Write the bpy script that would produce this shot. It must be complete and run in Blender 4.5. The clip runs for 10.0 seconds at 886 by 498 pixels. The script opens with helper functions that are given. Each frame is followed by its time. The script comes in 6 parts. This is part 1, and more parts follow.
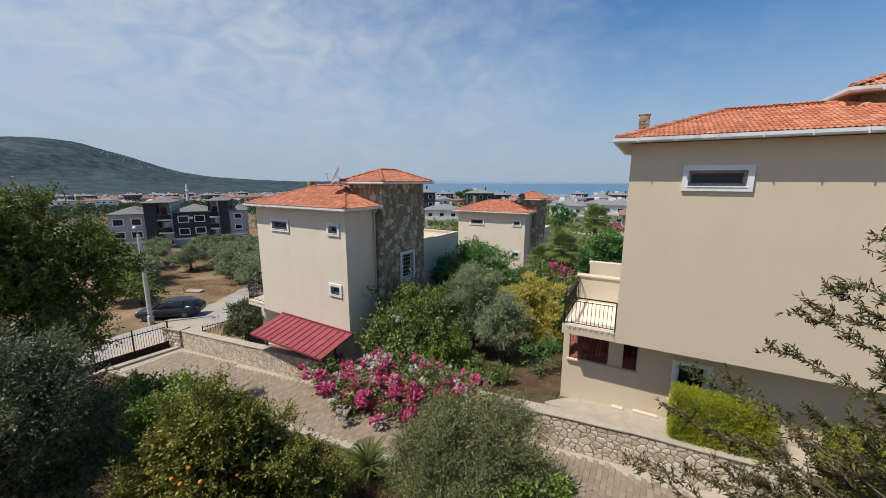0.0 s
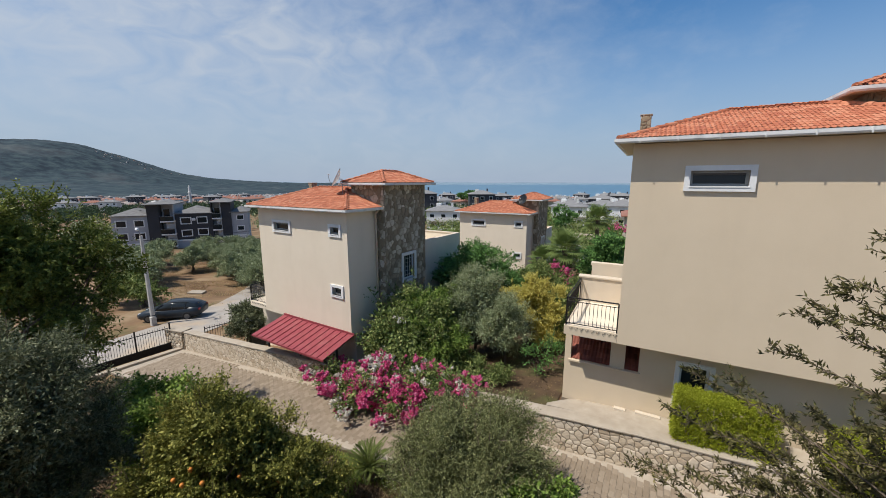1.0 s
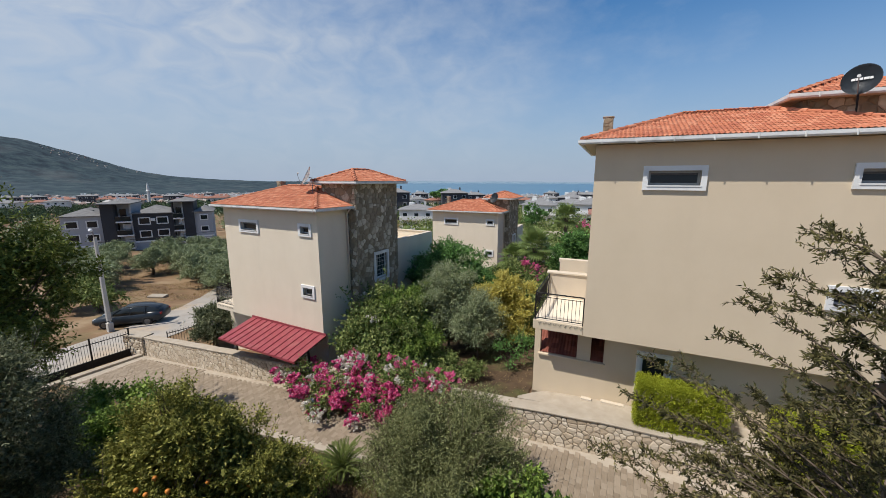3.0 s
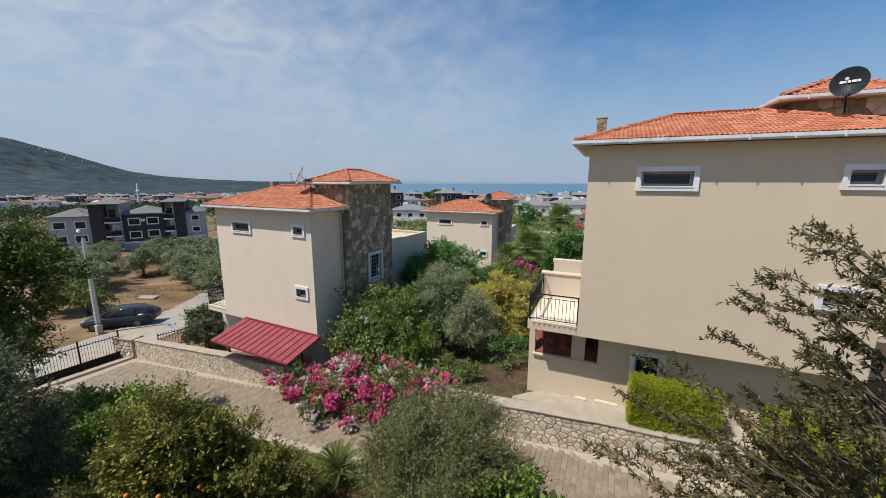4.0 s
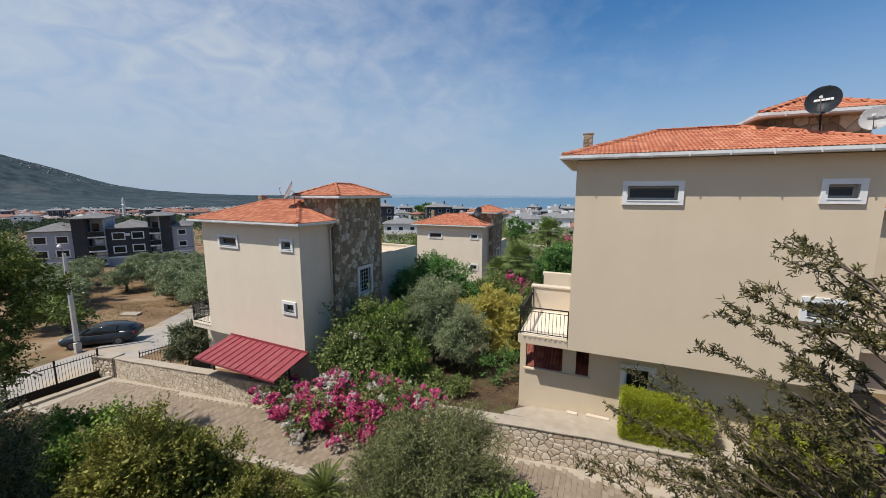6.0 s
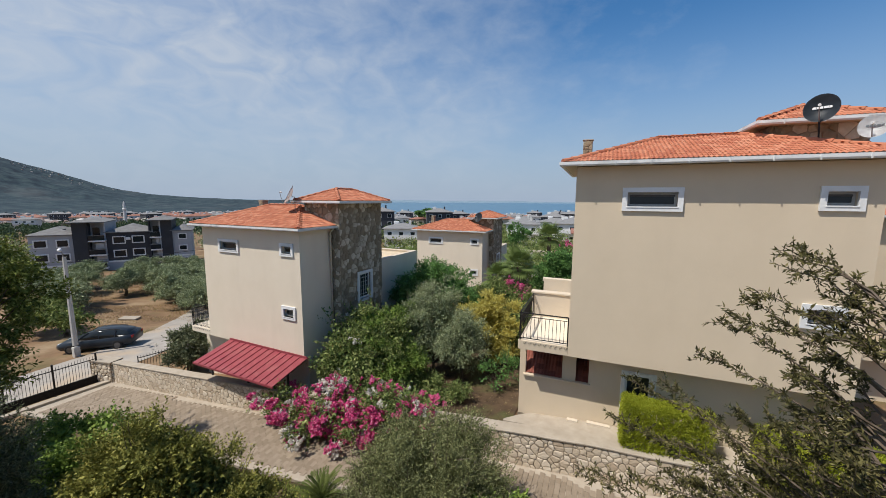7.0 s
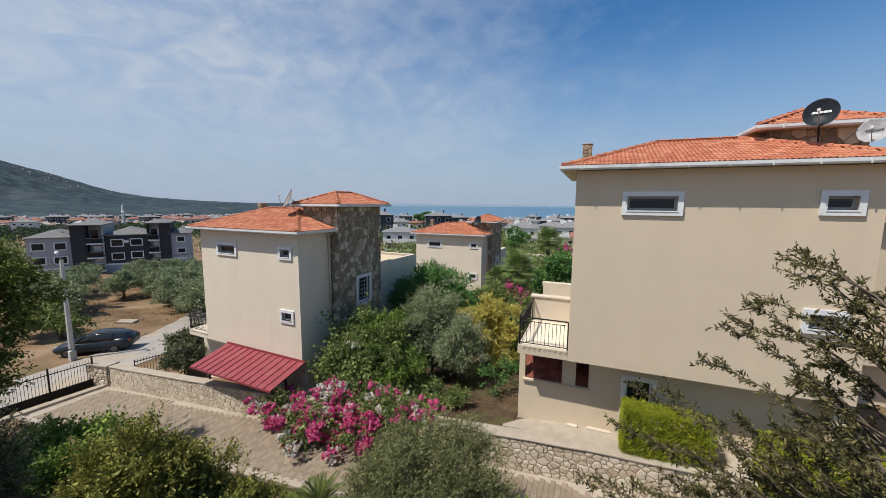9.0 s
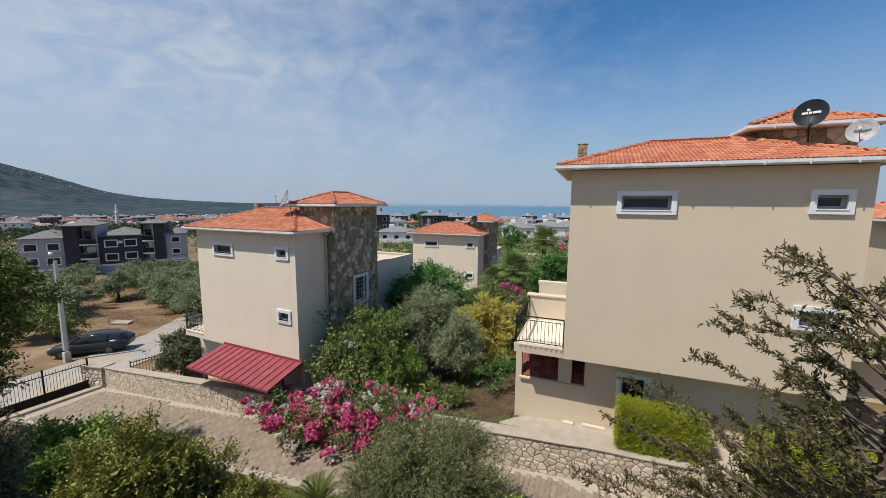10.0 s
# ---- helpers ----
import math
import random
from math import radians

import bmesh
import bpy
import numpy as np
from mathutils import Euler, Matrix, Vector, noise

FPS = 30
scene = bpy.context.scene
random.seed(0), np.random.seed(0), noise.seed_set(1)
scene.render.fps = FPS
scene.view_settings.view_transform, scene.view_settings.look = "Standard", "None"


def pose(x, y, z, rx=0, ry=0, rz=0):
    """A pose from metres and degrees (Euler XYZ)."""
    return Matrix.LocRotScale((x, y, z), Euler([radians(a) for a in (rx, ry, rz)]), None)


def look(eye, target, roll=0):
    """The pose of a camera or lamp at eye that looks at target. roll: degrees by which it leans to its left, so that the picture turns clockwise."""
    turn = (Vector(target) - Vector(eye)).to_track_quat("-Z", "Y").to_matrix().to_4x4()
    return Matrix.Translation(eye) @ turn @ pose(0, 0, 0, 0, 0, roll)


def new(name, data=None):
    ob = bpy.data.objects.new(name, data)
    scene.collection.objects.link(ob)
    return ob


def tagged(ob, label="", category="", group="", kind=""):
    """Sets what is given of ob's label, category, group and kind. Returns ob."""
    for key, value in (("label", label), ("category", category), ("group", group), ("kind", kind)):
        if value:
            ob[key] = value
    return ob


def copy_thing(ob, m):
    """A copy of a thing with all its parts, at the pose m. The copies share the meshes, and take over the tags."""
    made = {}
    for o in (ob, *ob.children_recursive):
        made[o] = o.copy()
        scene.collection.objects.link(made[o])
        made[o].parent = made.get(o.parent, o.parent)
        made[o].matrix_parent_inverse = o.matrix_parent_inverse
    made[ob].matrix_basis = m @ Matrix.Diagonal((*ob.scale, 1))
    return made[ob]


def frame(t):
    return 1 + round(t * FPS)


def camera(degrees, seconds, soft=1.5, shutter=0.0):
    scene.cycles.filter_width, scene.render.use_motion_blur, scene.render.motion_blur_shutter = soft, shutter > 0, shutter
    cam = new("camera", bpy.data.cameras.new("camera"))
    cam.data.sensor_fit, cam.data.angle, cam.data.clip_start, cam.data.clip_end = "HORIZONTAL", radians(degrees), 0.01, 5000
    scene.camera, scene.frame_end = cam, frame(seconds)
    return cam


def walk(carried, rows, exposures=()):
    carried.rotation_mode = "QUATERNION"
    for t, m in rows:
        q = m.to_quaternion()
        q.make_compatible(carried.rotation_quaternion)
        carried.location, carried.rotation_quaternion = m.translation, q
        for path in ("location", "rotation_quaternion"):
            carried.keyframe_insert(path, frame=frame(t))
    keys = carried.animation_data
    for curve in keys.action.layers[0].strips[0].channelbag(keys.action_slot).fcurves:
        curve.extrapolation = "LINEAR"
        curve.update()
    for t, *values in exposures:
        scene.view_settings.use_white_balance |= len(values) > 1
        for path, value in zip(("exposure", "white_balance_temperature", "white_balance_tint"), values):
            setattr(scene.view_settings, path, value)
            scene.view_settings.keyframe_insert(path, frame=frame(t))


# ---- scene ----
PATH = [  # seconds, x, y, z, yaw, pitch, roll
    (0, -0.0, 0.0, 7.5, 30.0, -10.482, -0.076),
    (0.5, -0.0, 0.018, 7.494, 30.4, -10.366, -0.063),
    (1, 0.008, 0.014, 7.491, 30.253, -10.307, 0.05),
    (1.5, 0.038, -0.014, 7.493, 28.036, -10.338, 0.083),
    (2, 0.095, -0.062, 7.498, 26.724, -10.333, 0.202),
    (2.5, 0.129, -0.08, 7.496, 26.44, -10.461, 0.079),
    (4, 0.09, -0.063, 7.504, 25.174, -10.454, -0.125),
    (4.5, 0.082, -0.059, 7.511, 24.589, -10.462, -0.031),
    (5, 0.091, -0.052, 7.511, 23.868, -10.164, 0.095),
    (5.5, 0.1, -0.026, 7.511, 23.725, -9.209, 0.066),
    (7, 0.115, -0.012, 7.525, 23.792, -7.578, -0.329),
    (7.5, 0.11, -0.014, 7.527, 23.939, -7.36, -0.333),
    (8, 0.106, -0.012, 7.526, 24.032, -7.033, -0.312),
    (8.5, 0.098, 0.005, 7.523, 24.013, -6.99, -0.26),
    (9, 0.084, 0.032, 7.522, 23.653, -7.023, -0.474),
    (9.5, 0.099, -0.004, 7.519, 23.459, -7.001, -0.311),
    (10, 0.102, -0.049, 7.521, 23.066, -7.07, -0.357),
]
cam = camera(100.19, 10.0, soft=0.5)
EXPOSURES = [(0.0, 0.0), (10.0, 0.0)]
walk(cam, [(t, pose(x, y, z, 90 + p, r, w)) for t, x, y, z, w, p, r in PATH], EXPOSURES)

# ---- world, sun ----
TO_SUN = Vector((-0.85, -1.0, 2.25)).normalized()
world = bpy.data.worlds.new("world")
scene.world = world
world.use_nodes = True
wn, wl = world.node_tree.nodes, world.node_tree.links
sky = wn.new("ShaderNodeTexSky")
sky.sky_type, sky.sun_disc = "NISHITA", False
sky.sun_elevation, sky.sun_rotation = math.asin(TO_SUN.z), math.atan2(TO_SUN.x, TO_SUN.y)
sky.air_density, sky.dust_density, sky.ozone_density = 1.0, 0.2, 2.5
SKY_STRENGTH = 0.085
# thin cirrus veil, thicker towards the mountain side
wc = wn.new("ShaderNodeTexCoord")
wmap = wn.new("ShaderNodeMapping")
wmap.inputs["Scale"].default_value = (1.6, 1.6, 3.0)
wmap.inputs["Rotation"].default_value = (0.2, 0.3, 0.5)
wl.new(wc.outputs["Generated"], wmap.inputs["Vector"])
wno = wn.new("ShaderNodeTexNoise")
wno.inputs["Scale"].default_value, wno.inputs["Detail"].default_value, wno.inputs["Roughness"].default_value = 1.7, 9.0, 0.62
wl.new(wmap.outputs["Vector"], wno.inputs["Vector"])
wdot = wn.new("ShaderNodeVectorMath")
wdot.operation = "DOT_PRODUCT"
wdot.inputs[1].default_value = (-0.94, -0.35, -0.75)
wl.new(wc.outputs["Generated"], wdot.inputs[0])
wadd = wn.new("ShaderNodeMath")
wadd.operation = "MULTIPLY_ADD"
wadd.inputs[1].default_value = 0.75
wl.new(wdot.outputs["Value"], wadd.inputs[0])
wl.new(wno.outputs["Fac"], wadd.inputs[2])
wr = wn.new("ShaderNodeValToRGB")
wr.color_ramp.elements[0].position, wr.color_ramp.elements[0].color = 0.06, (0, 0, 0, 1)
wr.color_ramp.elements[1].position, wr.color_ramp.elements[1].color = 0.64, (0.74, 0.74, 0.74, 1)
wl.new(wadd.outputs[0], wr.inputs["Fac"])
wmix = wn.new("ShaderNodeMix")
wmix.data_type = "RGBA"
wn2 = wn.new("ShaderNodeTexNoise")
wn2.inputs["Scale"].default_value, wn2.inputs["Detail"].default_value, wn2.inputs["Distortion"].default_value = 7.0, 10.0, 0.9
wl.new(wmap.outputs["Vector"], wn2.inputs["Vector"])
wk = wn.new("ShaderNodeMapRange")
wk.inputs["From Min"].default_value, wk.inputs["From Max"].default_value = 0.32, 0.68
wk.inputs["To Min"].default_value, wk.inputs["To Max"].default_value = 0.6, 1.1
wl.new(wn2.outputs["Fac"], wk.inputs["Value"])
wmul = wn.new("ShaderNodeMath")
wmul.operation, wmul.use_clamp = "MULTIPLY", True
wl.new(wr.outputs["Color"], wmul.inputs[0])
wl.new(wk.outputs["Result"], wmul.inputs[1])
whs = wn.new("ShaderNodeHueSaturation")
whs.inputs["Saturation"].default_value, whs.inputs["Value"].default_value = 1.3, 1.4
wl.new(sky.outputs["Color"], whs.inputs["Color"])
# pale haze that thickens towards the horizon
wsep = wn.new("ShaderNodeSeparateXYZ")
wl.new(wc.outputs["Generated"], wsep.inputs[0])
whz = wn.new("ShaderNodeMapRange")
whz.interpolation_type = "SMOOTHSTEP"
whz.inputs["From Min"].default_value, whz.inputs["From Max"].default_value = -0.02, 0.42
whz.inputs["To Min"].default_value, whz.inputs["To Max"].default_value = 0.95, 0.0
wl.new(wsep.outputs["Z"], whz.inputs["Value"])
wcz = wn.new("ShaderNodeMapRange")
wcz.interpolation_type = "SMOOTHSTEP"
wcz.inputs["From Min"].default_value, wcz.inputs["From Max"].default_value = 0.0, 0.3
wcz.inputs["To Min"].default_value, wcz.inputs["To Max"].default_value = 0.3, 1.0
wl.new(wsep.outputs["Z"], wcz.inputs["Value"])
wveil = wn.new("ShaderNodeMath")
wveil.operation = "MULTIPLY"
wl.new(wmul.outputs[0], wveil.inputs[0])
wl.new(wcz.outputs["Result"], wveil.inputs[1])
wl.new(wveil.outputs[0], wmix.inputs[0])
whm = wn.new("ShaderNodeMix")
whm.data_type = "RGBA"
wl.new(whz.outputs["Result"], whm.inputs[0])
wl.new(whs.outputs["Color"], whm.inputs[6])
whm.inputs[7].default_value = (3.7, 4.8, 6.5, 1)
wl.new(whm.outputs[2], wmix.inputs[6])
wmix.inputs[7].default_value = (6.4, 7.05, 7.95, 1)
wb = wn["Background"]
wb.inputs["Strength"].default_value = SKY_STRENGTH
wl.new(wmix.outputs[2], wb.inputs["Color"])

sun = new("sun", bpy.data.lights.new("sun", "SUN"))
sun.data.energy, sun.data.angle, sun.data.color = 4.8, radians(0.55), (1.0, 0.95, 0.87)
sun.matrix_world = look(TO_SUN * 50, (0, 0, 0))


# ---- materials ----
def material(name, colors, scale=4.0, rough=0.8, bump=0.0, bump_scale=40.0, metal=0.0, spread=(0.3, 0.7), by="", detail=6.0, stretch=(1, 1, 1), spec=0.3, translucent=0.0, stain=None):
    """Noise-driven principled material. colors: 2 or 3 base colours; by: '' | 'object' | 'island' picks per piece."""
    m = bpy.data.materials.new(name)
    m.use_nodes = True
    n, l = m.node_tree.nodes, m.node_tree.links
    b = n["Principled BSDF"]
    b.inputs["Roughness"].default_value, b.inputs["Metallic"].default_value = rough, metal
    b.inputs["Specular IOR Level"].default_value = spec
    tc = n.new("ShaderNodeTexCoord")
    mp = n.new("ShaderNodeMapping")
    mp.inputs["Scale"].default_value = stretch
    l.new(tc.outputs["Object"], mp.inputs["Vector"])
    nz = n.new("ShaderNodeTexNoise")
    nz.inputs["Scale"].default_value, nz.inputs["Detail"].default_value, nz.inputs["Roughness"].default_value = scale, detail, 0.62
    l.new(mp.outputs["Vector"], nz.inputs["Vector"])
    fac = nz.outputs["Fac"]
    if by:
        src = n.new("ShaderNodeObjectInfo" if by == "object" else "ShaderNodeNewGeometry")
        mx = n.new("ShaderNodeMath")
        mx.operation = "MULTIPLY_ADD"
        mx.inputs[1].default_value = 0.6
        sc = n.new("ShaderNodeMath")
        sc.operation = "MULTIPLY_ADD"
        sc.inputs[1].default_value, sc.inputs[2].default_value = 0.5, -0.05
        l.new(fac, sc.inputs[0])
        l.new(src.outputs["Random" if by == "object" else "Random Per Island"], mx.inputs[0])
        l.new(sc.outputs[0], mx.inputs[2])
        fac = mx.outputs[0]
    rp = n.new("ShaderNodeValToRGB")
    e = rp.color_ramp.elements
    e[0].position, e[1].position = spread
    e[0].color, e[1].color = (*colors[0], 1), (*colors[-1], 1)
    if len(colors) == 3:
        k = e.new((spread[0] + spread[1]) / 2)
        k.color = (*colors[1], 1)
    l.new(fac, rp.inputs["Fac"])
    out = rp.outputs["Color"]
    if stain:
        n2 = n.new("ShaderNodeTexNoise")
        n2.inputs["Scale"].default_value, n2.inputs["Detail"].default_value = stain[1], 8.0
        m2 = n.new("ShaderNodeMapping")
        m2.inputs["Scale"].default_value = stain[3]
        l.new(tc.outputs["Object"], m2.inputs["Vector"])
        l.new(m2.outputs["Vector"], n2.inputs["Vector"])
        r2 = n.new("ShaderNodeValToRGB")
        r2.color_ramp.elements[0].position, r2.color_ramp.elements[1].position = 0.52, 0.75
        r2.color_ramp.elements[0].color, r2.color_ramp.elements[1].color = (0, 0, 0, 1), (stain[2],) * 3 + (1,)
        l.new(n2.outputs["Fac"], r2.inputs["Fac"])
        mm = n.new("ShaderNodeMix")
        mm.data_type = "RGBA"
        mm.inputs[7].default_value = (*stain[0], 1)
        l.new(r2.outputs["Color"], mm.inputs[0])
        l.new(out, mm.inputs[6])
        out = mm.outputs[2]
    l.new(out, b.inputs["Base Color"])
    if bump:
        nb = n.new("ShaderNodeTexNoise")
        nb.inputs["Scale"].default_value, nb.inputs["Detail"].default_value = bump_scale, 5.0
        l.new(mp.outputs["Vector"], nb.inputs["Vector"])
        bp = n.new("ShaderNodeBump")
        bp.inputs["Strength"].default_value, bp.inputs["Distance"].default_value = bump, 0.02
        l.new(nb.outputs["Fac"], bp.inputs["Height"])
        l.new(bp.outputs["Normal"], b.inputs["Normal"])
    if translucent:
        tr = n.new("ShaderNodeBsdfTranslucent")
        l.new(out, tr.inputs["Color"])
        mix = n.new("ShaderNodeMixShader")
        mix.inputs["Fac"].default_value = translucent
        l.new(b.outputs[0], mix.inputs[1])
        l.new(tr.outputs[0], mix.inputs[2])
        l.new(mix.outputs[0], n["Material Output"].inputs["Surface"])
    return m


STUCCO = material("stucco", [(0.625, 0.515, 0.375), (0.665, 0.55, 0.405)], 0.8, 0.9, 0.08, 45, spec=0.15, stain=((0.575, 0.47, 0.345), 1.1, 0.35, (1.2, 1.2, 0.25)))
STUCCO_LIGHT = material("light_stucco", [(0.70, 0.61, 0.485), (0.74, 0.65, 0.525)], 0.8, 0.9, 0.08, 45, spec=0.15, stain=((0.61, 0.53, 0.42), 1.1, 0.3, (1.2, 1.2, 0.25)))
STUCCO_PALE = material("pale_stucco", [(0.57, 0.49, 0.39), (0.62, 0.54, 0.435)], 0.9, 0.9, 0.2, 60, spec=0.15)
TRIM = material("white_trim", [(0.70, 0.70, 0.69), (0.78, 0.78, 0.77)], 3, 0.6, 0.08, 50, stain=((0.5, 0.49, 0.46), 3, 0.3, (1, 1, 0.4)))
SOFFIT = material("soffit", [(0.52, 0.44, 0.33), (0.57, 0.48, 0.36)], 2, 0.85)
GUTTER = material("gutter", [(0.66, 0.66, 0.65), (0.76, 0.76, 0.75)], 2, 0.45, stain=((0.38, 0.37, 0.35), 2.5, 0.5, (1, 1, 1)))
TILE = material("clay_tile", [(0.37, 0.115, 0.06), (0.47, 0.165, 0.085), (0.55, 0.235, 0.135)], 3, 0.75, 0.3, 45, by="island", spread=(0.15, 0.8), stain=((0.22, 0.12, 0.07), 5, 0.45, (1, 1, 1)))
TILE_OBJ = material("clay_tile_piece", [(0.37, 0.115, 0.06), (0.47, 0.165, 0.085), (0.55, 0.235, 0.135)], 3, 0.75, 0.3, 45, by="object", spread=(0.15, 0.8), stain=((0.22, 0.12, 0.07), 5, 0.45, (1, 1, 1)))
PORCH = material("old_red_tile", [(0.15, 0.045, 0.032), (0.26, 0.085, 0.058)], 3, 0.8, 0.3, 30, by="island")
RUBBLE_MORTAR = material("rubble_mortar", [(0.10, 0.078, 0.055), (0.46, 0.385, 0.29)], 5, 0.95, 0.6, 40)
MORTAR = material("mortar", [(0.21, 0.165, 0.115), (0.31, 0.25, 0.18)], 6, 0.95, 0.5, 60)
STONE_COLS = [(0.20, 0.155, 0.10), (0.31, 0.25, 0.17), (0.74, 0.66, 0.53)]
STONE = material("cladding_stone", STONE_COLS, 5, 0.85, 0.5, 25, by="object", spread=(0.1, 0.95))
STONE_JOINED = material("cladding_stone_joined", STONE_COLS, 5, 0.85, 0.5, 25, by="island", spread=(0.1, 0.95))
WALL_COLS = [(0.42, 0.32, 0.22), (0.57, 0.475, 0.36), (0.70, 0.61, 0.49)]
RUBBLE = material("rubble_stone", WALL_COLS, 4, 0.9, 0.6, 22, by="object", spread=(0.1, 0.9))
RUBBLE_JOINED = material("rubble_stone_joined", WALL_COLS, 4, 0.9, 0.6, 22, by="island", spread=(0.1, 0.9))
CONCRETE = material("concrete", [(0.33, 0.275, 0.21), (0.43, 0.37, 0.295)], 2.2, 0.9, 0.35, 40, stain=((0.33, 0.28, 0.22), 1.6, 0.6, (1, 1, 1)))
PAVER_COLS = [(0.205, 0.158, 0.11), (0.25, 0.197, 0.142), (0.31, 0.25, 0.185)]
PAVER = material("paver", PAVER_COLS, 4, 0.9, 0.3, 50, by="object", spread=(0.1, 0.9))
PAVER_JOINED = material("paver_joined", PAVER_COLS, 4, 0.9, 0.3, 50, by="island", spread=(0.1, 0.9))
ROADM = material("road_concrete", [(0.31, 0.275, 0.235), (0.38, 0.345, 0.30)], 0.7, 0.9, 0.3, 30, spread=(0.35, 0.65), stain=((0.44, 0.32, 0.20), 0.35, 0.95, (1, 1, 1)))
IRON = material("black_iron", [(0.012, 0.012, 0.013), (0.03, 0.028, 0.027)], 12, 0.5, 0.1, 80, metal=0.4)
AWNING = material("red_sheet_metal", [(0.245, 0.045, 0.055), (0.29, 0.06, 0.072)], 1.5, 0.45, 0.05, 20, stain=((0.36, 0.16, 0.14), 2.5, 0.35, (1, 1, 1)))
PVC = material("white_pvc", [(0.70, 0.71, 0.71), (0.76, 0.77, 0.77)], 4, 0.35)
GREYFRAME = material("grey_frame", [(0.33, 0.32, 0.30), (0.42, 0.41, 0.385)], 5, 0.5)
LOUVRE = material("louvre", [(0.07, 0.062, 0.055), (0.10, 0.09, 0.08)], 8, 0.6)
ROOM_SHADE = material("painted_room_shade", [(0.03, 0.028, 0.026), (0.05, 0.046, 0.042)], 3, 0.9)
SOIL = material("dry_soil", [(0.12, 0.068, 0.036), (0.21, 0.13, 0.07), (0.31, 0.225, 0.135)], 0.25, 0.95, 0.6, 8, detail=10, stain=((0.10, 0.10, 0.035), 0.35, 0.75, (1, 1, 1)))
BED = material("garden_soil", [(0.035, 0.022, 0.013), (0.12, 0.076, 0.042)], 1.3, 0.95, 0.7, 14, detail=10, stain=((0.09, 0.12, 0.03), 0.7, 0.8, (1, 1, 1)))
DISH_DARK = material("dark_dish", [(0.035, 0.045, 0.055), (0.055, 0.065, 0.078)], 4, 0.45)
DISH_WHITE = material("white_dish", [(0.62, 0.63, 0.63), (0.72, 0.72, 0.71)], 4, 0.45)
STEEL = material("galvanised_steel", [(0.22, 0.22, 0.22), (0.33, 0.33, 0.33)], 9, 0.5, metal=0.6)
BARK = material("bark", [(0.07, 0.05, 0.035), (0.17, 0.135, 0.10)], 9, 0.95, 0.7, 30, stretch=(1, 1, 0.25))


def glass_mat():
    m = bpy.data.materials.new("window_glass")
    m.use_nodes = True
    b = m.node_tree.nodes["Principled BSDF"]
    b.inputs["Base Color"].default_value = (0.02, 0.025, 0.028, 1)
    b.inputs["Roughness"].default_value, b.inputs["Specular IOR Level"].default_value = 0.06, 0.35
    return m


GLASS = glass_mat()


# ---- mesh helpers ----
def thing(name, m, label, category, group="", kind=""):
    e = new(name)
    e.empty_display_size = 0.2
    e.matrix_world = m
    return tagged(e, label, category, group, kind)


def link_mesh(name, me, mat, parent=None, label=""):
    if mat:
        me.materials.append(mat)
    ob = new(name, me)
    if parent:
        ob.parent = parent
    return tagged(ob, label)


def part(name, bm, mat, parent=None, label="", smooth=False):
    me = bpy.data.meshes.new(name)
    bm.normal_update()
    bm.to_mesh(me)
    bm.free()
    if smooth:
        me.polygons.foreach_set("use_smooth", [True] * len(me.polygons))
    return link_mesh(name, me, mat, parent, label)


def box(bm, x0, y0, z0, x1, y1, z1, bevel=0.0):
    v = [bm.verts.new(p) for p in ((x0, y0, z0), (x1, y0, z0), (x1, y1, z0), (x0, y1, z0), (x0, y0, z1), (x1, y0, z1), (x1, y1, z1), (x0, y1, z1))]
    f = [bm.faces.new([v[i] for i in q]) for q in ((3, 2, 1, 0), (4, 5, 6, 7), (0, 1, 5, 4), (1, 2, 6, 5), (2, 3, 7, 6), (3, 0, 4, 7))]
    if bevel:
        es = list({e for q in f for e in q.edges})
        bmesh.ops.bevel(bm, geom=es, offset=bevel, segments=2, affect="EDGES", profile=0.7)
    return v


def boxes(*rows, bevel=0.0):
    bm = bmesh.new()
    for r in rows:
        box(bm, *r, bevel=bevel)
    return bm


def tube(bm, pts, radii, sides=6, cap=True):
    rings = []
    pts = [Vector(p) for p in pts]
    for i, p in enumerate(pts):
        d = (pts[min(i + 1, len(pts) - 1)] - pts[max(i - 1, 0)])
        if d.length < 1e-6:
            d = Vector((0, 0, 1))
        q = d.to_track_quat("Z", "X")
        r = radii[i] if hasattr(radii, "__len__") else radii
        rings.append([bm.verts.new(p + q @ Vector((r * math.cos(6.2832 * k / sides), r * math.sin(6.2832 * k / sides), 0))) for k in range(sides)])
    for a, b in zip(rings, rings[1:]):
        for k in range(sides):
            bm.faces.new((a[k], a[(k + 1) % sides], b[(k + 1) % sides], b[k]))
    if cap:
        bm.faces.new(rings[0][::-1])
        bm.faces.new(rings[-1])


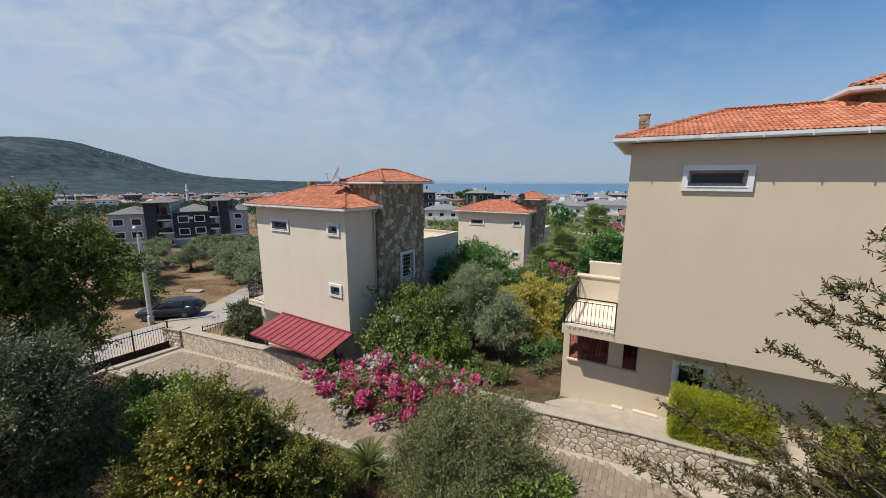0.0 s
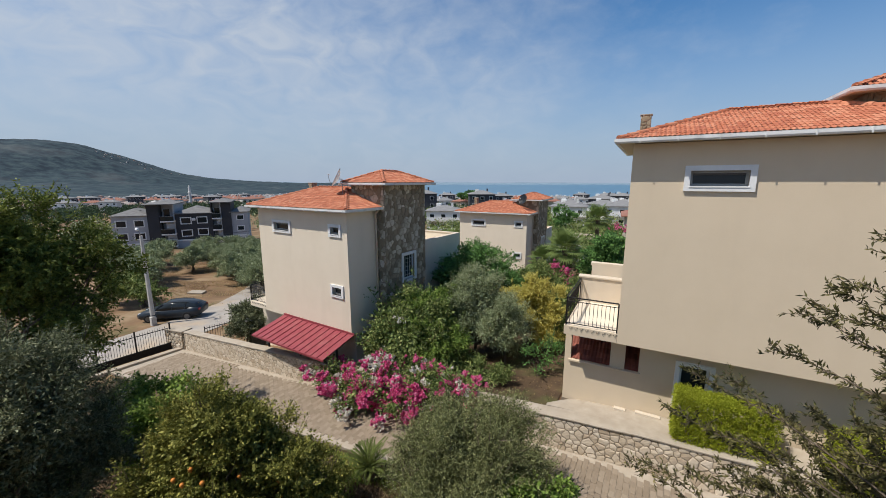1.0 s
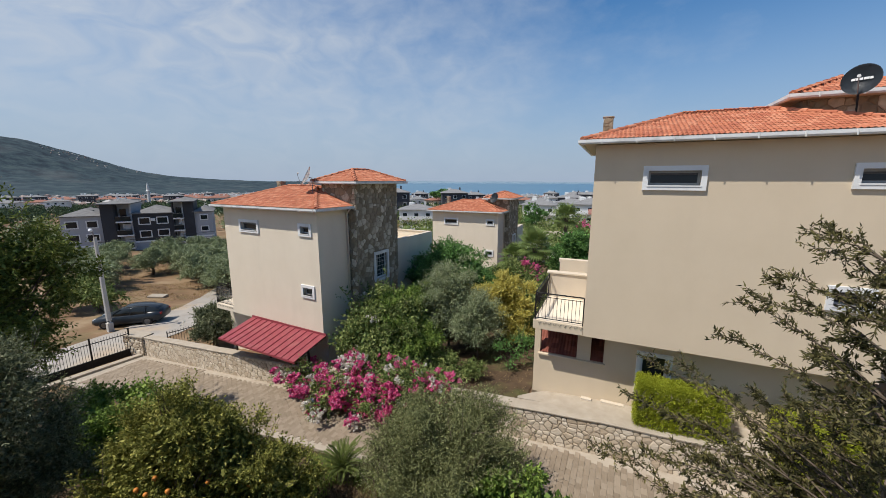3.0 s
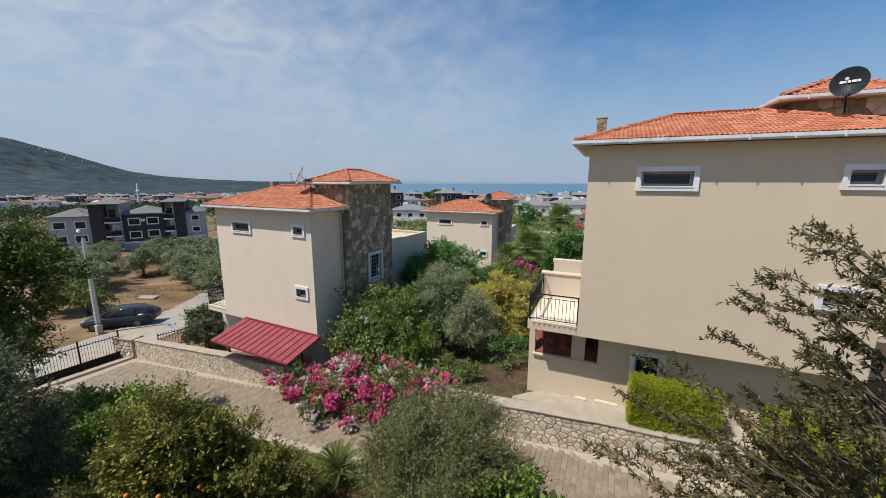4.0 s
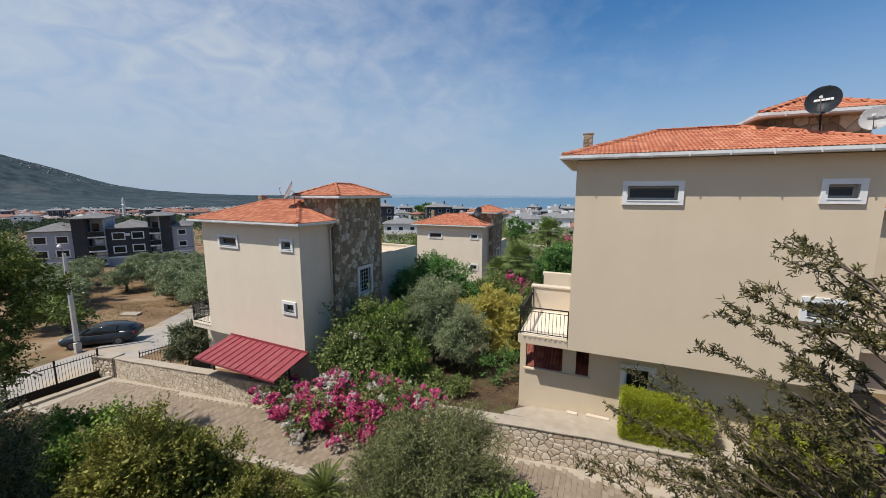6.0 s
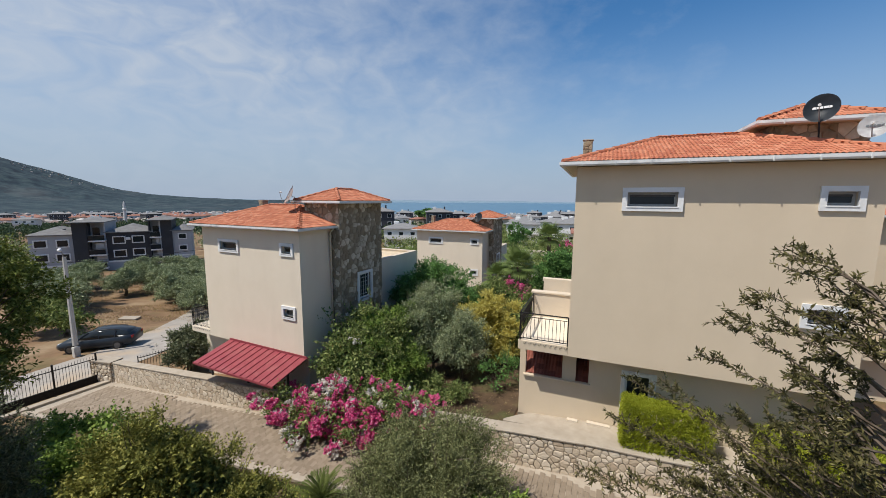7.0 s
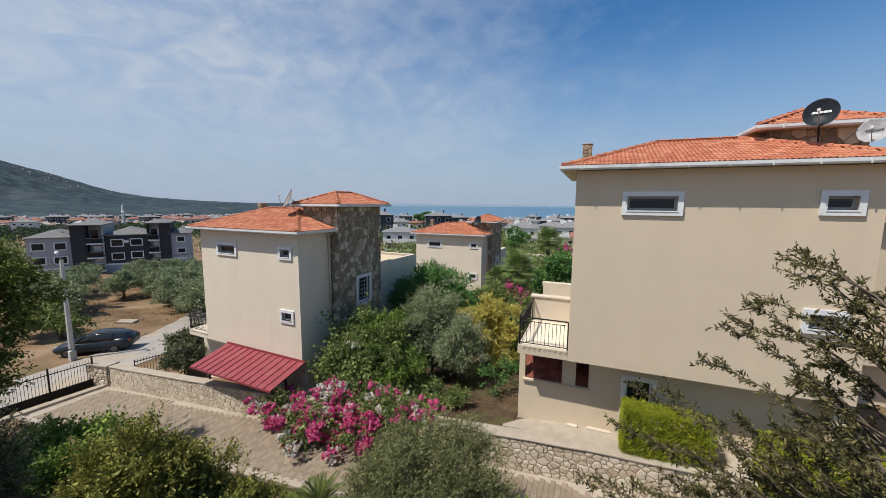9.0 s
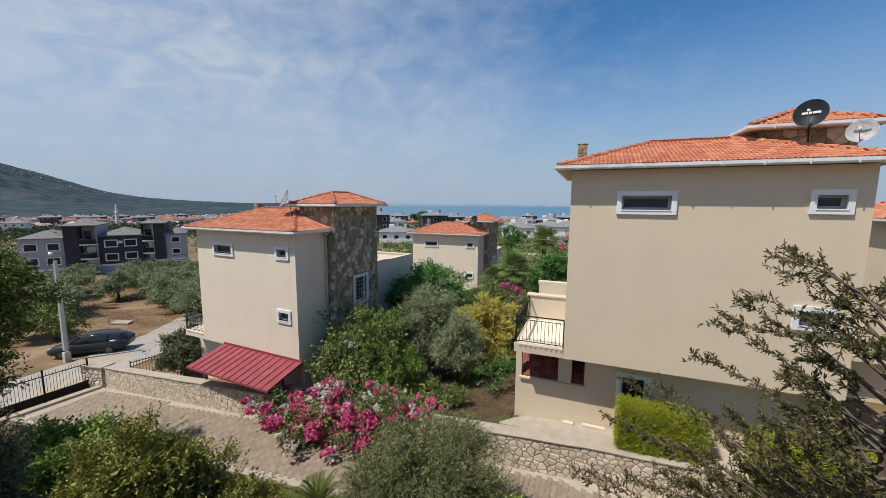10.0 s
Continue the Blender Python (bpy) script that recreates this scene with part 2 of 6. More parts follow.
def pierced(bm, length, height, thick, holes, m=Matrix()):
    """A wall from (0, 0, 0) along x and z, thick along y, with rectangular holes (x0, z0, x1, z1) through it."""
    xs = sorted({0.0, length, *[h[0] for h in holes], *[h[2] for h in holes]})
    zs = sorted({0.0, height, *[h[1] for h in holes], *[h[3] for h in holes]})
    inside = lambda x, z: any(h[0] < x < h[2] and h[1] < z < h[3] for h in holes)
    solid = [[not inside((a + b) / 2, (c + e) / 2) for c, e in zip(zs, zs[1:])] for a, b in zip(xs, xs[1:])]
    cache = {}

    def vert(i, k, y):
        key = (i, k, y)
        if key not in cache:
            cache[key] = bm.verts.new(m @ Vector((xs[i], thick * y, zs[k])))
        return cache[key]

    nx, nz = len(xs) - 1, len(zs) - 1
    for i in range(nx):
        for k in range(nz):
            if not solid[i][k]:
                continue
            bm.faces.new((vert(i, k, 0), vert(i + 1, k, 0), vert(i + 1, k + 1, 0), vert(i, k + 1, 0)))
            bm.faces.new((vert(i, k + 1, 1), vert(i + 1, k + 1, 1), vert(i + 1, k, 1), vert(i, k, 1)))
            for di, dk, a, b in ((-1, 0, (i, k + 1), (i, k)), (1, 0, (i + 1, k), (i + 1, k + 1)), (0, -1, (i, k), (i + 1, k)), (0, 1, (i + 1, k + 1), (i, k + 1))):
                p, q = i + di, k + dk
                if not (0 <= p < nx and 0 <= q < nz and solid[p][q]):
                    bm.faces.new((vert(*a, 0), vert(*a, 1), vert(*b, 1), vert(*b, 0)))
    return bm


def cells(width, height, size, seed, aspect=1.0, keep=lambda x, z: True):
    """Irregular polygons that tile a rectangle: jittered sites and the half-planes between them."""
    rnd = random.Random(seed)
    nx, nz = max(1, round(width / (size * aspect))), max(1, round(height / size))
    site = {(i, k): ((i + 0.5 + rnd.uniform(-0.38, 0.38) + (0.25 if k % 2 else -0.25)) * width / nx, (k + 0.5 + rnd.uniform(-0.36, 0.36)) * height / nz) for i in range(-2, nx + 2) for k in range(-2, nz + 2)}
    heft = {k: rnd.uniform(-0.4, 0.4) * size * size * aspect for k in site}
    out = []
    for i in range(-1, nx + 1):
        for k in range(-1, nz + 1):
            sx, sz = site[i, k]
            poly = [(0, 0), (width, 0), (width, height), (0, height)]
            for di in range(-2, 3):
                for dk in range(-2, 3):
                    o = site.get((i + di, k + dk))
                    if not o or (di == 0 and dk == 0):
                        continue
                    ax, az = o[0] - sx, o[1] - sz
                    c = ax * (o[0] + sx) / 2 + az * (o[1] + sz) / 2 + (heft[i, k] - heft[i + di, k + dk]) / 2
                    cut = []
                    for p, q in zip(poly, poly[1:] + poly[:1]):
                        dp, dq = ax * p[0] + az * p[1] - c, ax * q[0] + az * q[1] - c
                        if dp <= 0:
                            cut.append(p)
                        if (dp < 0 < dq) or (dq < 0 < dp):
                            t = dp / (dp - dq)
                            cut.append((p[0] + t * (q[0] - p[0]), p[1] + t * (q[1] - p[1])))
                    poly = cut
                    if len(poly) < 3:
                        break
                if len(poly) < 3:
                    break
            if len(poly) < 3:
                continue
            area = sum(p[0] * q[1] - q[0] * p[1] for p, q in zip(poly, poly[1:] + poly[:1])) / 2
            cx, cz = sum(p[0] for p in poly) / len(poly), sum(p[1] for p in poly) / len(poly)
            if area > size * size * 0.06 and keep(cx, cz):
                out.append((cx, cz, [(p[0] - cx, p[1] - cz) for p in poly]))
    return out


def stone(bm, poly, depth, joint, m, rnd):
    """One stone over a polygon in x and z, proud towards -y."""
    r = max(1e-3, sum(math.hypot(*p) for p in poly) / len(poly))
    s0, s1 = max(0.3, 1 - joint / r), max(0.25, 1 - (joint + 0.05) / r)
    jog = [rnd.uniform(0.86, 1.03) for _ in poly]
    lift = [rnd.uniform(0.75, 1.1) for _ in poly]
    rings = [[bm.verts.new(m @ Vector((p[0] * s * j, -y * (l if y else 1), p[1] * s * j))) for p, j, l in zip(poly, jog, lift)] for s, y in ((s0, -0.01), (s0, depth * 0.6), (s1, depth))]
    n = len(poly)
    for a, b in zip(rings, rings[1:]):
        for k in range(n):
            bm.faces.new((a[k], a[(k + 1) % n], b[(k + 1) % n], b[k]))
    c = bm.verts.new(m @ Vector((0, -depth * 1.08, 0)))
    for k in range(n):
        bm.faces.new((rings[2][k], rings[2][(k + 1) % n], c))


def grid_mesh(name, xs, ys, height, mat, label="", smooth=True):
    me = bpy.data.meshes.new(name)
    nx, ny = len(xs), len(ys)
    verts = [(x, y, height(x, y)) for x in xs for y in ys]
    faces = [(i * ny + k, (i + 1) * ny + k, (i + 1) * ny + k + 1, i * ny + k + 1) for i in range(nx - 1) for k in range(ny - 1)]
    me.from_pydata(verts, [], faces)
    if smooth:
        me.polygons.foreach_set("use_smooth", [True] * len(faces))
    return link_mesh(name, me, mat, None, label)


def smooth_step(a, b, x):
    t = min(1.0, max(0.0, (x - a) / (b - a)))
    return t * t * (3 - 2 * t)


# ---- the ground ----
def drive_z(x):
    return -1.0 + 0.072 * max(-40.0, x) if x < 0 else -1.0 + 0.05 * min(x, 6)


def wall_y(x):
    return 11.3 + 0.03 * x if x < 0 else 11.3


def wall_top(x):
    return 0.2 + 0.072 * x if x < 0 else 0.2 + 0.05 * min(x, 6)


def ground_z(x, y):
    near = drive_z(x) - 0.04
    behind = -0.15 + 0.11 * min(0.0, max(-26.0, x) + 0.76) + 0.072 * min(0.0, x + 26) * (1 if x > -40 else 0) - (1.0 if x <= -40 else 0.0) - 0.08 * (min(y, 60) - 12)
    step = smooth_step(wall_y(x) + 0.05, wall_y(x) + 0.35, y) if -25 < x < 20 else smooth_step(6, 26, y)
    z = near + (behind - near) * step
    r = math.hypot(x, y)
    far = -5.0 - 0.027 * (r - 60)
    w = smooth_step(45, 110, r)
    z = z + (max(far, -40) - z) * w
    if r > 20:
        z += noise.noise((x * 0.06, y * 0.06, 0.3)) * 0.35 * smooth_step(20, 60, r) * (0.25 if r < 60 else 1)
    return z


def steps(near, far):
    out, v, s = [0.0], 0.0, near
    while v < far:
        v += s
        s *= 1.09 if v > 30 else 1.0
        out.append(v)
    return out


_p = steps(1.0, 4600)
gx = sorted({*[-v for v in _p], *[v for v in _p if v < 4000]})
gy = sorted({*[v for v in _p], 11.35, 11.05, 11.2, 10.5, 10.85, 10.65, 11.65, *[-v for v in _p]})
ground = grid_mesh("ground", gx, gy, ground_z, SOIL)
tagged(ground, "dry tan soil with scattered weeds sloping down to the sea", "ground", kind="structure")


# ---- sea, far shore and mountain ----
def water_mat():
    m = material("sea_water", [(0.045, 0.13, 0.21), (0.07, 0.17, 0.25)], 0.004, 0.3, 0.15, 0.05, stretch=(1, 3, 1), spec=0.25)
    return m


_s = [(-4700, 300), (4700, 300), (4700, 4700), (-4700, 4700)]
bm = bmesh.new()
bm.faces.new([bm.verts.new((x, y, -25.0)) for x, y in _s])
tagged(part("water", bm, water_mat()), "calm hazy blue sea bay below the town", "sea", kind="structure")

# forest green shifted to blue: the distance haze is in the base colour
HAZED_FOREST = material("hazed_pine_forest", [(0.008, 0.019, 0.029), (0.021, 0.041, 0.051), (0.043, 0.066, 0.068)], 0.03, 0.95, 1.0, 0.15, spread=(0.38, 0.64), detail=12, stain=((0.16, 0.16, 0.15), 0.006, 0.3, (1, 1, 1)))
# pale blue of the coast is air haze painted into the land colour
HAZED_LAND = material("far_shore", [(0.13, 0.20, 0.26), (0.22, 0.29, 0.34)], 0.012, 0.95, detail=10)


def mountain_z(a, r):
    deg = math.degrees(a)
    peak = 4.3 * math.exp(-((deg + 76.5) / 9.3) ** 2) if deg > -76.5 else 4.3 - 0.7 * smooth_step(-77, -86, deg)
    top = math.tan(radians(peak + 0.12)) * 2600 + 6 - 0.012 * 2600 * smooth_step(-60, -50, deg) * 0.4
    k = 0.12 * smooth_step(700, 1700, r) + 0.88 * smooth_step(1650, 2580, r) - 0.35 * smooth_step(2650, 3200, r)
    x, y = r * math.sin(a), r * math.cos(a)
    bump = noise.fractal((x * 0.0022, y * 0.0022, 2.0), 0.9, 2.1, 6)
    rough = noise.fractal((x * 0.012, y * 0.012, 5.0), 0.8, 2.0, 3) * 4.0 * smooth_step(800, 1300, r)
    return x, y, -22 + (top + 22) * k * (1 + 0.06 * bump) + rough + bump * 16 * math.sin(math.pi * min(1, k * 1.02)) * smooth_step(900, 1500, r) * (0.3 + 0.7 * min(1, top / 120))


def mountain():
    """A forested mountain whose long spur runs out towards the bay."""
    az = [radians(-112 + i * 0.3) for i in range(250)]
    rs = [640 + 26 * k for k in range(98)]
    verts, faces = [mountain_z(a, r) for a in az for r in rs], []
    n = len(rs)
    for i in range(len(az) - 1):
        for k in range(n - 1):
            faces.append((i * n + k, i * n + k + 1, (i + 1) * n + k + 1, (i + 1) * n + k))
    me = bpy.data.meshes.new("mountain")
    me.from_pydata(verts, [], faces)
    me.polygons.foreach_set("use_smooth", [True] * len(faces))
    tagged(link_mesh("backdrop_mountain", me, HAZED_FOREST), "forested mountain ridge sloping down to the bay, haze tinted into its colour", "mountain", kind="structure")


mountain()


def far_shore():
    verts, faces = [], []
    for i in range(121):
        a = radians(-58 + i * 0.75)
        h = 12 + 22 * max(0, noise.fractal((i * 0.06, 0.4, 0.0), 1.0, 2.0, 4) * 0.8 + 0.45)
        for r, z in ((4150, -26.0), (4280, -26 + h * 0.55), (4450, -26 + h)):
            verts.append((r * math.sin(a), r * math.cos(a), z))
    for i in range(120):
        for k in range(2):
            faces.append((i * 3 + k, i * 3 + k + 1, i * 3 + k + 4, i * 3 + k + 3))
    me = bpy.data.meshes.new("far_shore")
    me.from_pydata(verts, [], faces)
    tagged(link_mesh("backdrop_shore", me, HAZED_LAND), "low coastline across the bay, painted haze blue", "coastline", kind="structure")


far_shore()

# ---- the lane, its pavers and the road ----
XS = [-25.0 + i * 0.5 for i in range(70)]


def lane_near(x):
    return 8.9 + 0.068 * max(x, -25) if x < 0 else 8.9


def lane():
    me = bpy.data.meshes.new("lane_bed")
    verts, faces = [], []
    for x in XS:
        verts += [(x, lane_near(x), drive_z(x) + 0.012), (x, wall_y(x) + 0.02, drive_z(x) + 0.012)]
    for i in range(len(XS) - 1):
        faces.append((2 * i, 2 * i + 2, 2 * i + 3, 2 * i + 1))
    me.from_pydata(verts, [], faces)
    return tagged(link_mesh("driveway", me, CONCRETE), "sloping sandy-grey lane of worn interlocking pavers", "driveway", kind="structure")


driveway = lane()
bm = bmesh.new()
rows = [(x, lane_near(x)) for x in XS]
for (xa, ya), (xb, yb) in zip(rows, rows[1:]):
    za, zb = drive_z(xa), drive_z(xb)
    q = [(xa, ya - 0.22, za - 0.1), (xb, yb - 0.22, zb - 0.1), (xb, yb, zb - 0.1), (xa, ya, za - 0.1), (xa, ya - 0.22, za + 0.09), (xb, yb - 0.22, zb + 0.09), (xb, yb, zb + 0.09), (xa, ya, za + 0.09)]
    v = [bm.verts.new(p) for p in q]
    for f in ((4, 5, 6, 7), (0, 1, 5, 4), (2, 3, 7, 6)):
        bm.faces.new([v[k] for k in f])
tagged(part("kerb", bm, CONCRETE), "pale concrete kerb along the paved lane", "kerb", kind="structure")


def road():
    line = [(-27.2, -14), (-28.2, -4), (-28.6, 6), (-29.7, 13), (-33.6, 20), (-40, 27), (-50, 36), (-70, 50)]
    me = bpy.data.meshes.new("road")
    verts, faces = [], []
    pts = []
    for (a, b), (c, e) in zip(line, line[1:]):
        pts += [(a + (c - a) * k / 8, b + (e - b) * k / 8) for k in range(8)]
    for i, (x, y) in enumerate(pts):
        ax, ay = pts[max(0, i - 1)]
        bx, by = pts[min(len(pts) - 1, i + 1)]
        d = Vector((bx - ax, by - ay)).normalized()
        for s in (-1.0, -0.33, 0.33, 1.0):
            px, py = x - d.y * 2.6 * s, y + d.x * 2.6 * s
            verts.append((px, py, max(ground_z(px, py), ground_z(x, y) - 0.1) + 0.045))
    for i in range(len(pts) - 1):
        for k in range(3):
            faces.append((4 * i + k, 4 * i + 4 + k, 4 * i + 5 + k, 4 * i + 1 + k))
    me.from_pydata(verts, [], faces)
    tagged(link_mesh("road", me, ROADM), "dusty pale grey concrete village road", "road", kind="structure")


road()

# ---- the retaining wall ----
WX = [-24.6 + 0.6 * i for i in range(69)]
bm = bmesh.new()
prev = None
for x in WX:
    y, z1, z0 = wall_y(x), wall_top(x), drive_z(x) - 0.35
    ring = [bm.verts.new(p) for p in ((x, y, z0), (x, y + 0.3, z0), (x, y + 0.3, z1 - 0.06), (x, y, z1 - 0.06))]
    if prev:
        for k in range(4):
            bm.faces.new((prev[k], prev[(k + 1) % 4], ring[(k + 1) % 4], ring[k]))
    else:
        bm.faces.new(ring[::-1])
    prev = ring
bm.faces.new(prev)
retaining_wall = tagged(part("wall_retaining", bm, RUBBLE_MORTAR), "rubble stone retaining wall with pale concrete coping along the lane", "stone wall", kind="structure")
bm = bmesh.new()
prev = None
for i, x in enumerate(WX):
    y, z1 = wall_y(x), wall_top(x) + 0.008 * math.sin(i * 1.7)
    w = 0.46 if x > -7 else 0.38
    ring = [bm.verts.new(p) for p in ((x, y - 0.05, z1 - 0.06), (x, y + w, z1 - 0.06), (x, y + w, z1), (x, y - 0.02, z1), (x, y - 0.05, z1 - 0.025))]
    if prev:
        for k in range(5):
            bm.faces.new((prev[k], prev[(k + 1) % 5], ring[(k + 1) % 5], ring[k]))
    else:
        bm.faces.new(ring[::-1])
    prev = ring
bm.faces.new(prev)
part("coping", bm, CONCRETE, retaining_wall, "pale cast concrete coping")


# ---- the villas ----
W, HG = 6.69, 8.5          # width of the front, height of the eaves over the ground floor
TU0, TU1, TV0, TV1, TH = 5.05, 7.2, 2.0, 5.4, HG + 1.28   # stair tower
RISE = 0.34
TILE_W, TILE_L = 0.22, 0.225


def tile_mesh(mat):
    prof = [(-0.5, 0.006), (-0.42, 0.0), (-0.33, 0.008), (-0.2, 0.024), (-0.08, 0.016), (0.0, 0.005), (0.08, 0.0), (0.17, 0.008), (0.3, 0.024), (0.42, 0.016), (0.5, 0.006)]
    bm = bmesh.new()
    a = [bm.verts.new((x * TILE_W * 1.02, -0.02, z + 0.012)) for x, z in prof]
    b = [bm.verts.new((x * TILE_W * 1.02, TILE_L, z + 0.002)) for x, z in prof]
    c = [bm.verts.new((x * TILE_W * 1.02, -0.02, z + 0.004)) for x, z in prof]
    for i in range(len(prof) - 1):
        bm.faces.new((a[i], a[i + 1], b[i + 1], b[i]))
        bm.faces.new((c[i], c[i + 1], a[i + 1], a[i]))
    me = bpy.data.meshes.new("roof_tile")
    bm.normal_update()
    bm.to_mesh(me)
    bm.free()
    me.materials.append(mat)
    return me


TILE_ME = tile_mesh(TILE_OBJ)
_tv = np.array([v.co[:] for v in TILE_ME.vertices])
_tf = [tuple(p.vertices) for p in TILE_ME.polygons]


def joined(name, base_v, base_f, mats, mat, parent, label="", kind="stuff"):
    """Many copies of one small piece in one mesh."""
    vs, fs, n = [], [], len(base_v)
    for i, m in enumerate(mats):
        a = np.array(m)
        vs.append(base_v @ a[:3, :3].T + a[:3, 3])
        fs += [tuple(k + i * n for k in f) for f in base_f]
    me = bpy.data.meshes.new(name)
    me.from_pydata(np.concatenate(vs).tolist(), [], fs)
    ob = link_mesh(name, me, mat, parent, label)
    return tagged(ob, kind=kind)


def slope_frames(a, b, c, d, seed):
    """Poses of the tiles over a roof slope a-b (eaves) to d-c (top), all Vectors."""
    rnd = random.Random(seed)
    u = (b - a).normalized()
    n = u.cross(d - a).normalized()
    if n.z < 0:
        n = -n
    s = n.cross(u)
    rise = (d - a).dot(s)
    la, lb = (d - a).dot(u), (b - a).length - (c - a).dot(u)
    out, r = [], 0
    while r * TILE_L < rise - 0.08:
        y = r * TILE_L
        x0, x1 = la * (y + 0.1) / rise, (b - a).length - lb * (y + 0.1) / rise
        for k in range(math.floor(x0 / TILE_W) - 1, math.ceil(x1 / TILE_W) + 1):
            x = (k + 0.5) * TILE_W
            if not x0 - 0.06 < x < x1 + 0.06:
                continue
            p = a + u * x + s * y + n * (0.012 + rnd.uniform(-0.003, 0.004))
            m = Matrix((u, s, n)).transposed().to_4x4()
            m.translation = p
            out.append(m @ pose(0, 0, 0, rnd.uniform(-0.6, 0.6), rnd.uniform(-0.6, 0.6), rnd.uniform(-0.8, 0.8)))
        r += 1
    return out


def caps(bm, p, q, r=0.085):
    """Half-round ridge tiles laid from p to q, each lapping the one below."""
    n = max(1, round((q - p).length / 0.33))
    for i in range(n):
        a, b = p.lerp(q, i / n), p.lerp(q, (i + 1.12) / n)
        d = (b - a).normalized()
        side = d.cross(Vector((0, 0, 1))).normalized()
        up = side.cross(d)
        ra, rb = [], []
        for k in range(6):
            t = math.pi * k / 5
            ra.append(bm.verts.new(a + side * r * 1.12 * math.cos(t) + up * (r * 1.0 * math.sin(t) + 0.02)))
            rb.append(bm.verts.new(b + side * r * 0.9 * math.cos(t) + up * (r * 0.8 * math.sin(t) + 0.012)))
        for k in range(5):
            bm.faces.new((ra[k], ra[k + 1], rb[k + 1], rb[k]))
        bm.faces.new(ra[::-1])


def gutter(name, parent, u0, v0, u1, v1, z):
    """White half-round-fronted box gutter all round the eaves."""
    ring = [(0, -0.10), (-0.075, -0.10), (-0.10, -0.06), (-0.10, 0.02), (-0.085, 0.02), (-0.085, -0.04), (0, -0.06)]
    bm = bmesh.new()
    corners = [(u0, v0, -1, -1), (u1, v0, 1, -1), (u1, v1, 1, 1), (u0, v1, -1, 1)]
    rings = [[bm.verts.new((u + sx * -o, v + sy * -o, z + h)) for o, h in ring] for u, v, sx, sy in corners]
    for i in range(4):
        a, b = rings[i], rings[(i + 1) % 4]
        for k in range(len(ring)):
            bm.faces.new((a[k], a[(k + 1) % len(ring)], b[(k + 1) % len(ring)], b[k]))
    g = part(name, bm, GUTTER, parent, "weathered white eaves gutter")
    x = u0 + 0.5
    while x < u1:
        part("bracket", boxes((x, v0 - 0.112, z - 0.112, x + 0.03, v0 - 0.10, z + 0.02)), GUTTER, g)
        x += 0.85
    return g


def window(parent, u0, z0, u1, z1, band=0.13, y=0.0, grille=False, louvre=True):
    """Raised white surround, grey sash set deep in the reveal."""
    w = tagged(new("window"))
    w.parent, w.location = parent, (0, 0, 0)
    s = boxes((u0, y - 0.06, z1 - band, u1, y + 0.02, z1), (u0, y - 0.06, z0, u1, y + 0.02, z0 + band), (u0, y - 0.06, z0 + band, u0 + band, y + 0.02, z1 - band), (u1 - band, y - 0.06, z0 + band, u1, y + 0.02, z1 - band))
    part("surround", s, TRIM, w, "white painted raised surround")
    a, b, c, e = u0 + band, z0 + band, u1 - band, z1 - band
    t = 0.065
    part("sash", boxes((a, y + 0.09, e - t, c, y + 0.14, e), (a, y + 0.09, b, c, y + 0.14, b + t), (a, y + 0.09, b + t, a + t, y + 0.14, e - t), (c - t, y + 0.09, b + t, c, y + 0.14, e - t)), GREYFRAME if louvre else PVC, w)
    part("pane", boxes((a + t, y + 0.11, b + t, c - t, y + 0.118, e - t)), GLASS, w, "dark reflecting glass")
    part("sill", boxes((a - 0.02, y - 0.075, b - 0.035, c + 0.02, y + 0.09, b), bevel=0.006), TRIM, w)
    if louvre:
        part("blind_box", boxes((a + t, y + 0.07, e - t - 0.05, c - t, y + 0.11, e - t)), LOUVRE, w)
    if grille:
        bm = bmesh.new()
        for i in range(1, 5):
            x = a + (c - a) * i / 5
            tube(bm, [(x, y + 0.03, b), (x, y + 0.03, e)], 0.009, 4)
        for i in range(1, 6):
            z = b + (e - b) * i / 6
            tube(bm, [(a, y + 0.03, z), (c, y + 0.03, z)], 0.008, 4)
        part("grille", bm, TRIM, w, "thin white iron grille")
    return w


def rail_panel(parent, p, q, height=0.92, gap=0.11):
    """Black wrought-iron railing from p to q."""
    p, q = Vector(p), Vector(q)
    up = Vector((0, 0, 1))
    r = tagged(new("railing"), "black wrought-iron balcony railing with bowed bars")
    r.parent = parent
    bm = bmesh.new()
    tube(bm, [p + up * height, q + up * height], 0.022, 6)
    part("handrail", bm, IRON, r)
    bm = bmesh.new()
    tube(bm, [p + up * 0.08, q + up * 0.08], 0.015, 5)
    tube(bm, [p + up * (height - 0.12), q + up * (height - 0.12)], 0.012, 5)
    part("rail", bm, IRON, r)
    n = max(2, round((q - p).length / gap))
    d = (q - p).normalized()
    out = Vector((d.y, -d.x, 0)) * 0.07
    for i in range(n + 1):
        b = p.lerp(q, i / n)
        bm = bmesh.new()
        if i in (0, n):
            tube(bm, [b, b + up * height], 0.02, 6)
            part("post", bm, IRON, r)
        else:
            tube(bm, [b + up * 0.08, b + up * 0.22 + out, b + up * 0.42 + out * 0.7, b + up * (height - 0.1)], 0.008, 4)
            part("bar", bm, IRON, r)
    return r


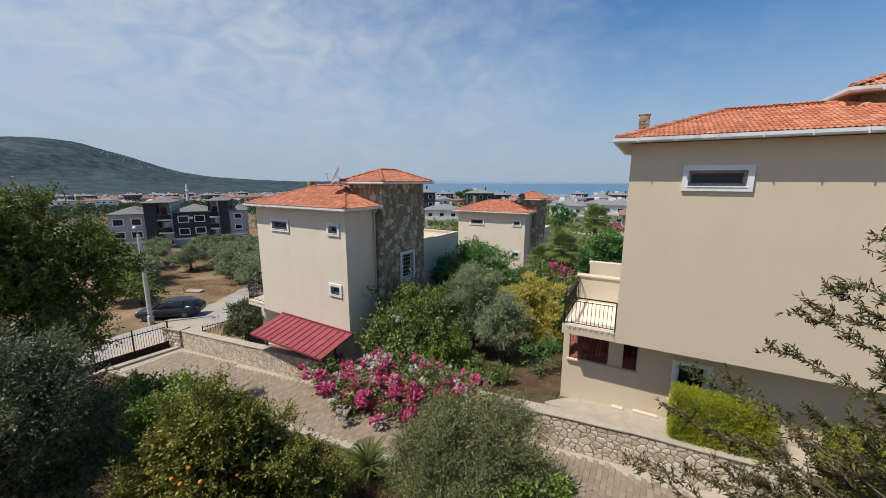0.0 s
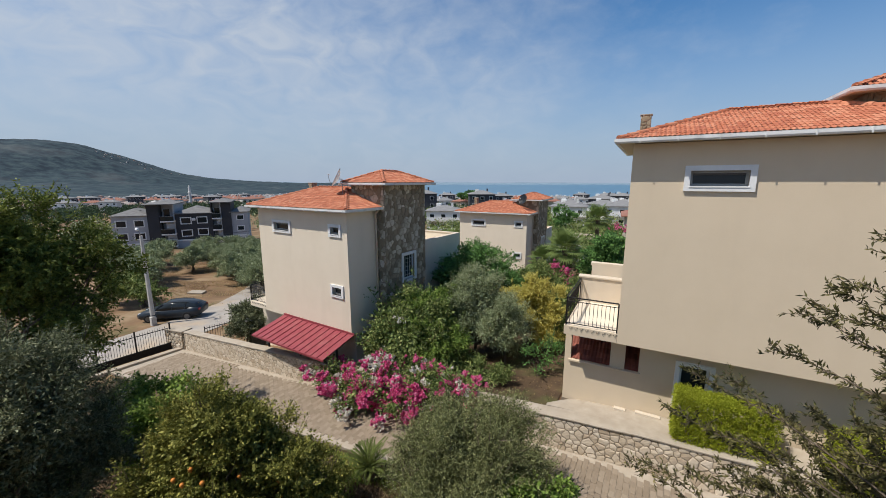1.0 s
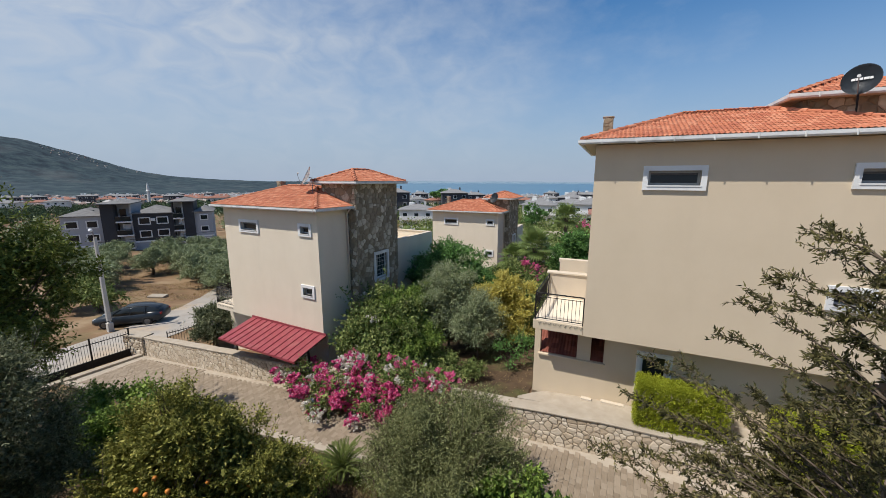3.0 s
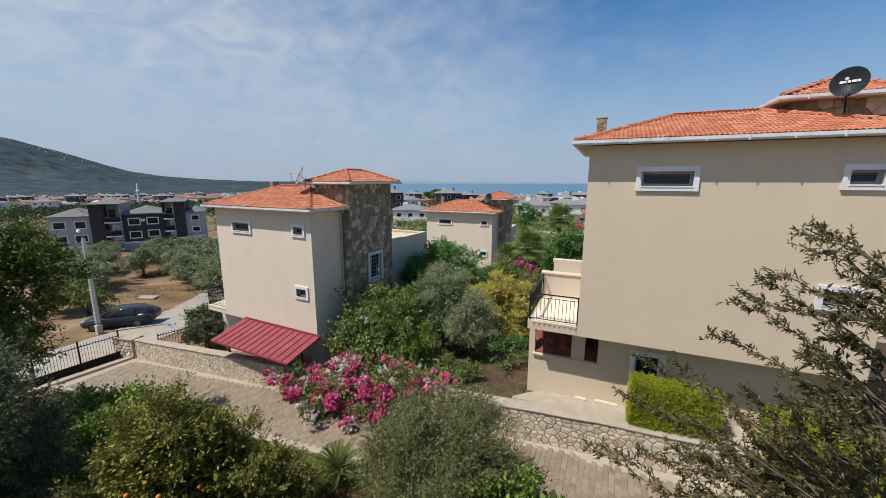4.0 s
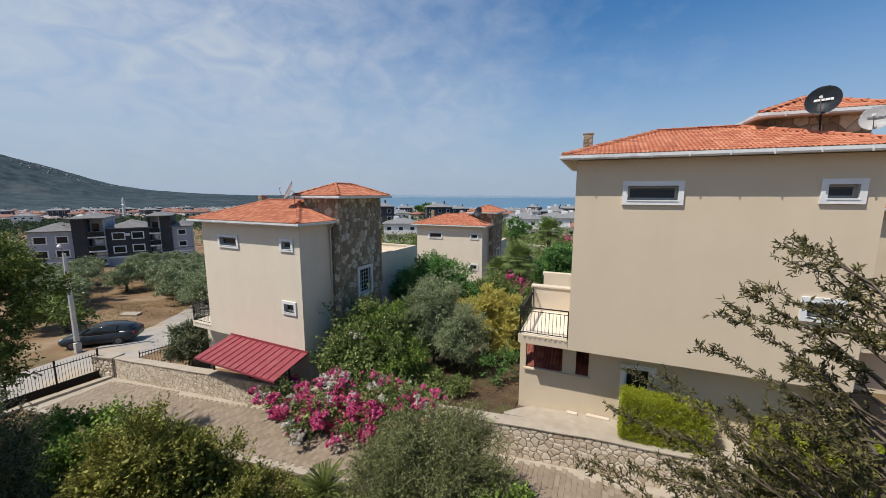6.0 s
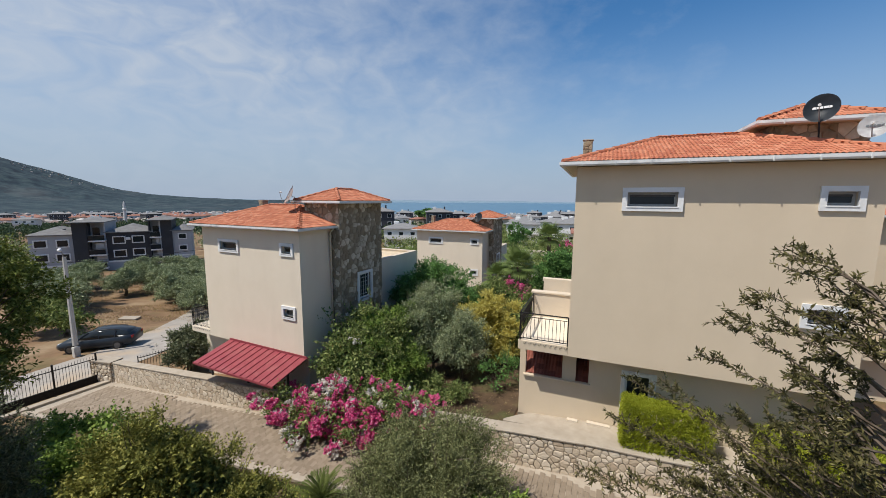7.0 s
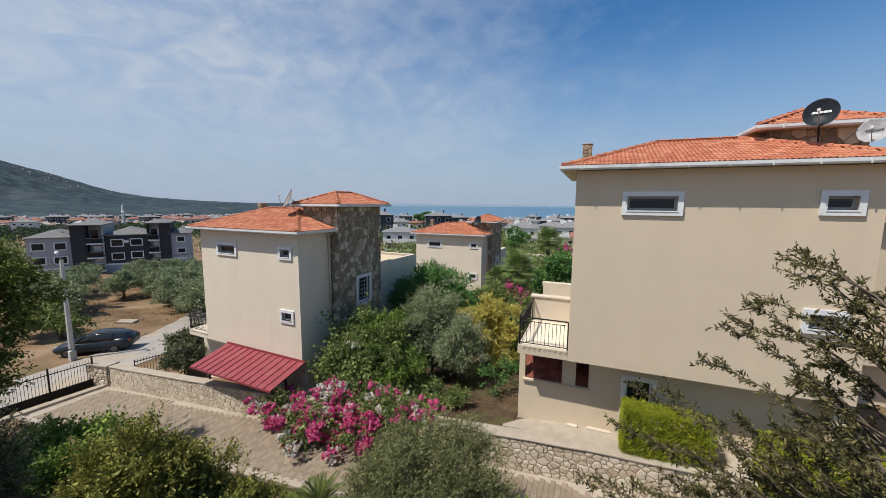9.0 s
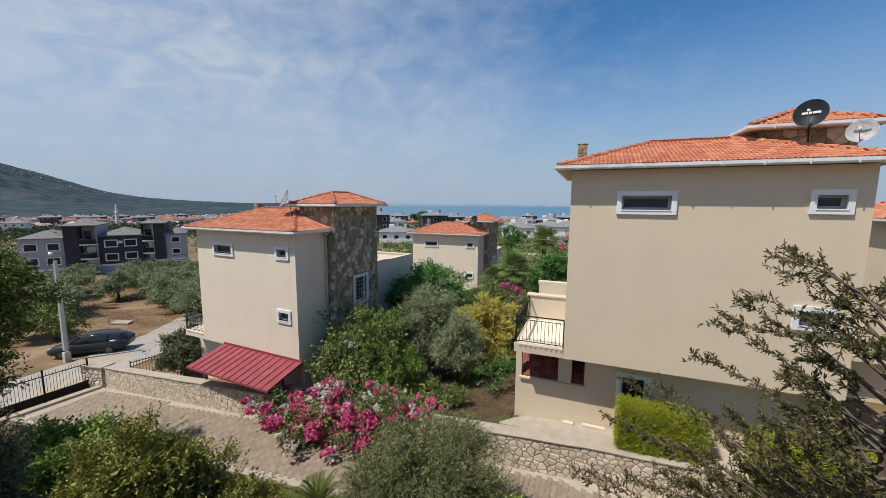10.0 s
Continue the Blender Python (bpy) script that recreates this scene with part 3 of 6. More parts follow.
def villa(m, label, front_tiles=False, tower_stones=False, awning=False, lower=True, seed=1, paint=STUCCO):
    h = thing("villa", m, label, "house", "row of villas")
    holes1 = (1.25 + 0.13, HG - 1.25 + 0.13, 2.73 - 0.13, HG - 0.6 - 0.13)
    holes2 = (5.51 + 0.13, HG - 1.18 + 0.13, 6.33 - 0.13, HG - 0.59 - 0.13)
    holes3 = (5.45 + 0.13, HG - 4.09 + 0.13, 6.31 - 0.13, HG - 3.47 - 0.13)
    F1, SB = 2.7, 0.76   # first floor, set-back of the ground floor
    # upper storeys
    part("front_wall", pierced(bmesh.new(), W, HG - F1, 0.25, [(a, b - F1, c, e - F1) for a, b, c, e in (holes1, holes2, holes3)], pose(0, 0, F1)), paint, h, "smooth beige rendered wall")
    part("side_wall", boxes((0, 0.25, F1, 0.25, 4.6, HG)), paint, h)
    part("side_wall", boxes((W - 0.25, 0.25, 0, W, 4.6, HG)), paint, h)
    part("back_wall", boxes((0.25, 4.35, F1, W - 0.25, 4.6, HG)), paint, h)
    part("floor_slab", boxes((0.26, 0.26, F1 + 0.004, W - 0.26, 4.34, F1 + 0.2)), SOFFIT, h)
    # solid near-black box in place of the rooms: their shade is its colour
    part("room_shade_box", boxes((0.6, 0.9, F1 + 0.25, W - 0.5, 4.2, HG - 0.3)), ROOM_SHADE, h)
    for q in ((1.25, HG - 1.25, 2.73, HG - 0.6), (5.51, HG - 1.18, 6.33, HG - 0.59), (5.45, HG - 4.09, 6.31, HG - 3.47)):
        window(h, *q)
    # single-storey and terrace wing behind
    part("wing_wall", pierced(bmesh.new(), W, 5.75, 4.6, [], pose(0, 5.7, 0)), paint, h)
    part("wing_upstand", boxes((0, 5.7, 5.754, W, 5.9, 6.35), (0, 10.1, 5.754, W, 10.3, 6.35), (0, 5.9, 5.754, 0.2, 10.1, 6.35), (W - 0.2, 5.9, 5.754, W, 10.1, 6.35)), paint, h)
    part("wing_parapet", boxes((0, 5.7, 6.35, W, 5.95, 6.4), (0, 10.05, 6.35, W, 10.3, 6.4), (0, 5.95, 6.35, 0.25, 10.05, 6.4), (W - 0.25, 5.95, 6.35, W, 10.05, 6.4)), STUCCO_PALE, h, "pale parapet coping")
    # ground floor, set back under the upper wall
    lows = [(0.2, 1.55, 1.42, F1), (1.85, 1.55, 2.25, F1), (3.33, 0.95, 4.07, 2.1)] if lower else []
    part("lower_wall", pierced(bmesh.new(), W + 1.6 - 0.25, F1 - 0.004, 0.22, lows, pose(-1.6, SB, 0)), paint, h, "set-back beige ground-floor wall")
    part("lower_side", boxes((-1.6, SB + 0.22, 0, -1.38, 4.4, 1.55), (-1.6, 3.0, 1.55, -1.38, 4.4, F1 - 0.004)), paint, h)
    part("plinth", boxes((-1.62, SB - 0.02, -1.8, W - 0.25, SB - 0.003, 0.04), (-1.62, SB - 0.003, -1.8, -1.603, 4.4, 0.04)), MORTAR if lower else paint, h, "rough stone-faced plinth")
    part("base", boxes((-1.59, SB + 0.01, -2.4, W - 0.3, 10.0, -0.02)), CONCRETE, h)
    if lower:
        part("nook_sill", boxes((-1.46, SB - 0.09, 1.49, 0.72, SB + 0.25, 1.552), bevel=0.01), paint, h)
        window(h, -1.6 + 3.33 - 0.12, 0.95 - 0.12, -1.6 + 4.07 + 0.12, 2.1 + 0.12, 0.12, SB, louvre=False)
        a, b, c, e = Vector((-1.5, SB + 0.05, 1.56)), Vector((1.3, SB + 0.05, 1.56)), Vector((1.3, 2.6, 2.5)), Vector((-1.5, 2.6, 2.5))
        joined("porch_tiles", _tv, _tf, slope_frames(a, b, c, e, 5), PORCH, h, "dark red clay porch roof tiles")
        part("porch_deck", pierced(bmesh.new(), 2.8, 2.1, 0.05, [], pose(-1.5, SB + 0.24, 1.52) @ pose(0, 0, 0, -63.4)), SOFFIT, h)
        part("porch_wall", boxes((-1.37, 2.7, 0, 1.3, 2.8, F1 - 0.01), (1.3, SB + 0.23, 0, 1.4, 2.8, F1 - 0.01)), SOFFIT, h)
    else:
        part("lower_window", boxes((2.6, SB - 0.05, 0.9, 3.6, SB + 0.01, 2.0)), GLASS, h)
    # balcony beside the main block
    BF = 3.0
    slab = bmesh.new()
    box(slab, -1.55, 0.0, F1, -0.004, 3.1, BF, bevel=0.015)
    part("balcony_slab", slab, paint, h)
    part("balcony_floor", boxes((-1.5, 0.05, BF, -0.01, 2.75, BF + 0.012)), STUCCO_LIGHT, h, "pale tiled balcony floor")
    bm = bmesh.new()
    for i in range(9):
        x = -1.38 + i * 0.16
        tube(bm, [(x, -0.012, BF - 0.05), (x + 0.03, -0.02, BF - 0.12), (x + 0.06, -0.012, BF - 0.06), (x + 0.1, -0.012, BF - 0.03)], 0.006, 4)
    part("scrollwork", bm, IRON, h, "thin black iron scrolls on the slab edge")
    part("balcony_parapet", boxes((-1.55, 2.75, BF + 0.012, -0.004, 3.0, BF + 0.95)), STUCCO_PALE, h)
    part("parapet_coping", boxes((-1.6, 2.7, BF + 0.95, -0.004, 3.05, BF + 1.01), bevel=0.01), STUCCO_PALE, h)
    part("back_terrace", boxes((-1.45, 3.0, 0, -0.004, 5.3, BF + 0.1), (-1.45, 5.3, 0, -0.004, 5.6, BF + 0.9)), STUCCO_PALE, h)
    part("terrace_coping", boxes((-1.5, 5.3, BF + 0.9, -0.004, 5.62, BF + 1.02), bevel=0.01), STUCCO_PALE, h)
    rail_panel(h, (-1.5, 0.04, BF), (-0.02, 0.04, BF))
    rail_panel(h, (-1.5, 2.7, BF), (-1.5, 0.1, BF))
    # main roof
    o, e0 = 0.36, HG + 0.12
    u0, u1, v0, v1 = -o, W + o, -o, 4.6 + o
    k = (v1 - v0) / 2
    top = e0 + k * RISE
    A, B, C, E = (Vector(p) for p in ((u0, v0, e0), (u1, v0, e0), (u1, v1, e0), (u0, v1, e0)))
    P, Q = Vector((u0 + k, v0 + k, top)), Vector((u1 - k, v0 + k, top))
    bm = bmesh.new()
    vs = [bm.verts.new(p) for p in (A, B, C, E, P, Q)]
    lo = [bm.verts.new(p - Vector((0, 0, 0.1))) for p in (A, B, C, E)]
    for f in ((0, 1, 5, 4), (1, 2, 5), (2, 3, 4, 5), (3, 0, 4)):
        bm.faces.new([vs[i] for i in f])
    for i in range(4):
        bm.faces.new((lo[i], lo[(i + 1) % 4], vs[(i + 1) % 4], vs[i]))
    bm.faces.new(lo[::-1])
    roof = part("roof", bm, SOFFIT, h, "hipped orange clay-tile roof")
    frames = slope_frames(A, B, Q, P, seed)
    if front_tiles:
        for fm in frames:
            t = new("roof_tile", TILE_ME)
            t.parent, t.matrix_local = roof, fm
    else:
        joined("roof_tiles", _tv, _tf, frames, TILE, roof)
    joined("roof_tiles", _tv, _tf, slope_frames(E, A, P, P, seed + 1) + slope_frames(B, C, Q, Q, seed + 2) + slope_frames(C, E, P, Q, seed + 3), TILE, roof)
    bm = bmesh.new()
    for a, b in ((A, P), (B, Q), (P, Q), (C, Q), (E, P)):
        caps(bm, a, b)
    part("ridge_tiles", bm, TILE, roof)
    gutter("gutter", h, u0, v0, u1, v1, e0 - 0.02)
    # stair tower
    win = (3.2, 4.57, 4.45, 6.15)   # along the tower's outer side
    side = Matrix(((0, -1, 0, TU1), (1, 0, 0, 0), (0, 0, 1, 0), (0, 0, 0, 1)))
    bm = boxes((TU0, TV0, 0, TU1 - 0.3, TV1, TH - 0.12))
    pierced(bm, TV1 - TV0, TH - 0.12, 0.297, [(win[0] - TV0 + 0.1, win[1] + 0.1, win[2] - TV0 - 0.1, win[3] - 0.1)], side @ pose(TV0, 0, 0))
    tw = part("tower_wall", bm, MORTAR, h, "stair tower clad in irregular brown and cream stones")
    rnd = random.Random(seed)
    pieces = []
    for cx, cz, poly in cells(TV1 - TV0, TH - 2.3, 0.25, 11, keep=lambda x, z: not (win[0] < x + TV0 < win[2] and win[1] < z + 2.2 < win[3])):
        pieces.append((side @ pose(TV0 + cx, 0, 2.2 + cz), poly))
    for cx, cz, poly in cells(TU1 - TU0, TH - 2.3, 0.25, 12, keep=lambda x, z: x + TU0 > W - 0.1 or z + 2.2 > HG - 0.1):
        pieces.append((pose(TU0 + cx, TV0, 2.2 + cz), poly))
    if tower_stones:
        for pm, poly in pieces:
            bm = bmesh.new()
            stone(bm, poly, 0.035, 0.014, Matrix(), rnd)
            s = part("stone", bm, STONE, tw)
            s.matrix_local = pm
    else:
        bm = bmesh.new()
        for pm, poly in pieces:
            stone(bm, poly, 0.035, 0.014, pm, rnd)
        tagged(part("stone_cladding", bm, STONE_JOINED, tw), kind="stuff")
    w = window(h, win[0], win[1], win[2], win[3], 0.14, -0.02, grille=True, louvre=False)
    w.matrix_local = side
    o2, e2 = 0.36, TH
    a0, a1, b0, b1 = TU0 - o2, TU1 + o2, TV0 - o2, TV1 + o2
    kk = (a1 - a0) / 2
    A, B, C, E = (Vector(p) for p in ((a0, b0, e2), (a1, b0, e2), (a1, b1, e2), (a0, b1, e2)))
    P, Q = Vector((a0 + kk, b0 + kk, e2 + 0.58)), Vector((a0 + kk, b1 - kk, e2 + 0.58))
    bm = bmesh.new()
    vs = [bm.verts.new(p) for p in (A, B, C, E, P, Q)]
    lo = [bm.verts.new(p - Vector((0, 0, 0.11))) for p in (A, B, C, E)]
    for f in ((0, 1, 4), (1, 2, 5, 4), (2, 3, 5), (3, 0, 4, 5)):
        bm.faces.new([vs[i] for i in f])
    for i in range(4):
        bm.faces.new((lo[i], lo[(i + 1) % 4], vs[(i + 1) % 4], vs[i]))
    bm.faces.new(lo[::-1])
    tr = part("tower_roof", bm, SOFFIT, h, "small hipped tile roof on the tower")
    joined("roof_tiles", _tv, _tf, slope_frames(A, B, P, P, seed + 5) + slope_frames(B, C, Q, P, seed + 6) + slope_frames(C, E, Q, Q, seed + 7) + slope_frames(E, A, P, Q, seed + 8), TILE, tr)
    bm = bmesh.new()
    for a, b in ((A, P), (B, P), (C, Q), (E, Q), (P, Q)):
        caps(bm, a, b)
    part("ridge_tiles", bm, TILE, tr)
    gutter("tower_gutter", h, a0, b0, a1, b1, e2 - 0.02)
    bm = bmesh.new()
    tube(bm, [(W + 0.36, 1.75, HG - 0.02), (W + 0.1, 1.8, HG - 0.22), (W + 0.07, 1.85, HG - 0.5), (W + 0.07, 1.85, 0.1)], 0.045, 8)
    part("drainpipe", bm, STUCCO_PALE, h, "beige downpipe in the corner by the tower", smooth=True)
    # chimney
    ch = part("chimney", boxes((0.0, 3.4, HG + 0.2, 0.32, 3.76, HG + 1.25)), MORTAR, h, "small stone-clad chimney")
    bm = bmesh.new()
    for cx, cz, poly in cells(0.32, 0.83, 0.17, 4):
        stone(bm, poly, 0.02, 0.008, pose(cx, 3.4, HG + 0.42 + cz), rnd)
    tagged(part("stone_cladding", bm, STONE_JOINED, ch), kind="stuff")
    part("chimney_cap", boxes((-0.03, 3.37, HG + 1.25, 0.35, 3.79, HG + 1.28), bevel=0.01), CONCRETE, ch)
    if awning:
        aw = tagged(new("awning"), "dull red standing-seam metal lean-to awning")
        aw.parent = h
        n, x0, x1 = 13, 1.6, 6.88
        for i in range(n):
            a, b = x0 + (x1 - x0) * i / n, x0 + (x1 - x0) * (i + 1) / n
            bm = bmesh.new()
            pr = [(a, 0), (b - 0.03, 0), (b - 0.028, 0.035), (b - 0.002, 0.035), (b, 0)]
            r0 = [bm.verts.new((x, -0.01, 2.74 + z)) for x, z in pr]
            r1 = [bm.verts.new((x, -1.88, 2.28 + z)) for x, z in pr]
            for k2 in range(4):
                bm.faces.new((r1[k2], r1[k2 + 1], r0[k2 + 1], r0[k2]))
            part("panel", bm, AWNING, aw)
        part("fascia", boxes((x0, -1.9, 2.2, x1, -1.87, 2.29)), AWNING, aw)
        part("flashing", boxes((x0, -0.04, 2.72, x1, -0.004, 2.83)), AWNING, aw)
        for x in (x0 + 0.05, (x0 + x1) / 2, x1 - 0.1):
            part("post", boxes((x, -1.1, -0.2, x + 0.07, -1.03, 2.42)), IRON, aw)
            bm = bmesh.new()
            tube(bm, [(x + 0.035, -1.85, 2.24), (x + 0.035, -0.02, 2.68)], 0.03, 4)
            part("rafter", bm, IRON, aw)
    return h


villa_near = villa(pose(-0.76, 11.69, 8.49 - HG, 0, 0, 1.3), "beige rendered villa with orange tile roof and iron balcony", front_tiles=True, seed=3)
villa_left = villa(pose(-18.71, 12.28, 6.16 - HG, 0, 0, -1.73), "beige villa with stone tower and red lean-to awning", tower_stones=True, awning=True, lower=False, seed=7, paint=STUCCO_LIGHT)
villa_far = villa(pose(-16.91, 32.35, 4.55 - HG, 0, 0, 1.39), "smaller-looking distant beige villa with stone tower", lower=False, seed=9, paint=STUCCO_LIGHT)
# unseen house block behind the camera, added for its bounce and shade
tagged(part("wall_unseen_home", boxes((-9, -9, -2.0, 8, -0.9, 5.84)), None), "unseen plain beige house block behind the camera", "wall", kind="structure").data.materials.append(STUCCO)
tagged(part("floor_terrace", boxes((-3.0, -0.896, 5.65, 3.0, 0.12, 5.85)), None), "narrow concrete terrace floor", "floor", kind="structure").data.materials.append(CONCRETE)
villa_right = villa(pose(10.6, 20.2, 6.9 - HG, 0, 0, 3), "neighbouring villa partly hidden behind the beige wall", lower=False, seed=12)


# ---- plants ----
def leaf_mat(name, cols, trans=0.3, rough=0.55, spread=(0.15, 0.85)):
    return material(name, cols, 1.2, rough, by="island", spread=spread, translucent=trans, spec=0.12)


LEAF_FEATHER = leaf_mat("acacia_leaf", [(0.056, 0.078, 0.015), (0.119, 0.155, 0.033), (0.250, 0.282, 0.066)], 0.2)
LEAF_OLIVE = leaf_mat("olive_leaf", [(0.112, 0.142, 0.065), (0.234, 0.276, 0.142), (0.510, 0.550, 0.336)], 0.11)
# darker copy of the olive leaf, with shade put into the colour
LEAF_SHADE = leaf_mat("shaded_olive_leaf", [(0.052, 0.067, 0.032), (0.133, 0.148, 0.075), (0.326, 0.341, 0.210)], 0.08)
LEAF_DARK = leaf_mat("dark_leaf", [(0.049, 0.106, 0.035), (0.106, 0.211, 0.058), (0.211, 0.388, 0.106)], 0.14)
LEAF_FAR = leaf_mat("distant_leaf", [(0.030, 0.055, 0.030), (0.058, 0.095, 0.048), (0.12, 0.165, 0.085)], 0.1)
LEAF_MID = leaf_mat("shrub_leaf", [(0.060, 0.099, 0.028), (0.166, 0.221, 0.066), (0.397, 0.430, 0.160)], 0.22)
LEAF_POME = leaf_mat("pomegranate_leaf", [(0.081, 0.090, 0.020), (0.199, 0.205, 0.045), (0.456, 0.420, 0.117)], 0.19)
LEAF_LIME = leaf_mat("lime_leaf", [(0.190, 0.230, 0.020), (0.370, 0.410, 0.035), (0.560, 0.580, 0.080)], 0.35)
LEAF_YELLOW = leaf_mat("yellow_leaf", [(0.40, 0.34, 0.06), (0.57, 0.50, 0.13), (0.72, 0.66, 0.24)], 0.35)
LEAF_GREY = leaf_mat("grey_green_leaf", [(0.081, 0.090, 0.034), (0.176, 0.191, 0.076), (0.378, 0.392, 0.187)], 0.14)
LEAF_BRONZE = leaf_mat("lance_leaf", [(0.039, 0.039, 0.016), (0.098, 0.091, 0.034), (0.260, 0.227, 0.091)], 0.25)
LEAF_VINE = leaf_mat("vine_leaf", [(0.061, 0.112, 0.021), (0.155, 0.239, 0.047), (0.343, 0.437, 0.104)], 0.22)
PETAL_PINK = leaf_mat("pink_bract", [(0.52, 0.04, 0.17), (0.76, 0.12, 0.33), (0.88, 0.40, 0.52)], 0.35)
PETAL_WHITE = leaf_mat("white_bract", [(0.68, 0.64, 0.58), (0.84, 0.80, 0.74)], 0.35)
GRASS = leaf_mat("lawn_blade", [(0.126, 0.196, 0.028), (0.238, 0.350, 0.056), (0.420, 0.420, 0.126)], 0.19)
CYCAD = leaf_mat("cycad_leaf", [(0.07, 0.10, 0.025), (0.15, 0.18, 0.05), (0.30, 0.32, 0.12)], 0.14)
FRUIT = material("ripe_fruit", [(0.55, 0.17, 0.03), (0.62, 0.26, 0.05)], 6, 0.5)


def unit(a):
    return a / np.maximum(1e-9, np.linalg.norm(a, axis=1, keepdims=True))


def leaf_arrays(rng, origin, axis, length, width, droop=0.0):
    """Folded pointed leaves: origin and axis arrays (n, 3)."""
    n = len(origin)
    axis = unit(axis + np.array([0, 0, -droop]))
    side = unit(np.cross(axis, unit(rng.normal(size=(n, 3)))))
    nor = np.cross(side, axis)
    ln = (length * rng.uniform(0.7, 1.25, n))[:, None]
    wd = (width * rng.uniform(0.75, 1.2, n))[:, None]
    mid = origin + axis * ln * 0.45
    v = np.stack([origin, mid + side * wd * 0.5 + nor * wd * 0.18, origin + axis * ln + nor * ln * -0.12, mid - side * wd * 0.5 + nor * wd * 0.18], axis=1).reshape(-1, 3)
    return v


def mesh_quads(name, v, mat, parent, label=""):
    me = bpy.data.meshes.new(name)
    n = len(v) // 4
    me.vertices.add(len(v))
    me.vertices.foreach_set("co", v.astype(np.float32).ravel())
    me.loops.add(len(v))
    me.loops.foreach_set("vertex_index", np.arange(len(v), dtype=np.int32))
    me.polygons.add(n)
    me.polygons.foreach_set("loop_start", np.arange(0, 4 * n, 4, dtype=np.int32))
    me.polygons.foreach_set("loop_total", np.full(n, 4, dtype=np.int32))
    me.update(calc_edges=True)
    return link_mesh(name, me, mat, parent, label)


def twig_points(rng, blobs, twigs, hollow, upward, clump=46, gap=-0.12):
    """Twig starts and directions over a crown made of ellipsoids (x, y, z, rx, ry, rz): twigs gather in uneven clumps with open gaps between."""
    b = np.array(blobs, float)
    wts = b[:, 3] * b[:, 4] + b[:, 3] * b[:, 5] + b[:, 4] * b[:, 5]
    m = max(8, twigs // clump)
    pick = rng.choice(len(b), m * 2, p=wts / wts.sum())
    d = unit(rng.normal(size=(m * 2, 3)) + np.array([0, 0, 0.15]))
    r = rng.uniform(hollow, 1.0, m * 2) ** 0.6
    lump = np.array([noise.noise((float(q[0]) * 2.1 + k * 3.7, float(q[1]) * 2.1, float(q[2]) * 2.1)) for q, k in zip(d, pick)])
    c = b[pick, :3] + d * (r * (1 + 0.5 * lump))[:, None] * b[pick, 3:]
    f = 1.5 / b[:, 3:].mean()
    thick = np.array([noise.noise((float(q[0]) * f, float(q[1]) * f, float(q[2]) * f + 9.0)) for q in c])
    keep = np.nonzero(thick > gap)[0][:m]
    c, d, pick = c[keep], d[keep], pick[keep]
    m = len(keep)
    size = b[pick, 3:].mean(axis=1) * rng.uniform(0.12, 0.34, m)
    w = size ** 1.8
    who = rng.choice(m, twigs, p=w / w.sum())
    e = unit(rng.normal(size=(twigs, 3)))
    p = c[who] + e * (size[who] * rng.uniform(0.25, 1.0, twigs))[:, None] * np.array([1.15, 1.15, 0.7])
    out = unit(d[who] * 0.7 + e * 0.6 + rng.normal(size=(twigs, 3)) * 0.35 + np.array([0, 0, upward]))
    return p, out


def inner_twigs(rng, blobs, n):
    """Twigs in the shaded heart of a crown."""
    b = np.array(blobs, float)
    wts = b[:, 3] * b[:, 4] * b[:, 5]
    pick = rng.choice(len(b), n, p=wts / wts.sum())
    d = unit(rng.normal(size=(n, 3)))
    return b[pick, :3] + d * (rng.uniform(0, 1, n) ** 0.4 * 0.62)[:, None] * b[pick, 3:], unit(d + rng.normal(size=(n, 3)) * 0.6)


def leaves_on(rng, p, out, per, twig, length, width, spread=0.9, droop=0.15):
    """Leaves set alternately along each twig."""
    n = len(p)
    t = np.tile(np.linspace(0.1, 1.0, per), n)
    tl = np.repeat(twig * rng.uniform(0.6, 1.3, n), per)
    o = np.repeat(p, per, axis=0)
    a = np.repeat(out, per, axis=0)
    side = unit(rng.normal(size=(n * per, 3)))
    org = o + a * (t * tl)[:, None] + side * 0.02 * twig
    return leaf_arrays(rng, org, a * 0.75 + side * spread, length, width, droop)


def limbs(rng, base, blobs, radius, count, stems=1, low=0.25):
    bm = bmesh.new()
    base = Vector(base)
    tops = np.array(blobs, float)
    mid = Vector(tops[:, :3].mean(axis=0))
    for s in range(stems):
        off = Vector((rng.uniform(-1, 1), rng.uniform(-1, 1), 0)) * (0.0 if stems == 1 else radius * 3)
        fork = base.lerp(mid, low + rng.uniform(0, 0.15)) + Vector((rng.uniform(-1, 1), rng.uniform(-1, 1), 0)) * radius * 1.5
        tube(bm, [base + off - Vector((0, 0, 0.15)), (base + off).lerp(fork, 0.5) + Vector((rng.uniform(-1, 1), rng.uniform(-1, 1), 0)) * radius * 0.7, fork], [radius * 1.25, radius, radius * 0.8], 7)
        for k in range(count // stems):
            q = tops[rng.integers(len(tops))]
            d = rng.normal(size=3)
            d /= np.linalg.norm(d)
            end = Vector(q[:3] + d * q[3:] * rng.uniform(0.5, 0.95))
            m1 = fork.lerp(end, 0.45) + Vector(rng.normal(size=3).tolist()) * 0.12 * (end - fork).length
            tube(bm, [fork, m1, end], [radius * 0.55, radius * 0.3, radius * 0.06], 5, cap=False)
    return bm


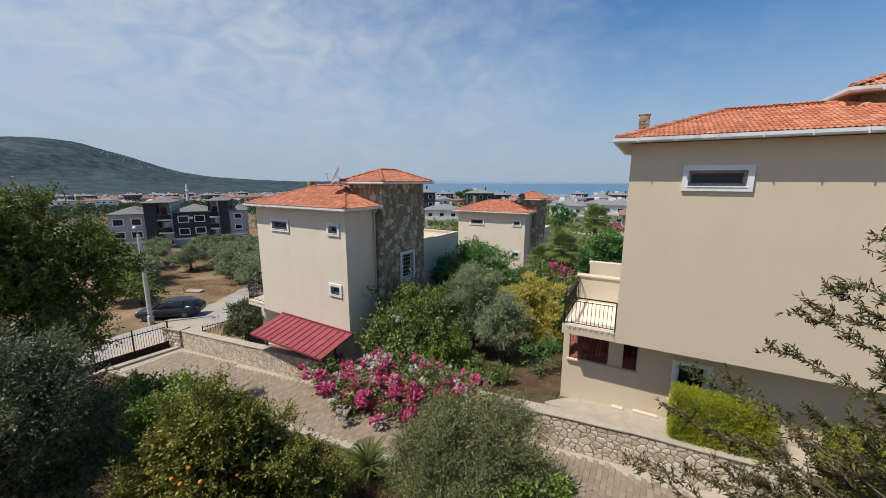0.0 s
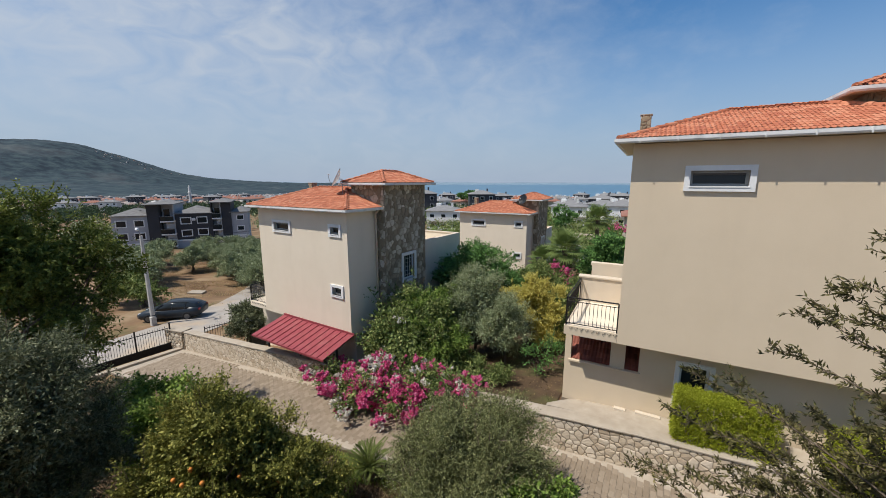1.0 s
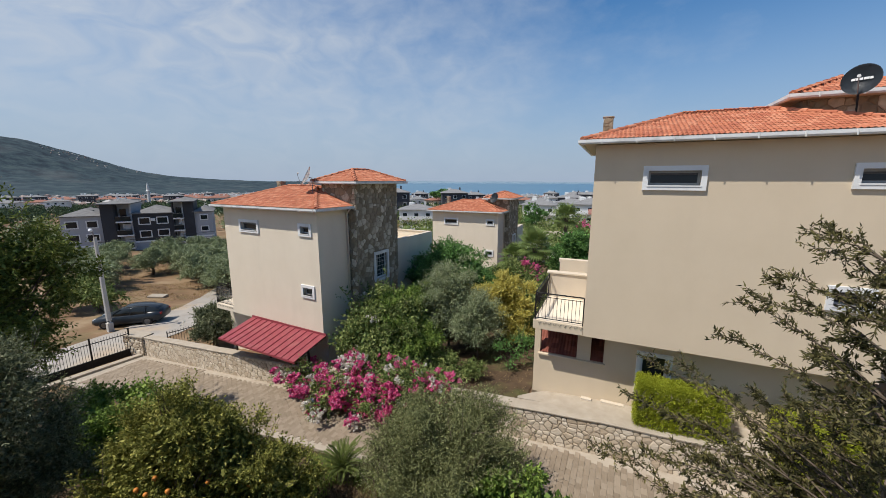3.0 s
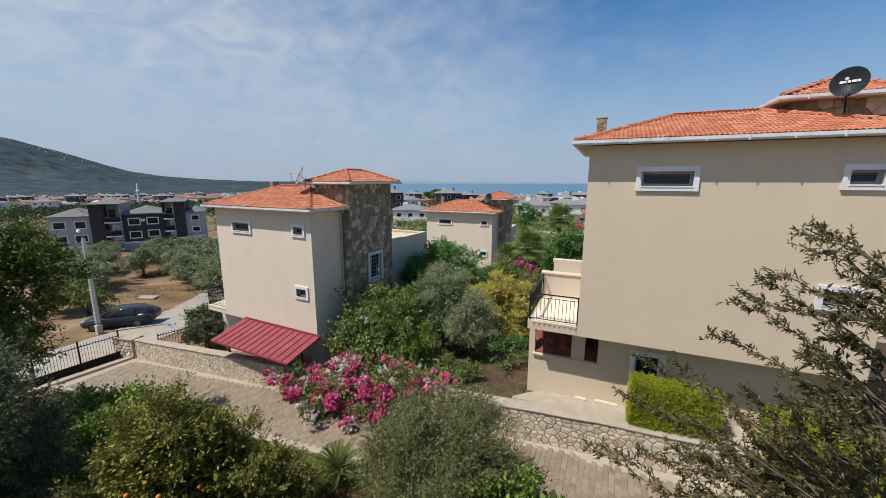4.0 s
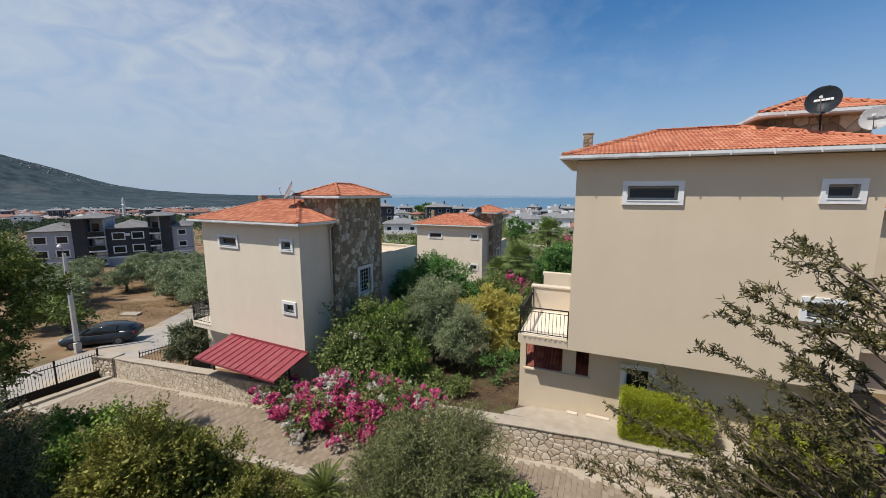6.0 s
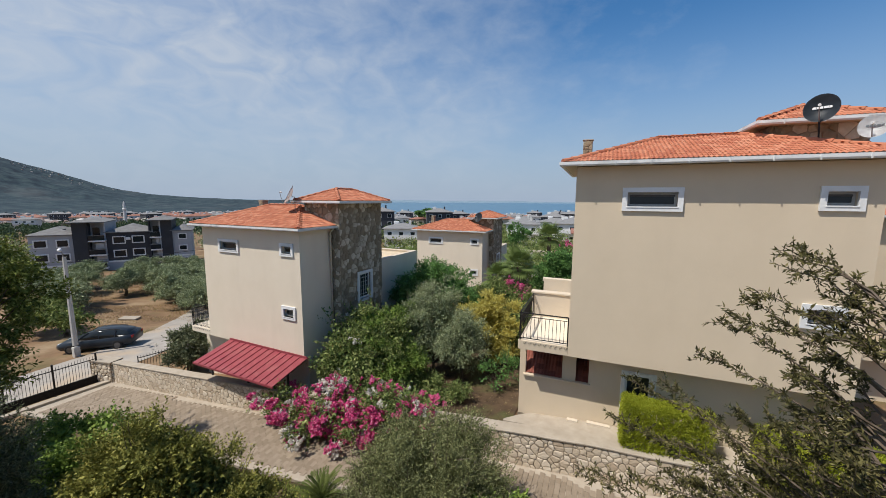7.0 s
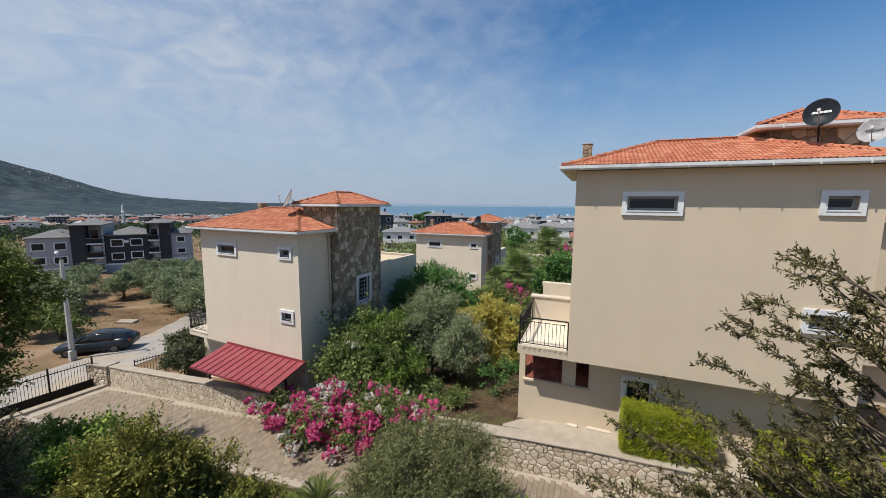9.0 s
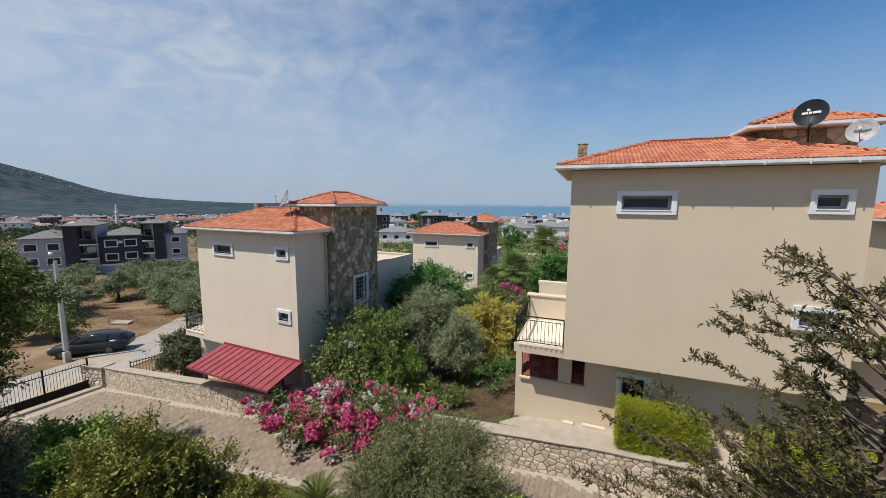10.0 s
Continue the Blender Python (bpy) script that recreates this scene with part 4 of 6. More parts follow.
def plant(name, base, blobs, mat, label, category, twigs=900, per=9, twig=0.35, length=0.07, width=0.025, trunk=0.09, count=14, stems=1, hollow=0.35, upward=0.25, droop=0.15, spread=0.9, seed=1, group="", extra=(), low=0.3, trunk_name="trunk", shoots=0, shoot=0.6, gap=-0.12, rise=1.0):
    """A tree or shrub: stem and limbs, and a crown of small leaves on twigs. Blobs are relative to the base.
    extra: (part name, material, twigs, per, length, width, hollow) for blossoms; shoots: long leafy sprays beyond the crown."""
    rng = np.random.default_rng(seed)
    if twigs > 500:
        twigs, length, width = int(twigs * 1.8), length * 1.2, width * 1.3
    t = thing(name, pose(*base), label, category, group)
    part(trunk_name, limbs(rng, (0, 0, 0), blobs, trunk, count, stems, low), BARK, t, smooth=True)
    p, o = twig_points(rng, blobs, twigs, hollow, upward, gap=gap)
    v = [leaves_on(rng, p, o, per, twig, length, width, spread, droop)]
    p, o = inner_twigs(rng, blobs, twigs // 3)
    v.append(leaves_on(rng, p, o, max(4, per // 2), twig, length * 1.5, width * 2.0, spread, droop))
    if shoots:
        p, o = twig_points(rng, blobs, shoots, 0.75, upward + rise, 2, gap)
        bm = bmesh.new()
        for a, d in zip(p, o):
            a, d = Vector(a), Vector(d)
            tube(bm, [a - d * shoot * 0.4, a + d * shoot * 0.5, a + d * shoot * 1.1], [0.008, 0.006, 0.003], 3, cap=False)
        tagged(part("shoot", bm, BARK, t), kind="stuff")
        v.append(leaves_on(rng, p, o, int(12 + shoot * 16), shoot, length * 1.05, width * 1.05, spread * 0.8, 0.0))
    mesh_quads("crown", np.concatenate(v), mat, t)
    for nm, mt, tw, pr, ln, wd, hl in extra:
        big = [(*q[:3], *(1.12 * r for r in q[3:])) for q in blobs]
        p, o = twig_points(rng, big, tw * 2, hl, 0.2, 13, -0.04)
        keep = np.array([noise.noise((float(a) * 1.5, float(b) * 1.5, float(c) * 1.5 + ln * 90)) > -0.08 for a, b, c in p])
        p, o = p[keep], o[keep]
        c = leaves_on(rng, p, o, pr, 0.12, ln, wd, 1.6, 0.0)
        tagged(mesh_quads(nm, c, mt, t), kind="stuff")
    return t


def G(x, y):
    return (x, y, ground_z(x, y))


# near garden
plant("acacia_tree", G(-19.0, 2.7), [(0.2, 0.8, 7.6, 2.0, 2.2, 1.6), (0.3, -0.6, 7.0, 2.0, 2.0, 1.8), (0.6, 1.8, 5.9, 1.6, 1.7, 1.3), (0.4, 0.2, 5.0, 1.9, 2.2, 1.4), (-0.3, -1.6, 8.2, 1.7, 1.8, 1.5), (1.0, 2.6, 7.2, 0.9, 1.2, 0.8)], LEAF_FEATHER, "tall feathery green acacia tree by the gate", "tree", twigs=1900, per=16, twig=0.6, length=0.12, width=0.04, trunk=0.13, count=34, stems=3, hollow=0.25, droop=0.35, spread=1.1, shoots=90, shoot=1.1, rise=-0.2, gap=0.0, seed=2)
plant("olive_tree", G(-12.8, 1.55), [(0, 0.2, 4.9, 1.5, 1.5, 1.1), (-0.8, 0.9, 4.3, 1.2, 1.2, 1.1), (0.5, 0.3, 3.8, 1.2, 1.2, 1.2), (-0.4, 1.4, 3.0, 1.2, 1.2, 1.2), (0.1, -0.8, 3.4, 1.5, 1.4, 1.5), (-0.2, 0.9, 2.0, 1.5, 1.3, 1.2), (0.3, -0.3, 1.6, 1.4, 1.4, 1.2)], LEAF_SHADE, "dense grey-green olive tree with shade painted into its leaves", "tree", twigs=5200, per=10, twig=0.34, length=0.07, width=0.02, count=26, stems=2, hollow=0.15, shoots=120, shoot=0.45, seed=3)
plant("vine_bush", G(-14.6, 5.3), [(-0.9, 0.0, 1.6, 1.4, 1.1, 0.7), (0.6, 0.2, 2.0, 1.3, 1.1, 0.75), (1.7, 0.0, 2.3, 1.2, 1.0, 0.75), (0.2, -0.4, 0.9, 2.0, 1.2, 0.8), (-2.3, -0.3, 1.1, 1.2, 1.0, 0.7), (2.6, -0.4, 2.4, 0.9, 0.8, 0.6)], LEAF_VINE, "bright green broad-leaved climbing vine mound", "bush", twigs=1500, per=9, twig=0.4, length=0.072, width=0.055, count=12, stems=3, hollow=0.5, upward=0.5, shoots=30, shoot=0.35, rise=0.0, gap=-0.1, seed=4)
plant("pomegranate_tree", G(-9.0, 4.3), [(0.1, 0, 3.1, 0.8, 0.8, 0.9), (-0.9, -0.3, 2.7, 0.8, 0.8, 0.8), (0.9, 0.6, 2.5, 0.7, 0.7, 0.8), (1.5, 1.0, 1.9, 0.7, 0.7, 0.9), (0.1, 0.8, 2.2, 0.7, 0.7, 0.7), (-0.2, 0.1, 1.9, 1.3, 1.2, 1.0), (-1.1, -0.6, 1.7, 1.0, 1.0, 1.0), (0.4, 0.7, 1.1, 1.2, 1.1, 0.9), (2.0, 1.3, 1.3, 0.7, 0.6, 0.8), (-0.5, 0.5, 3.3, 0.4, 0.4, 0.6), (0.8, 0.3, 3.2, 0.35, 0.35, 0.5)], LEAF_POME, "bushy pomegranate tree with yellowing leaves and ripening fruit", "tree", twigs=4600, per=12, twig=0.36, length=0.066, width=0.03, trunk=0.07, count=40, stems=4, hollow=0.3, upward=0.55, shoots=110, shoot=0.55, rise=1.2, gap=-0.05, seed=5)
plant("grey_bush", G(-3.9, 8.0), [(0, 0, 2.2, 1.5, 1.3, 1.0), (-0.6, -0.3, 1.8, 1.1, 1.0, 1.0), (0.9, 0.3, 1.7, 1.2, 1.1, 1.1), (0.1, -0.3, 1.2, 1.9, 1.5, 1.1), (1.3, 0.0, 1.0, 1.0, 0.9, 0.9), (-0.9, -0.2, 0.9, 1.0, 0.9, 0.8)], LEAF_GREY, "rounded silvery grey-green olive bush beside the lane", "bush", twigs=5200, per=11, twig=0.34, length=0.052, width=0.016, trunk=0.05, count=60, stems=5, hollow=0.4, upward=0.6, shoots=420, shoot=0.42, rise=0.9, gap=-0.2, seed=6)
plant("citrus_bush", G(-1.75, 7.6), [(0.0, 0, 1.2, 0.9, 0.7, 0.55), (0.8, 0.2, 0.8, 0.6, 0.6, 0.5), (-0.7, 0.0, 0.8, 0.6, 0.6, 0.5)], LEAF_VINE, "low glossy green citrus bush", "bush", twigs=520, per=9, twig=0.25, length=0.09, width=0.05, trunk=0.04, count=10, stems=2, shoots=20, shoot=0.4, seed=7)
plant("dry_shrub", G(-15.5, 1.2), [(0, 0, 0.9, 1.8, 1.6, 0.9), (1.4, 0.8, 0.7, 1.0, 1.0, 0.7)], LEAF_DARK, "dark shaded undergrowth below the olive tree", "bush", twigs=900, per=8, twig=0.3, length=0.08, width=0.04, trunk=0.04, count=10, stems=3, seed=8)


def lance_tree():
    """The tall thin-leaved tree whose sprays reach in front of the villa."""
    rng = np.random.default_rng(21)
    bx, by = 3.0, 5.2
    t = thing("willow_leaved_tree", pose(*G(bx, by)), "tall dark lance-leaved tree with long sparse sprays", "tree")
    gz = ground_z(bx, by)
    bm = bmesh.new()
    tube(bm, [(0, 0, -0.2), (-0.05, 0.05, 2.5), (0.05, 0.0, 5.0), (0.1, 0.1, 7.0)], [0.11, 0.09, 0.06, 0.02], 8)
    org, axs = [], []
    sprays = []
    for k in range(150):
        h = rng.uniform(0.7, 7.2)
        a = rng.uniform(0, 6.283)
        reach = (2.4 if h < 4.4 else 1.15) * rng.uniform(0.55, 1.1) * (1 - 0.5 * smooth_step(5.0, 8.0, h))
        sprays.append((h, a, reach, rng.uniform(0.15, 0.6)))
    for k in range(150):
        sprays.append((rng.uniform(0.8, 4.2), radians(rng.uniform(60, 215)), rng.uniform(0.9, 2.1), rng.uniform(0.1, 0.5)))
    for az, h, reach, rise in ((116, 6.9, 1.5, 0.42), (124, 7.15, 1.25, 0.5), (128, 6.3, 1.7, 0.36), (140, 7.2, 1.2, 0.45), (150, 5.5, 1.9, 0.34), (133, 6.6, 1.5, 0.3), (137, 5.9, 1.8, 0.4), (146, 6.4, 1.5, 0.25), (160, 4.6, 2.7, 0.35), (146, 4.2, 2.6, 0.5), (170, 3.9, 2.9, 0.45), (165, 2.9, 3.3, 0.25), (155, 2.5, 3.2, 0.35)):
        sprays.append((h, radians(az), reach, rise))
    for h, a, reach, rise in sprays:
        d = Vector((math.cos(a), math.sin(a), rise)).normalized()
        s = Vector((0, 0, h))
        pts = [s + d * reach * f + Vector((0, 0, 0.12 * reach * math.sin(f * 2.6))) + Vector(rng.normal(size=3).tolist()) * 0.03 for f in (0, 0.3, 0.6, 0.85, 1.0)]
        tube(bm, pts, [0.02, 0.014, 0.009, 0.005, 0.003], 4, cap=False)
        for f in np.linspace(0.25, 1.0, int(10 + reach * 9)):
            i = min(3, int(f * 4))
            p = pts[i].lerp(pts[i + 1], f * 4 - i)
            tw = (d * 0.8 + Vector(rng.normal(size=3).tolist()) * 0.65).normalized()
            ln = 0.2 * rng.uniform(0.4, 1.0)
            tube(bm, [p, p + tw * ln], [0.004, 0.002], 3, cap=False)
            m = int(9 + 6 * rng.random())
            for j in range(m):
                org.append(tuple(p + tw * ln * (j + 1) / m))
                axs.append(tuple(tw * 0.6 + Vector(rng.normal(size=3).tolist()) * 0.6))
    part("trunk", bm, BARK, t)
    mesh_quads("crown", leaf_arrays(rng, np.array(org), np.array(axs), 0.076, 0.023, 0.1), LEAF_BRONZE, t)


lance_tree()


def cycad(base):
    t = thing("cycad", pose(*base), "small cycad with a rosette of stiff green fronds", "palm")
    bm = bmesh.new()
    tube(bm, [(0, 0, -0.1), (0, 0, 0.15), (0, 0, 0.42)], [0.17, 0.2, 0.14], 10)
    part("stem", bm, BARK, t)
    rng = np.random.default_rng(5)
    org, axs = [], []
    n = 24
    bm = bmesh.new()
    pts = []
    for i in range(n + 1):
        f = i / n
        pts.append(Vector((0, f * 0.95, 0.14 * math.sin(f * 2.2) - 0.05 * f * f)))
    rib = [[bm.verts.new(p + Vector((s * 0.012 * (1 - 0.7 * i / n), 0, 0))) for i, p in enumerate(pts)] for s in (-1, 1)]
    for i in range(n):
        bm.faces.new((rib[0][i], rib[1][i], rib[1][i + 1], rib[0][i + 1]))
        if i < 3:
            continue
        ln = 0.11 * math.sin(math.pi * (0.14 + 0.84 * i / n)) ** 0.6 + 0.03
        for k, s in enumerate((-1, 1)):
            mid = pts[i] + Vector((s * ln * 0.6, ln * 0.45, 0.05))
            tip = bm.verts.new(pts[i] + Vector((s * ln, ln * 0.68, 0.03)))
            q = bm.verts.new(mid + Vector((0, 0.02, 0)))
            r = bm.verts.new(mid - Vector((0, 0.02, 0)))
            bm.faces.new((rib[k][i], r, tip, q))
    me = bpy.data.meshes.new("frond")
    bm.normal_update()
    bm.to_mesh(me)
    bm.free()
    me.materials.append(CYCAD)
    for k in range(36):
        f = new("frond", me)
        f.parent = t
        f.matrix_local = pose(0, 0, 0.4) @ pose(0, 0, 0, 0, 0, k * 137.5) @ pose(0, 0, 0, 66 - 62 * (k / 36) ** 0.8) @ Matrix.Scale(0.8 + 0.25 * rng.random(), 4)


cycad(G(-6.95, 7.45))

# bougainvillea cascading over the wall
plant("bougainvillea", (-8.9, 11.1, -1.7), [(-3.3, -0.45, 1.0, 0.9, 0.6, 0.4), (-2.2, -0.75, 0.8, 1.0, 0.8, 0.45), (-0.9, -0.9, 0.8, 1.1, 0.9, 0.45), (0.5, -0.8, 0.95, 1.1, 0.9, 0.45), (1.7, -0.45, 1.4, 1.0, 0.7, 0.4), (2.7, -0.2, 1.65, 1.0, 0.5, 0.4), (3.6, 0.0, 1.75, 0.8, 0.4, 0.35), (0.2, 0.5, 1.5, 1.6, 0.9, 0.35), (-1.2, -1.3, 0.5, 0.8, 0.4, 0.3), (2.2, 0.3, 1.8, 1.2, 0.5, 0.35)], LEAF_MID, "bougainvillea in pink and white bloom spilling over the wall", "bush", twigs=1000, per=9, twig=0.4, length=0.07, width=0.045, trunk=0.06, count=34, stems=3, hollow=0.45, upward=0.1, droop=0.3, shoots=70, shoot=0.7, rise=-0.3, seed=9,
      extra=(("pink_blossom", PETAL_PINK, 1550, 18, 0.08, 0.075, 0.9), ("white_blossom", PETAL_WHITE, 480, 15, 0.075, 0.07, 0.9)))

# garden behind the wall
plant("flowering_shrub", G(-9.7, 13.6), [(-0.6, -0.4, 2.3, 0.9, 0.8, 0.7), (0.1, 0.3, 3.2, 0.7, 0.7, 0.7), (-0.7, 0.3, 3.0, 0.5, 0.5, 0.6), (0.6, -0.2, 2.7, 0.7, 0.7, 0.7), (0.3, -0.9, 1.6, 1.2, 0.9, 0.8), (-1.4, -0.9, 1.3, 0.9, 0.7, 0.5), (1.4, 0.1, 2.2, 0.9, 0.9, 0.9), (1.2, -0.6, 1.4, 0.9, 0.8, 0.8), (-1.35, -0.5, 2.5, 0.2, 0.2, 0.5), (-1.6, -0.5, 3.2, 0.14, 0.14, 0.45)], LEAF_MID, "rambling dark green shrub with a few white blossoms", "bush", twigs=1700, per=10, twig=0.5, length=0.1, width=0.045, trunk=0.07, count=26, stems=4, upward=0.4, shoots=130, shoot=0.8, rise=0.1, gap=0.05, seed=10, extra=(("blossom", PETAL_WHITE, 26, 26, 0.09, 0.06, 0.95),))
plant("citrus_tree", G(-9.7, 20.6), [(0, 0, 4.1, 1.9, 1.9, 1.5), (1.4, -0.5, 3.3, 1.5, 1.5, 1.3), (-1.0, -0.8, 3.2, 1.4, 1.4, 1.4), (0.3, -0.5, 2.3, 2.0, 1.8, 1.4)], LEAF_DARK, "dense dark green round-crowned citrus tree", "tree", twigs=2600, per=10, twig=0.36, length=0.1, width=0.05, trunk=0.1, gap=-0.35, seed=11)
plant("olive_tree", G(-7.3, 15.8), [(0.1, 0.2, 3.9, 0.9, 0.9, 1.0), (-0.3, -0.2, 3.0, 1.2, 1.1, 1.2), (0.7, -0.2, 2.6, 1.1, 1.0, 1.2), (-0.1, -0.3, 1.8, 1.3, 1.2, 1.0), (1.3, -0.6, 1.9, 0.9, 0.9, 0.9)], LEAF_OLIVE, "silvery grey-green olive tree in the garden", "tree", twigs=2600, per=11, twig=0.38, length=0.07, width=0.019, trunk=0.08, shoots=80, shoot=0.5, seed=12, upward=0.6)
plant("laurel_shrub", G(-8.8, 14.2), [(0, 0, 2.7, 1.1, 1.1, 1.0), (-0.5, -0.5, 1.8, 1.3, 1.1, 1.1), (0.6, -0.6, 1.6, 1.1, 1.0, 1.0)], LEAF_VINE, "fresh green laurel shrub among darker bushes", "bush", twigs=1300, per=9, twig=0.4, length=0.1, width=0.038, trunk=0.05, shoots=60, shoot=0.6, gap=-0.05, seed=13, droop=0.3)
plant("yellow_tree", G(-5.3, 18.2), [(0, 0, 2.7, 1.2, 1.2, 1.0), (-0.9, -0.2, 2.4, 1.0, 1.0, 0.9), (0.7, -0.5, 1.9, 0.9, 0.9, 1.0), (1.0, -0.6, 1.1, 0.6, 0.6, 0.6)], LEAF_YELLOW, "small tree with yellow-gold foliage", "tree", twigs=1500, per=10, twig=0.3, length=0.07, width=0.04, trunk=0.07, gap=-0.35, shoots=40, shoot=0.3, seed=114)
plant("grey_shrub", G(-5.6, 15.4), [(0, 0, 1.7, 1.0, 0.9, 1.0), (0.2, -0.2, 2.5, 0.7, 0.7, 0.9)], LEAF_OLIVE, "slender grey-leaved shrub under the olive", "bush", twigs=1000, per=9, twig=0.36, length=0.07, width=0.02, trunk=0.05, seed=15)
plant("garden_hedge", G(-8.8, 25.5), [(-2.0, -1, 1.5, 1.9, 1.4, 1.3), (0, 0, 1.6, 1.9, 1.5, 1.3), (2.4, -1.5, 2.2, 1.8, 1.5, 1.4), (1.0, -3.0, 1.4, 1.9, 1.6, 1.3)], LEAF_DARK, "overgrown dark green garden hedge", "hedge", twigs=2200, per=8, twig=0.4, length=0.12, width=0.06, count=18, stems=3, seed=16)
plant("garden_hedge", G(-4.4, 21.5), [(0, 0, 1.6, 1.8, 1.2, 1.4), (1.6, 0.5, 1.5, 1.4, 1.2, 1.3), (-1.6, 1.5, 2.2, 1.5, 1.2, 1.4)], LEAF_MID, "loose green garden shrubs in a row", "hedge", twigs=1500, per=8, twig=0.4, length=0.1, width=0.05, count=16, stems=3, seed=17)
plant("low_shrub", G(-3.9, 14.6), [(0, 0, 0.9, 0.5, 0.5, 0.7), (0.5, 0.9, 0.7, 0.5, 0.5, 0.6)], LEAF_DARK, "thin dark shrubs in the shaded garden corner", "bush", twigs=160, per=8, twig=0.3, length=0.08, width=0.035, trunk=0.03, count=9, stems=3, shoots=16, seed=35)
plant("low_shrub", G(-6.6, 13.2), [(0, 0, 0.5, 1.2, 0.7, 0.5), (1.2, 0.2, 0.5, 0.9, 0.6, 0.5), (-1.3, 0.2, 0.8, 1.0, 0.8, 0.7)], LEAF_MID, "low creeping garden shrubs along the wall", "bush", twigs=620, per=8, twig=0.3, length=0.08, width=0.03, trunk=0.03, count=9, stems=3, seed=36)
plant("garden_shrub", G(-3.6, 19.0), [(0, 0, 0.8, 0.8, 0.8, 0.7), (-0.6, 1.2, 1.0, 0.8, 0.8, 0.8)], LEAF_MID, "loose green shrub near the villa wall", "bush", twigs=420, per=8, twig=0.35, length=0.09, width=0.04, trunk=0.03, count=9, stems=3, seed=37)
plant("bougainvillea", G(-5.6, 24.6), [(0, -0.3, 3.2, 0.9, 0.7, 0.8), (-0.2, 0, 2.0, 0.7, 0.6, 1.1)], LEAF_MID, "pink bougainvillea bush behind the garden", "bush", twigs=260, per=8, length=0.09, width=0.05, seed=18, extra=(("pink_blossom", PETAL_PINK, 260, 14, 0.1, 0.085, 0.8),))
plant("garden_tree", G(-2.6, 30.5), [(0, 0, 4.2, 1.6, 1.6, 1.5), (-1.0, -0.5, 3.2, 1.4, 1.4, 1.4), (0.6, -1.0, 2.4, 1.8, 1.5, 1.5)], LEAF_DARK, "dense dark green round tree", "tree", twigs=1500, per=9, twig=0.4, length=0.13, width=0.06, seed=19)
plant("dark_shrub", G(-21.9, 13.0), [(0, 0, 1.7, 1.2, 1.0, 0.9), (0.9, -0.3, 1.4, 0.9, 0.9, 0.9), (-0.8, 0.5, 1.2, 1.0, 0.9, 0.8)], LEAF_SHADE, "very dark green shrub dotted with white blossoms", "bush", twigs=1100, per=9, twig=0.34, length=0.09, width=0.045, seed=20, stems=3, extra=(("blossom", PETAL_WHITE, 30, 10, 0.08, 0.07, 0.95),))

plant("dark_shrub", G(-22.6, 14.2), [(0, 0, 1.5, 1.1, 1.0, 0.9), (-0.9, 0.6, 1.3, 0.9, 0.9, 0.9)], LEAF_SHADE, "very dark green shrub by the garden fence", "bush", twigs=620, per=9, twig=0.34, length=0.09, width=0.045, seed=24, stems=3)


def hedge(x0, x1, y0, y1, z0, z1, seed, label):
    """Clipped box hedge of dense bright sprays."""
    rng = np.random.default_rng(seed)
    t = thing("clipped_hedge", pose((x0 + x1) / 2, (y0 + y1) / 2, z0), label, "hedge")
    n = 9000
    p = np.stack([rng.uniform(-0.5, 0.5, n) * (x1 - x0), rng.uniform(-0.5, 0.5, n) * (y1 - y0), rng.uniform(0.03, 1, n) * (z1 - z0)], 1)
    f = rng.integers(0, 4, n)
    p[f == 0, 2] = (z1 - z0) * rng.uniform(0.93, 1.03, (f == 0).sum())
    p[f == 1, 1] = -(y1 - y0) / 2 * rng.uniform(0.92, 1.05, (f == 1).sum())
    p[f == 2, 0] = -(x1 - x0) / 2 * rng.uniform(0.95, 1.04, (f == 2).sum())
    p[:, 2] += np.array([0.08 * noise.noise((float(a) * 1.6, float(b) * 1.6, 0.0)) for a, b in p[:, :2]])
    out = unit(np.stack([p[:, 0] * 0.5, p[:, 1] - 0.15, np.full(n, 0.5)], 1) + rng.normal(size=(n, 3)) * 0.4)
    mesh_quads("crown", leaves_on(rng, p, out, 8, 0.12, 0.05, 0.02, 0.7, 0.0), LEAF_LIME, t)
    bm = bmesh.new()
    for k in range(9):
        x = (x0 - x1) / 2 + (x1 - x0) * (k + 0.5) / 9
        tube(bm, [(x, 0, -0.1), (x + 0.05, 0.03, (z1 - z0) * 0.85)], [0.025, 0.008], 5)
    part("stem", bm, BARK, t)


hedge(0.98, 3.1, 11.5, 12.08, 0.22, 1.58, 31, "clipped bright lime-green conifer hedge on the wall")
hedge(4.2, 6.6, 10.9, 11.9, -0.1, 1.5, 32, "second bright green conifer hedge along the wall")


def lawn():
    rng = np.random.default_rng(8)
    n = 80000
    x, y = rng.uniform(-12, 2.5, n), rng.uniform(2.5, 8.6, n)
    keep = np.array([noise.noise((float(a) * 0.5, float(b) * 0.5, 4.0)) > -0.3 and b < lane_near(a) - 0.4 for a, b in zip(x, y)])
    x, y = x[keep], y[keep]
    o = np.stack([x, y, [ground_z(a, b) for a, b in zip(x, y)]], 1)
    ax = rng.normal(size=(len(x), 3)) * 0.45 + np.array([0, 0, 1])
    tagged(mesh_quads("grass", leaf_arrays(rng, o, ax, 0.2, 0.02), GRASS, None), "patchy green garden grass with dry tufts", "grass", kind="stuff")


lawn()


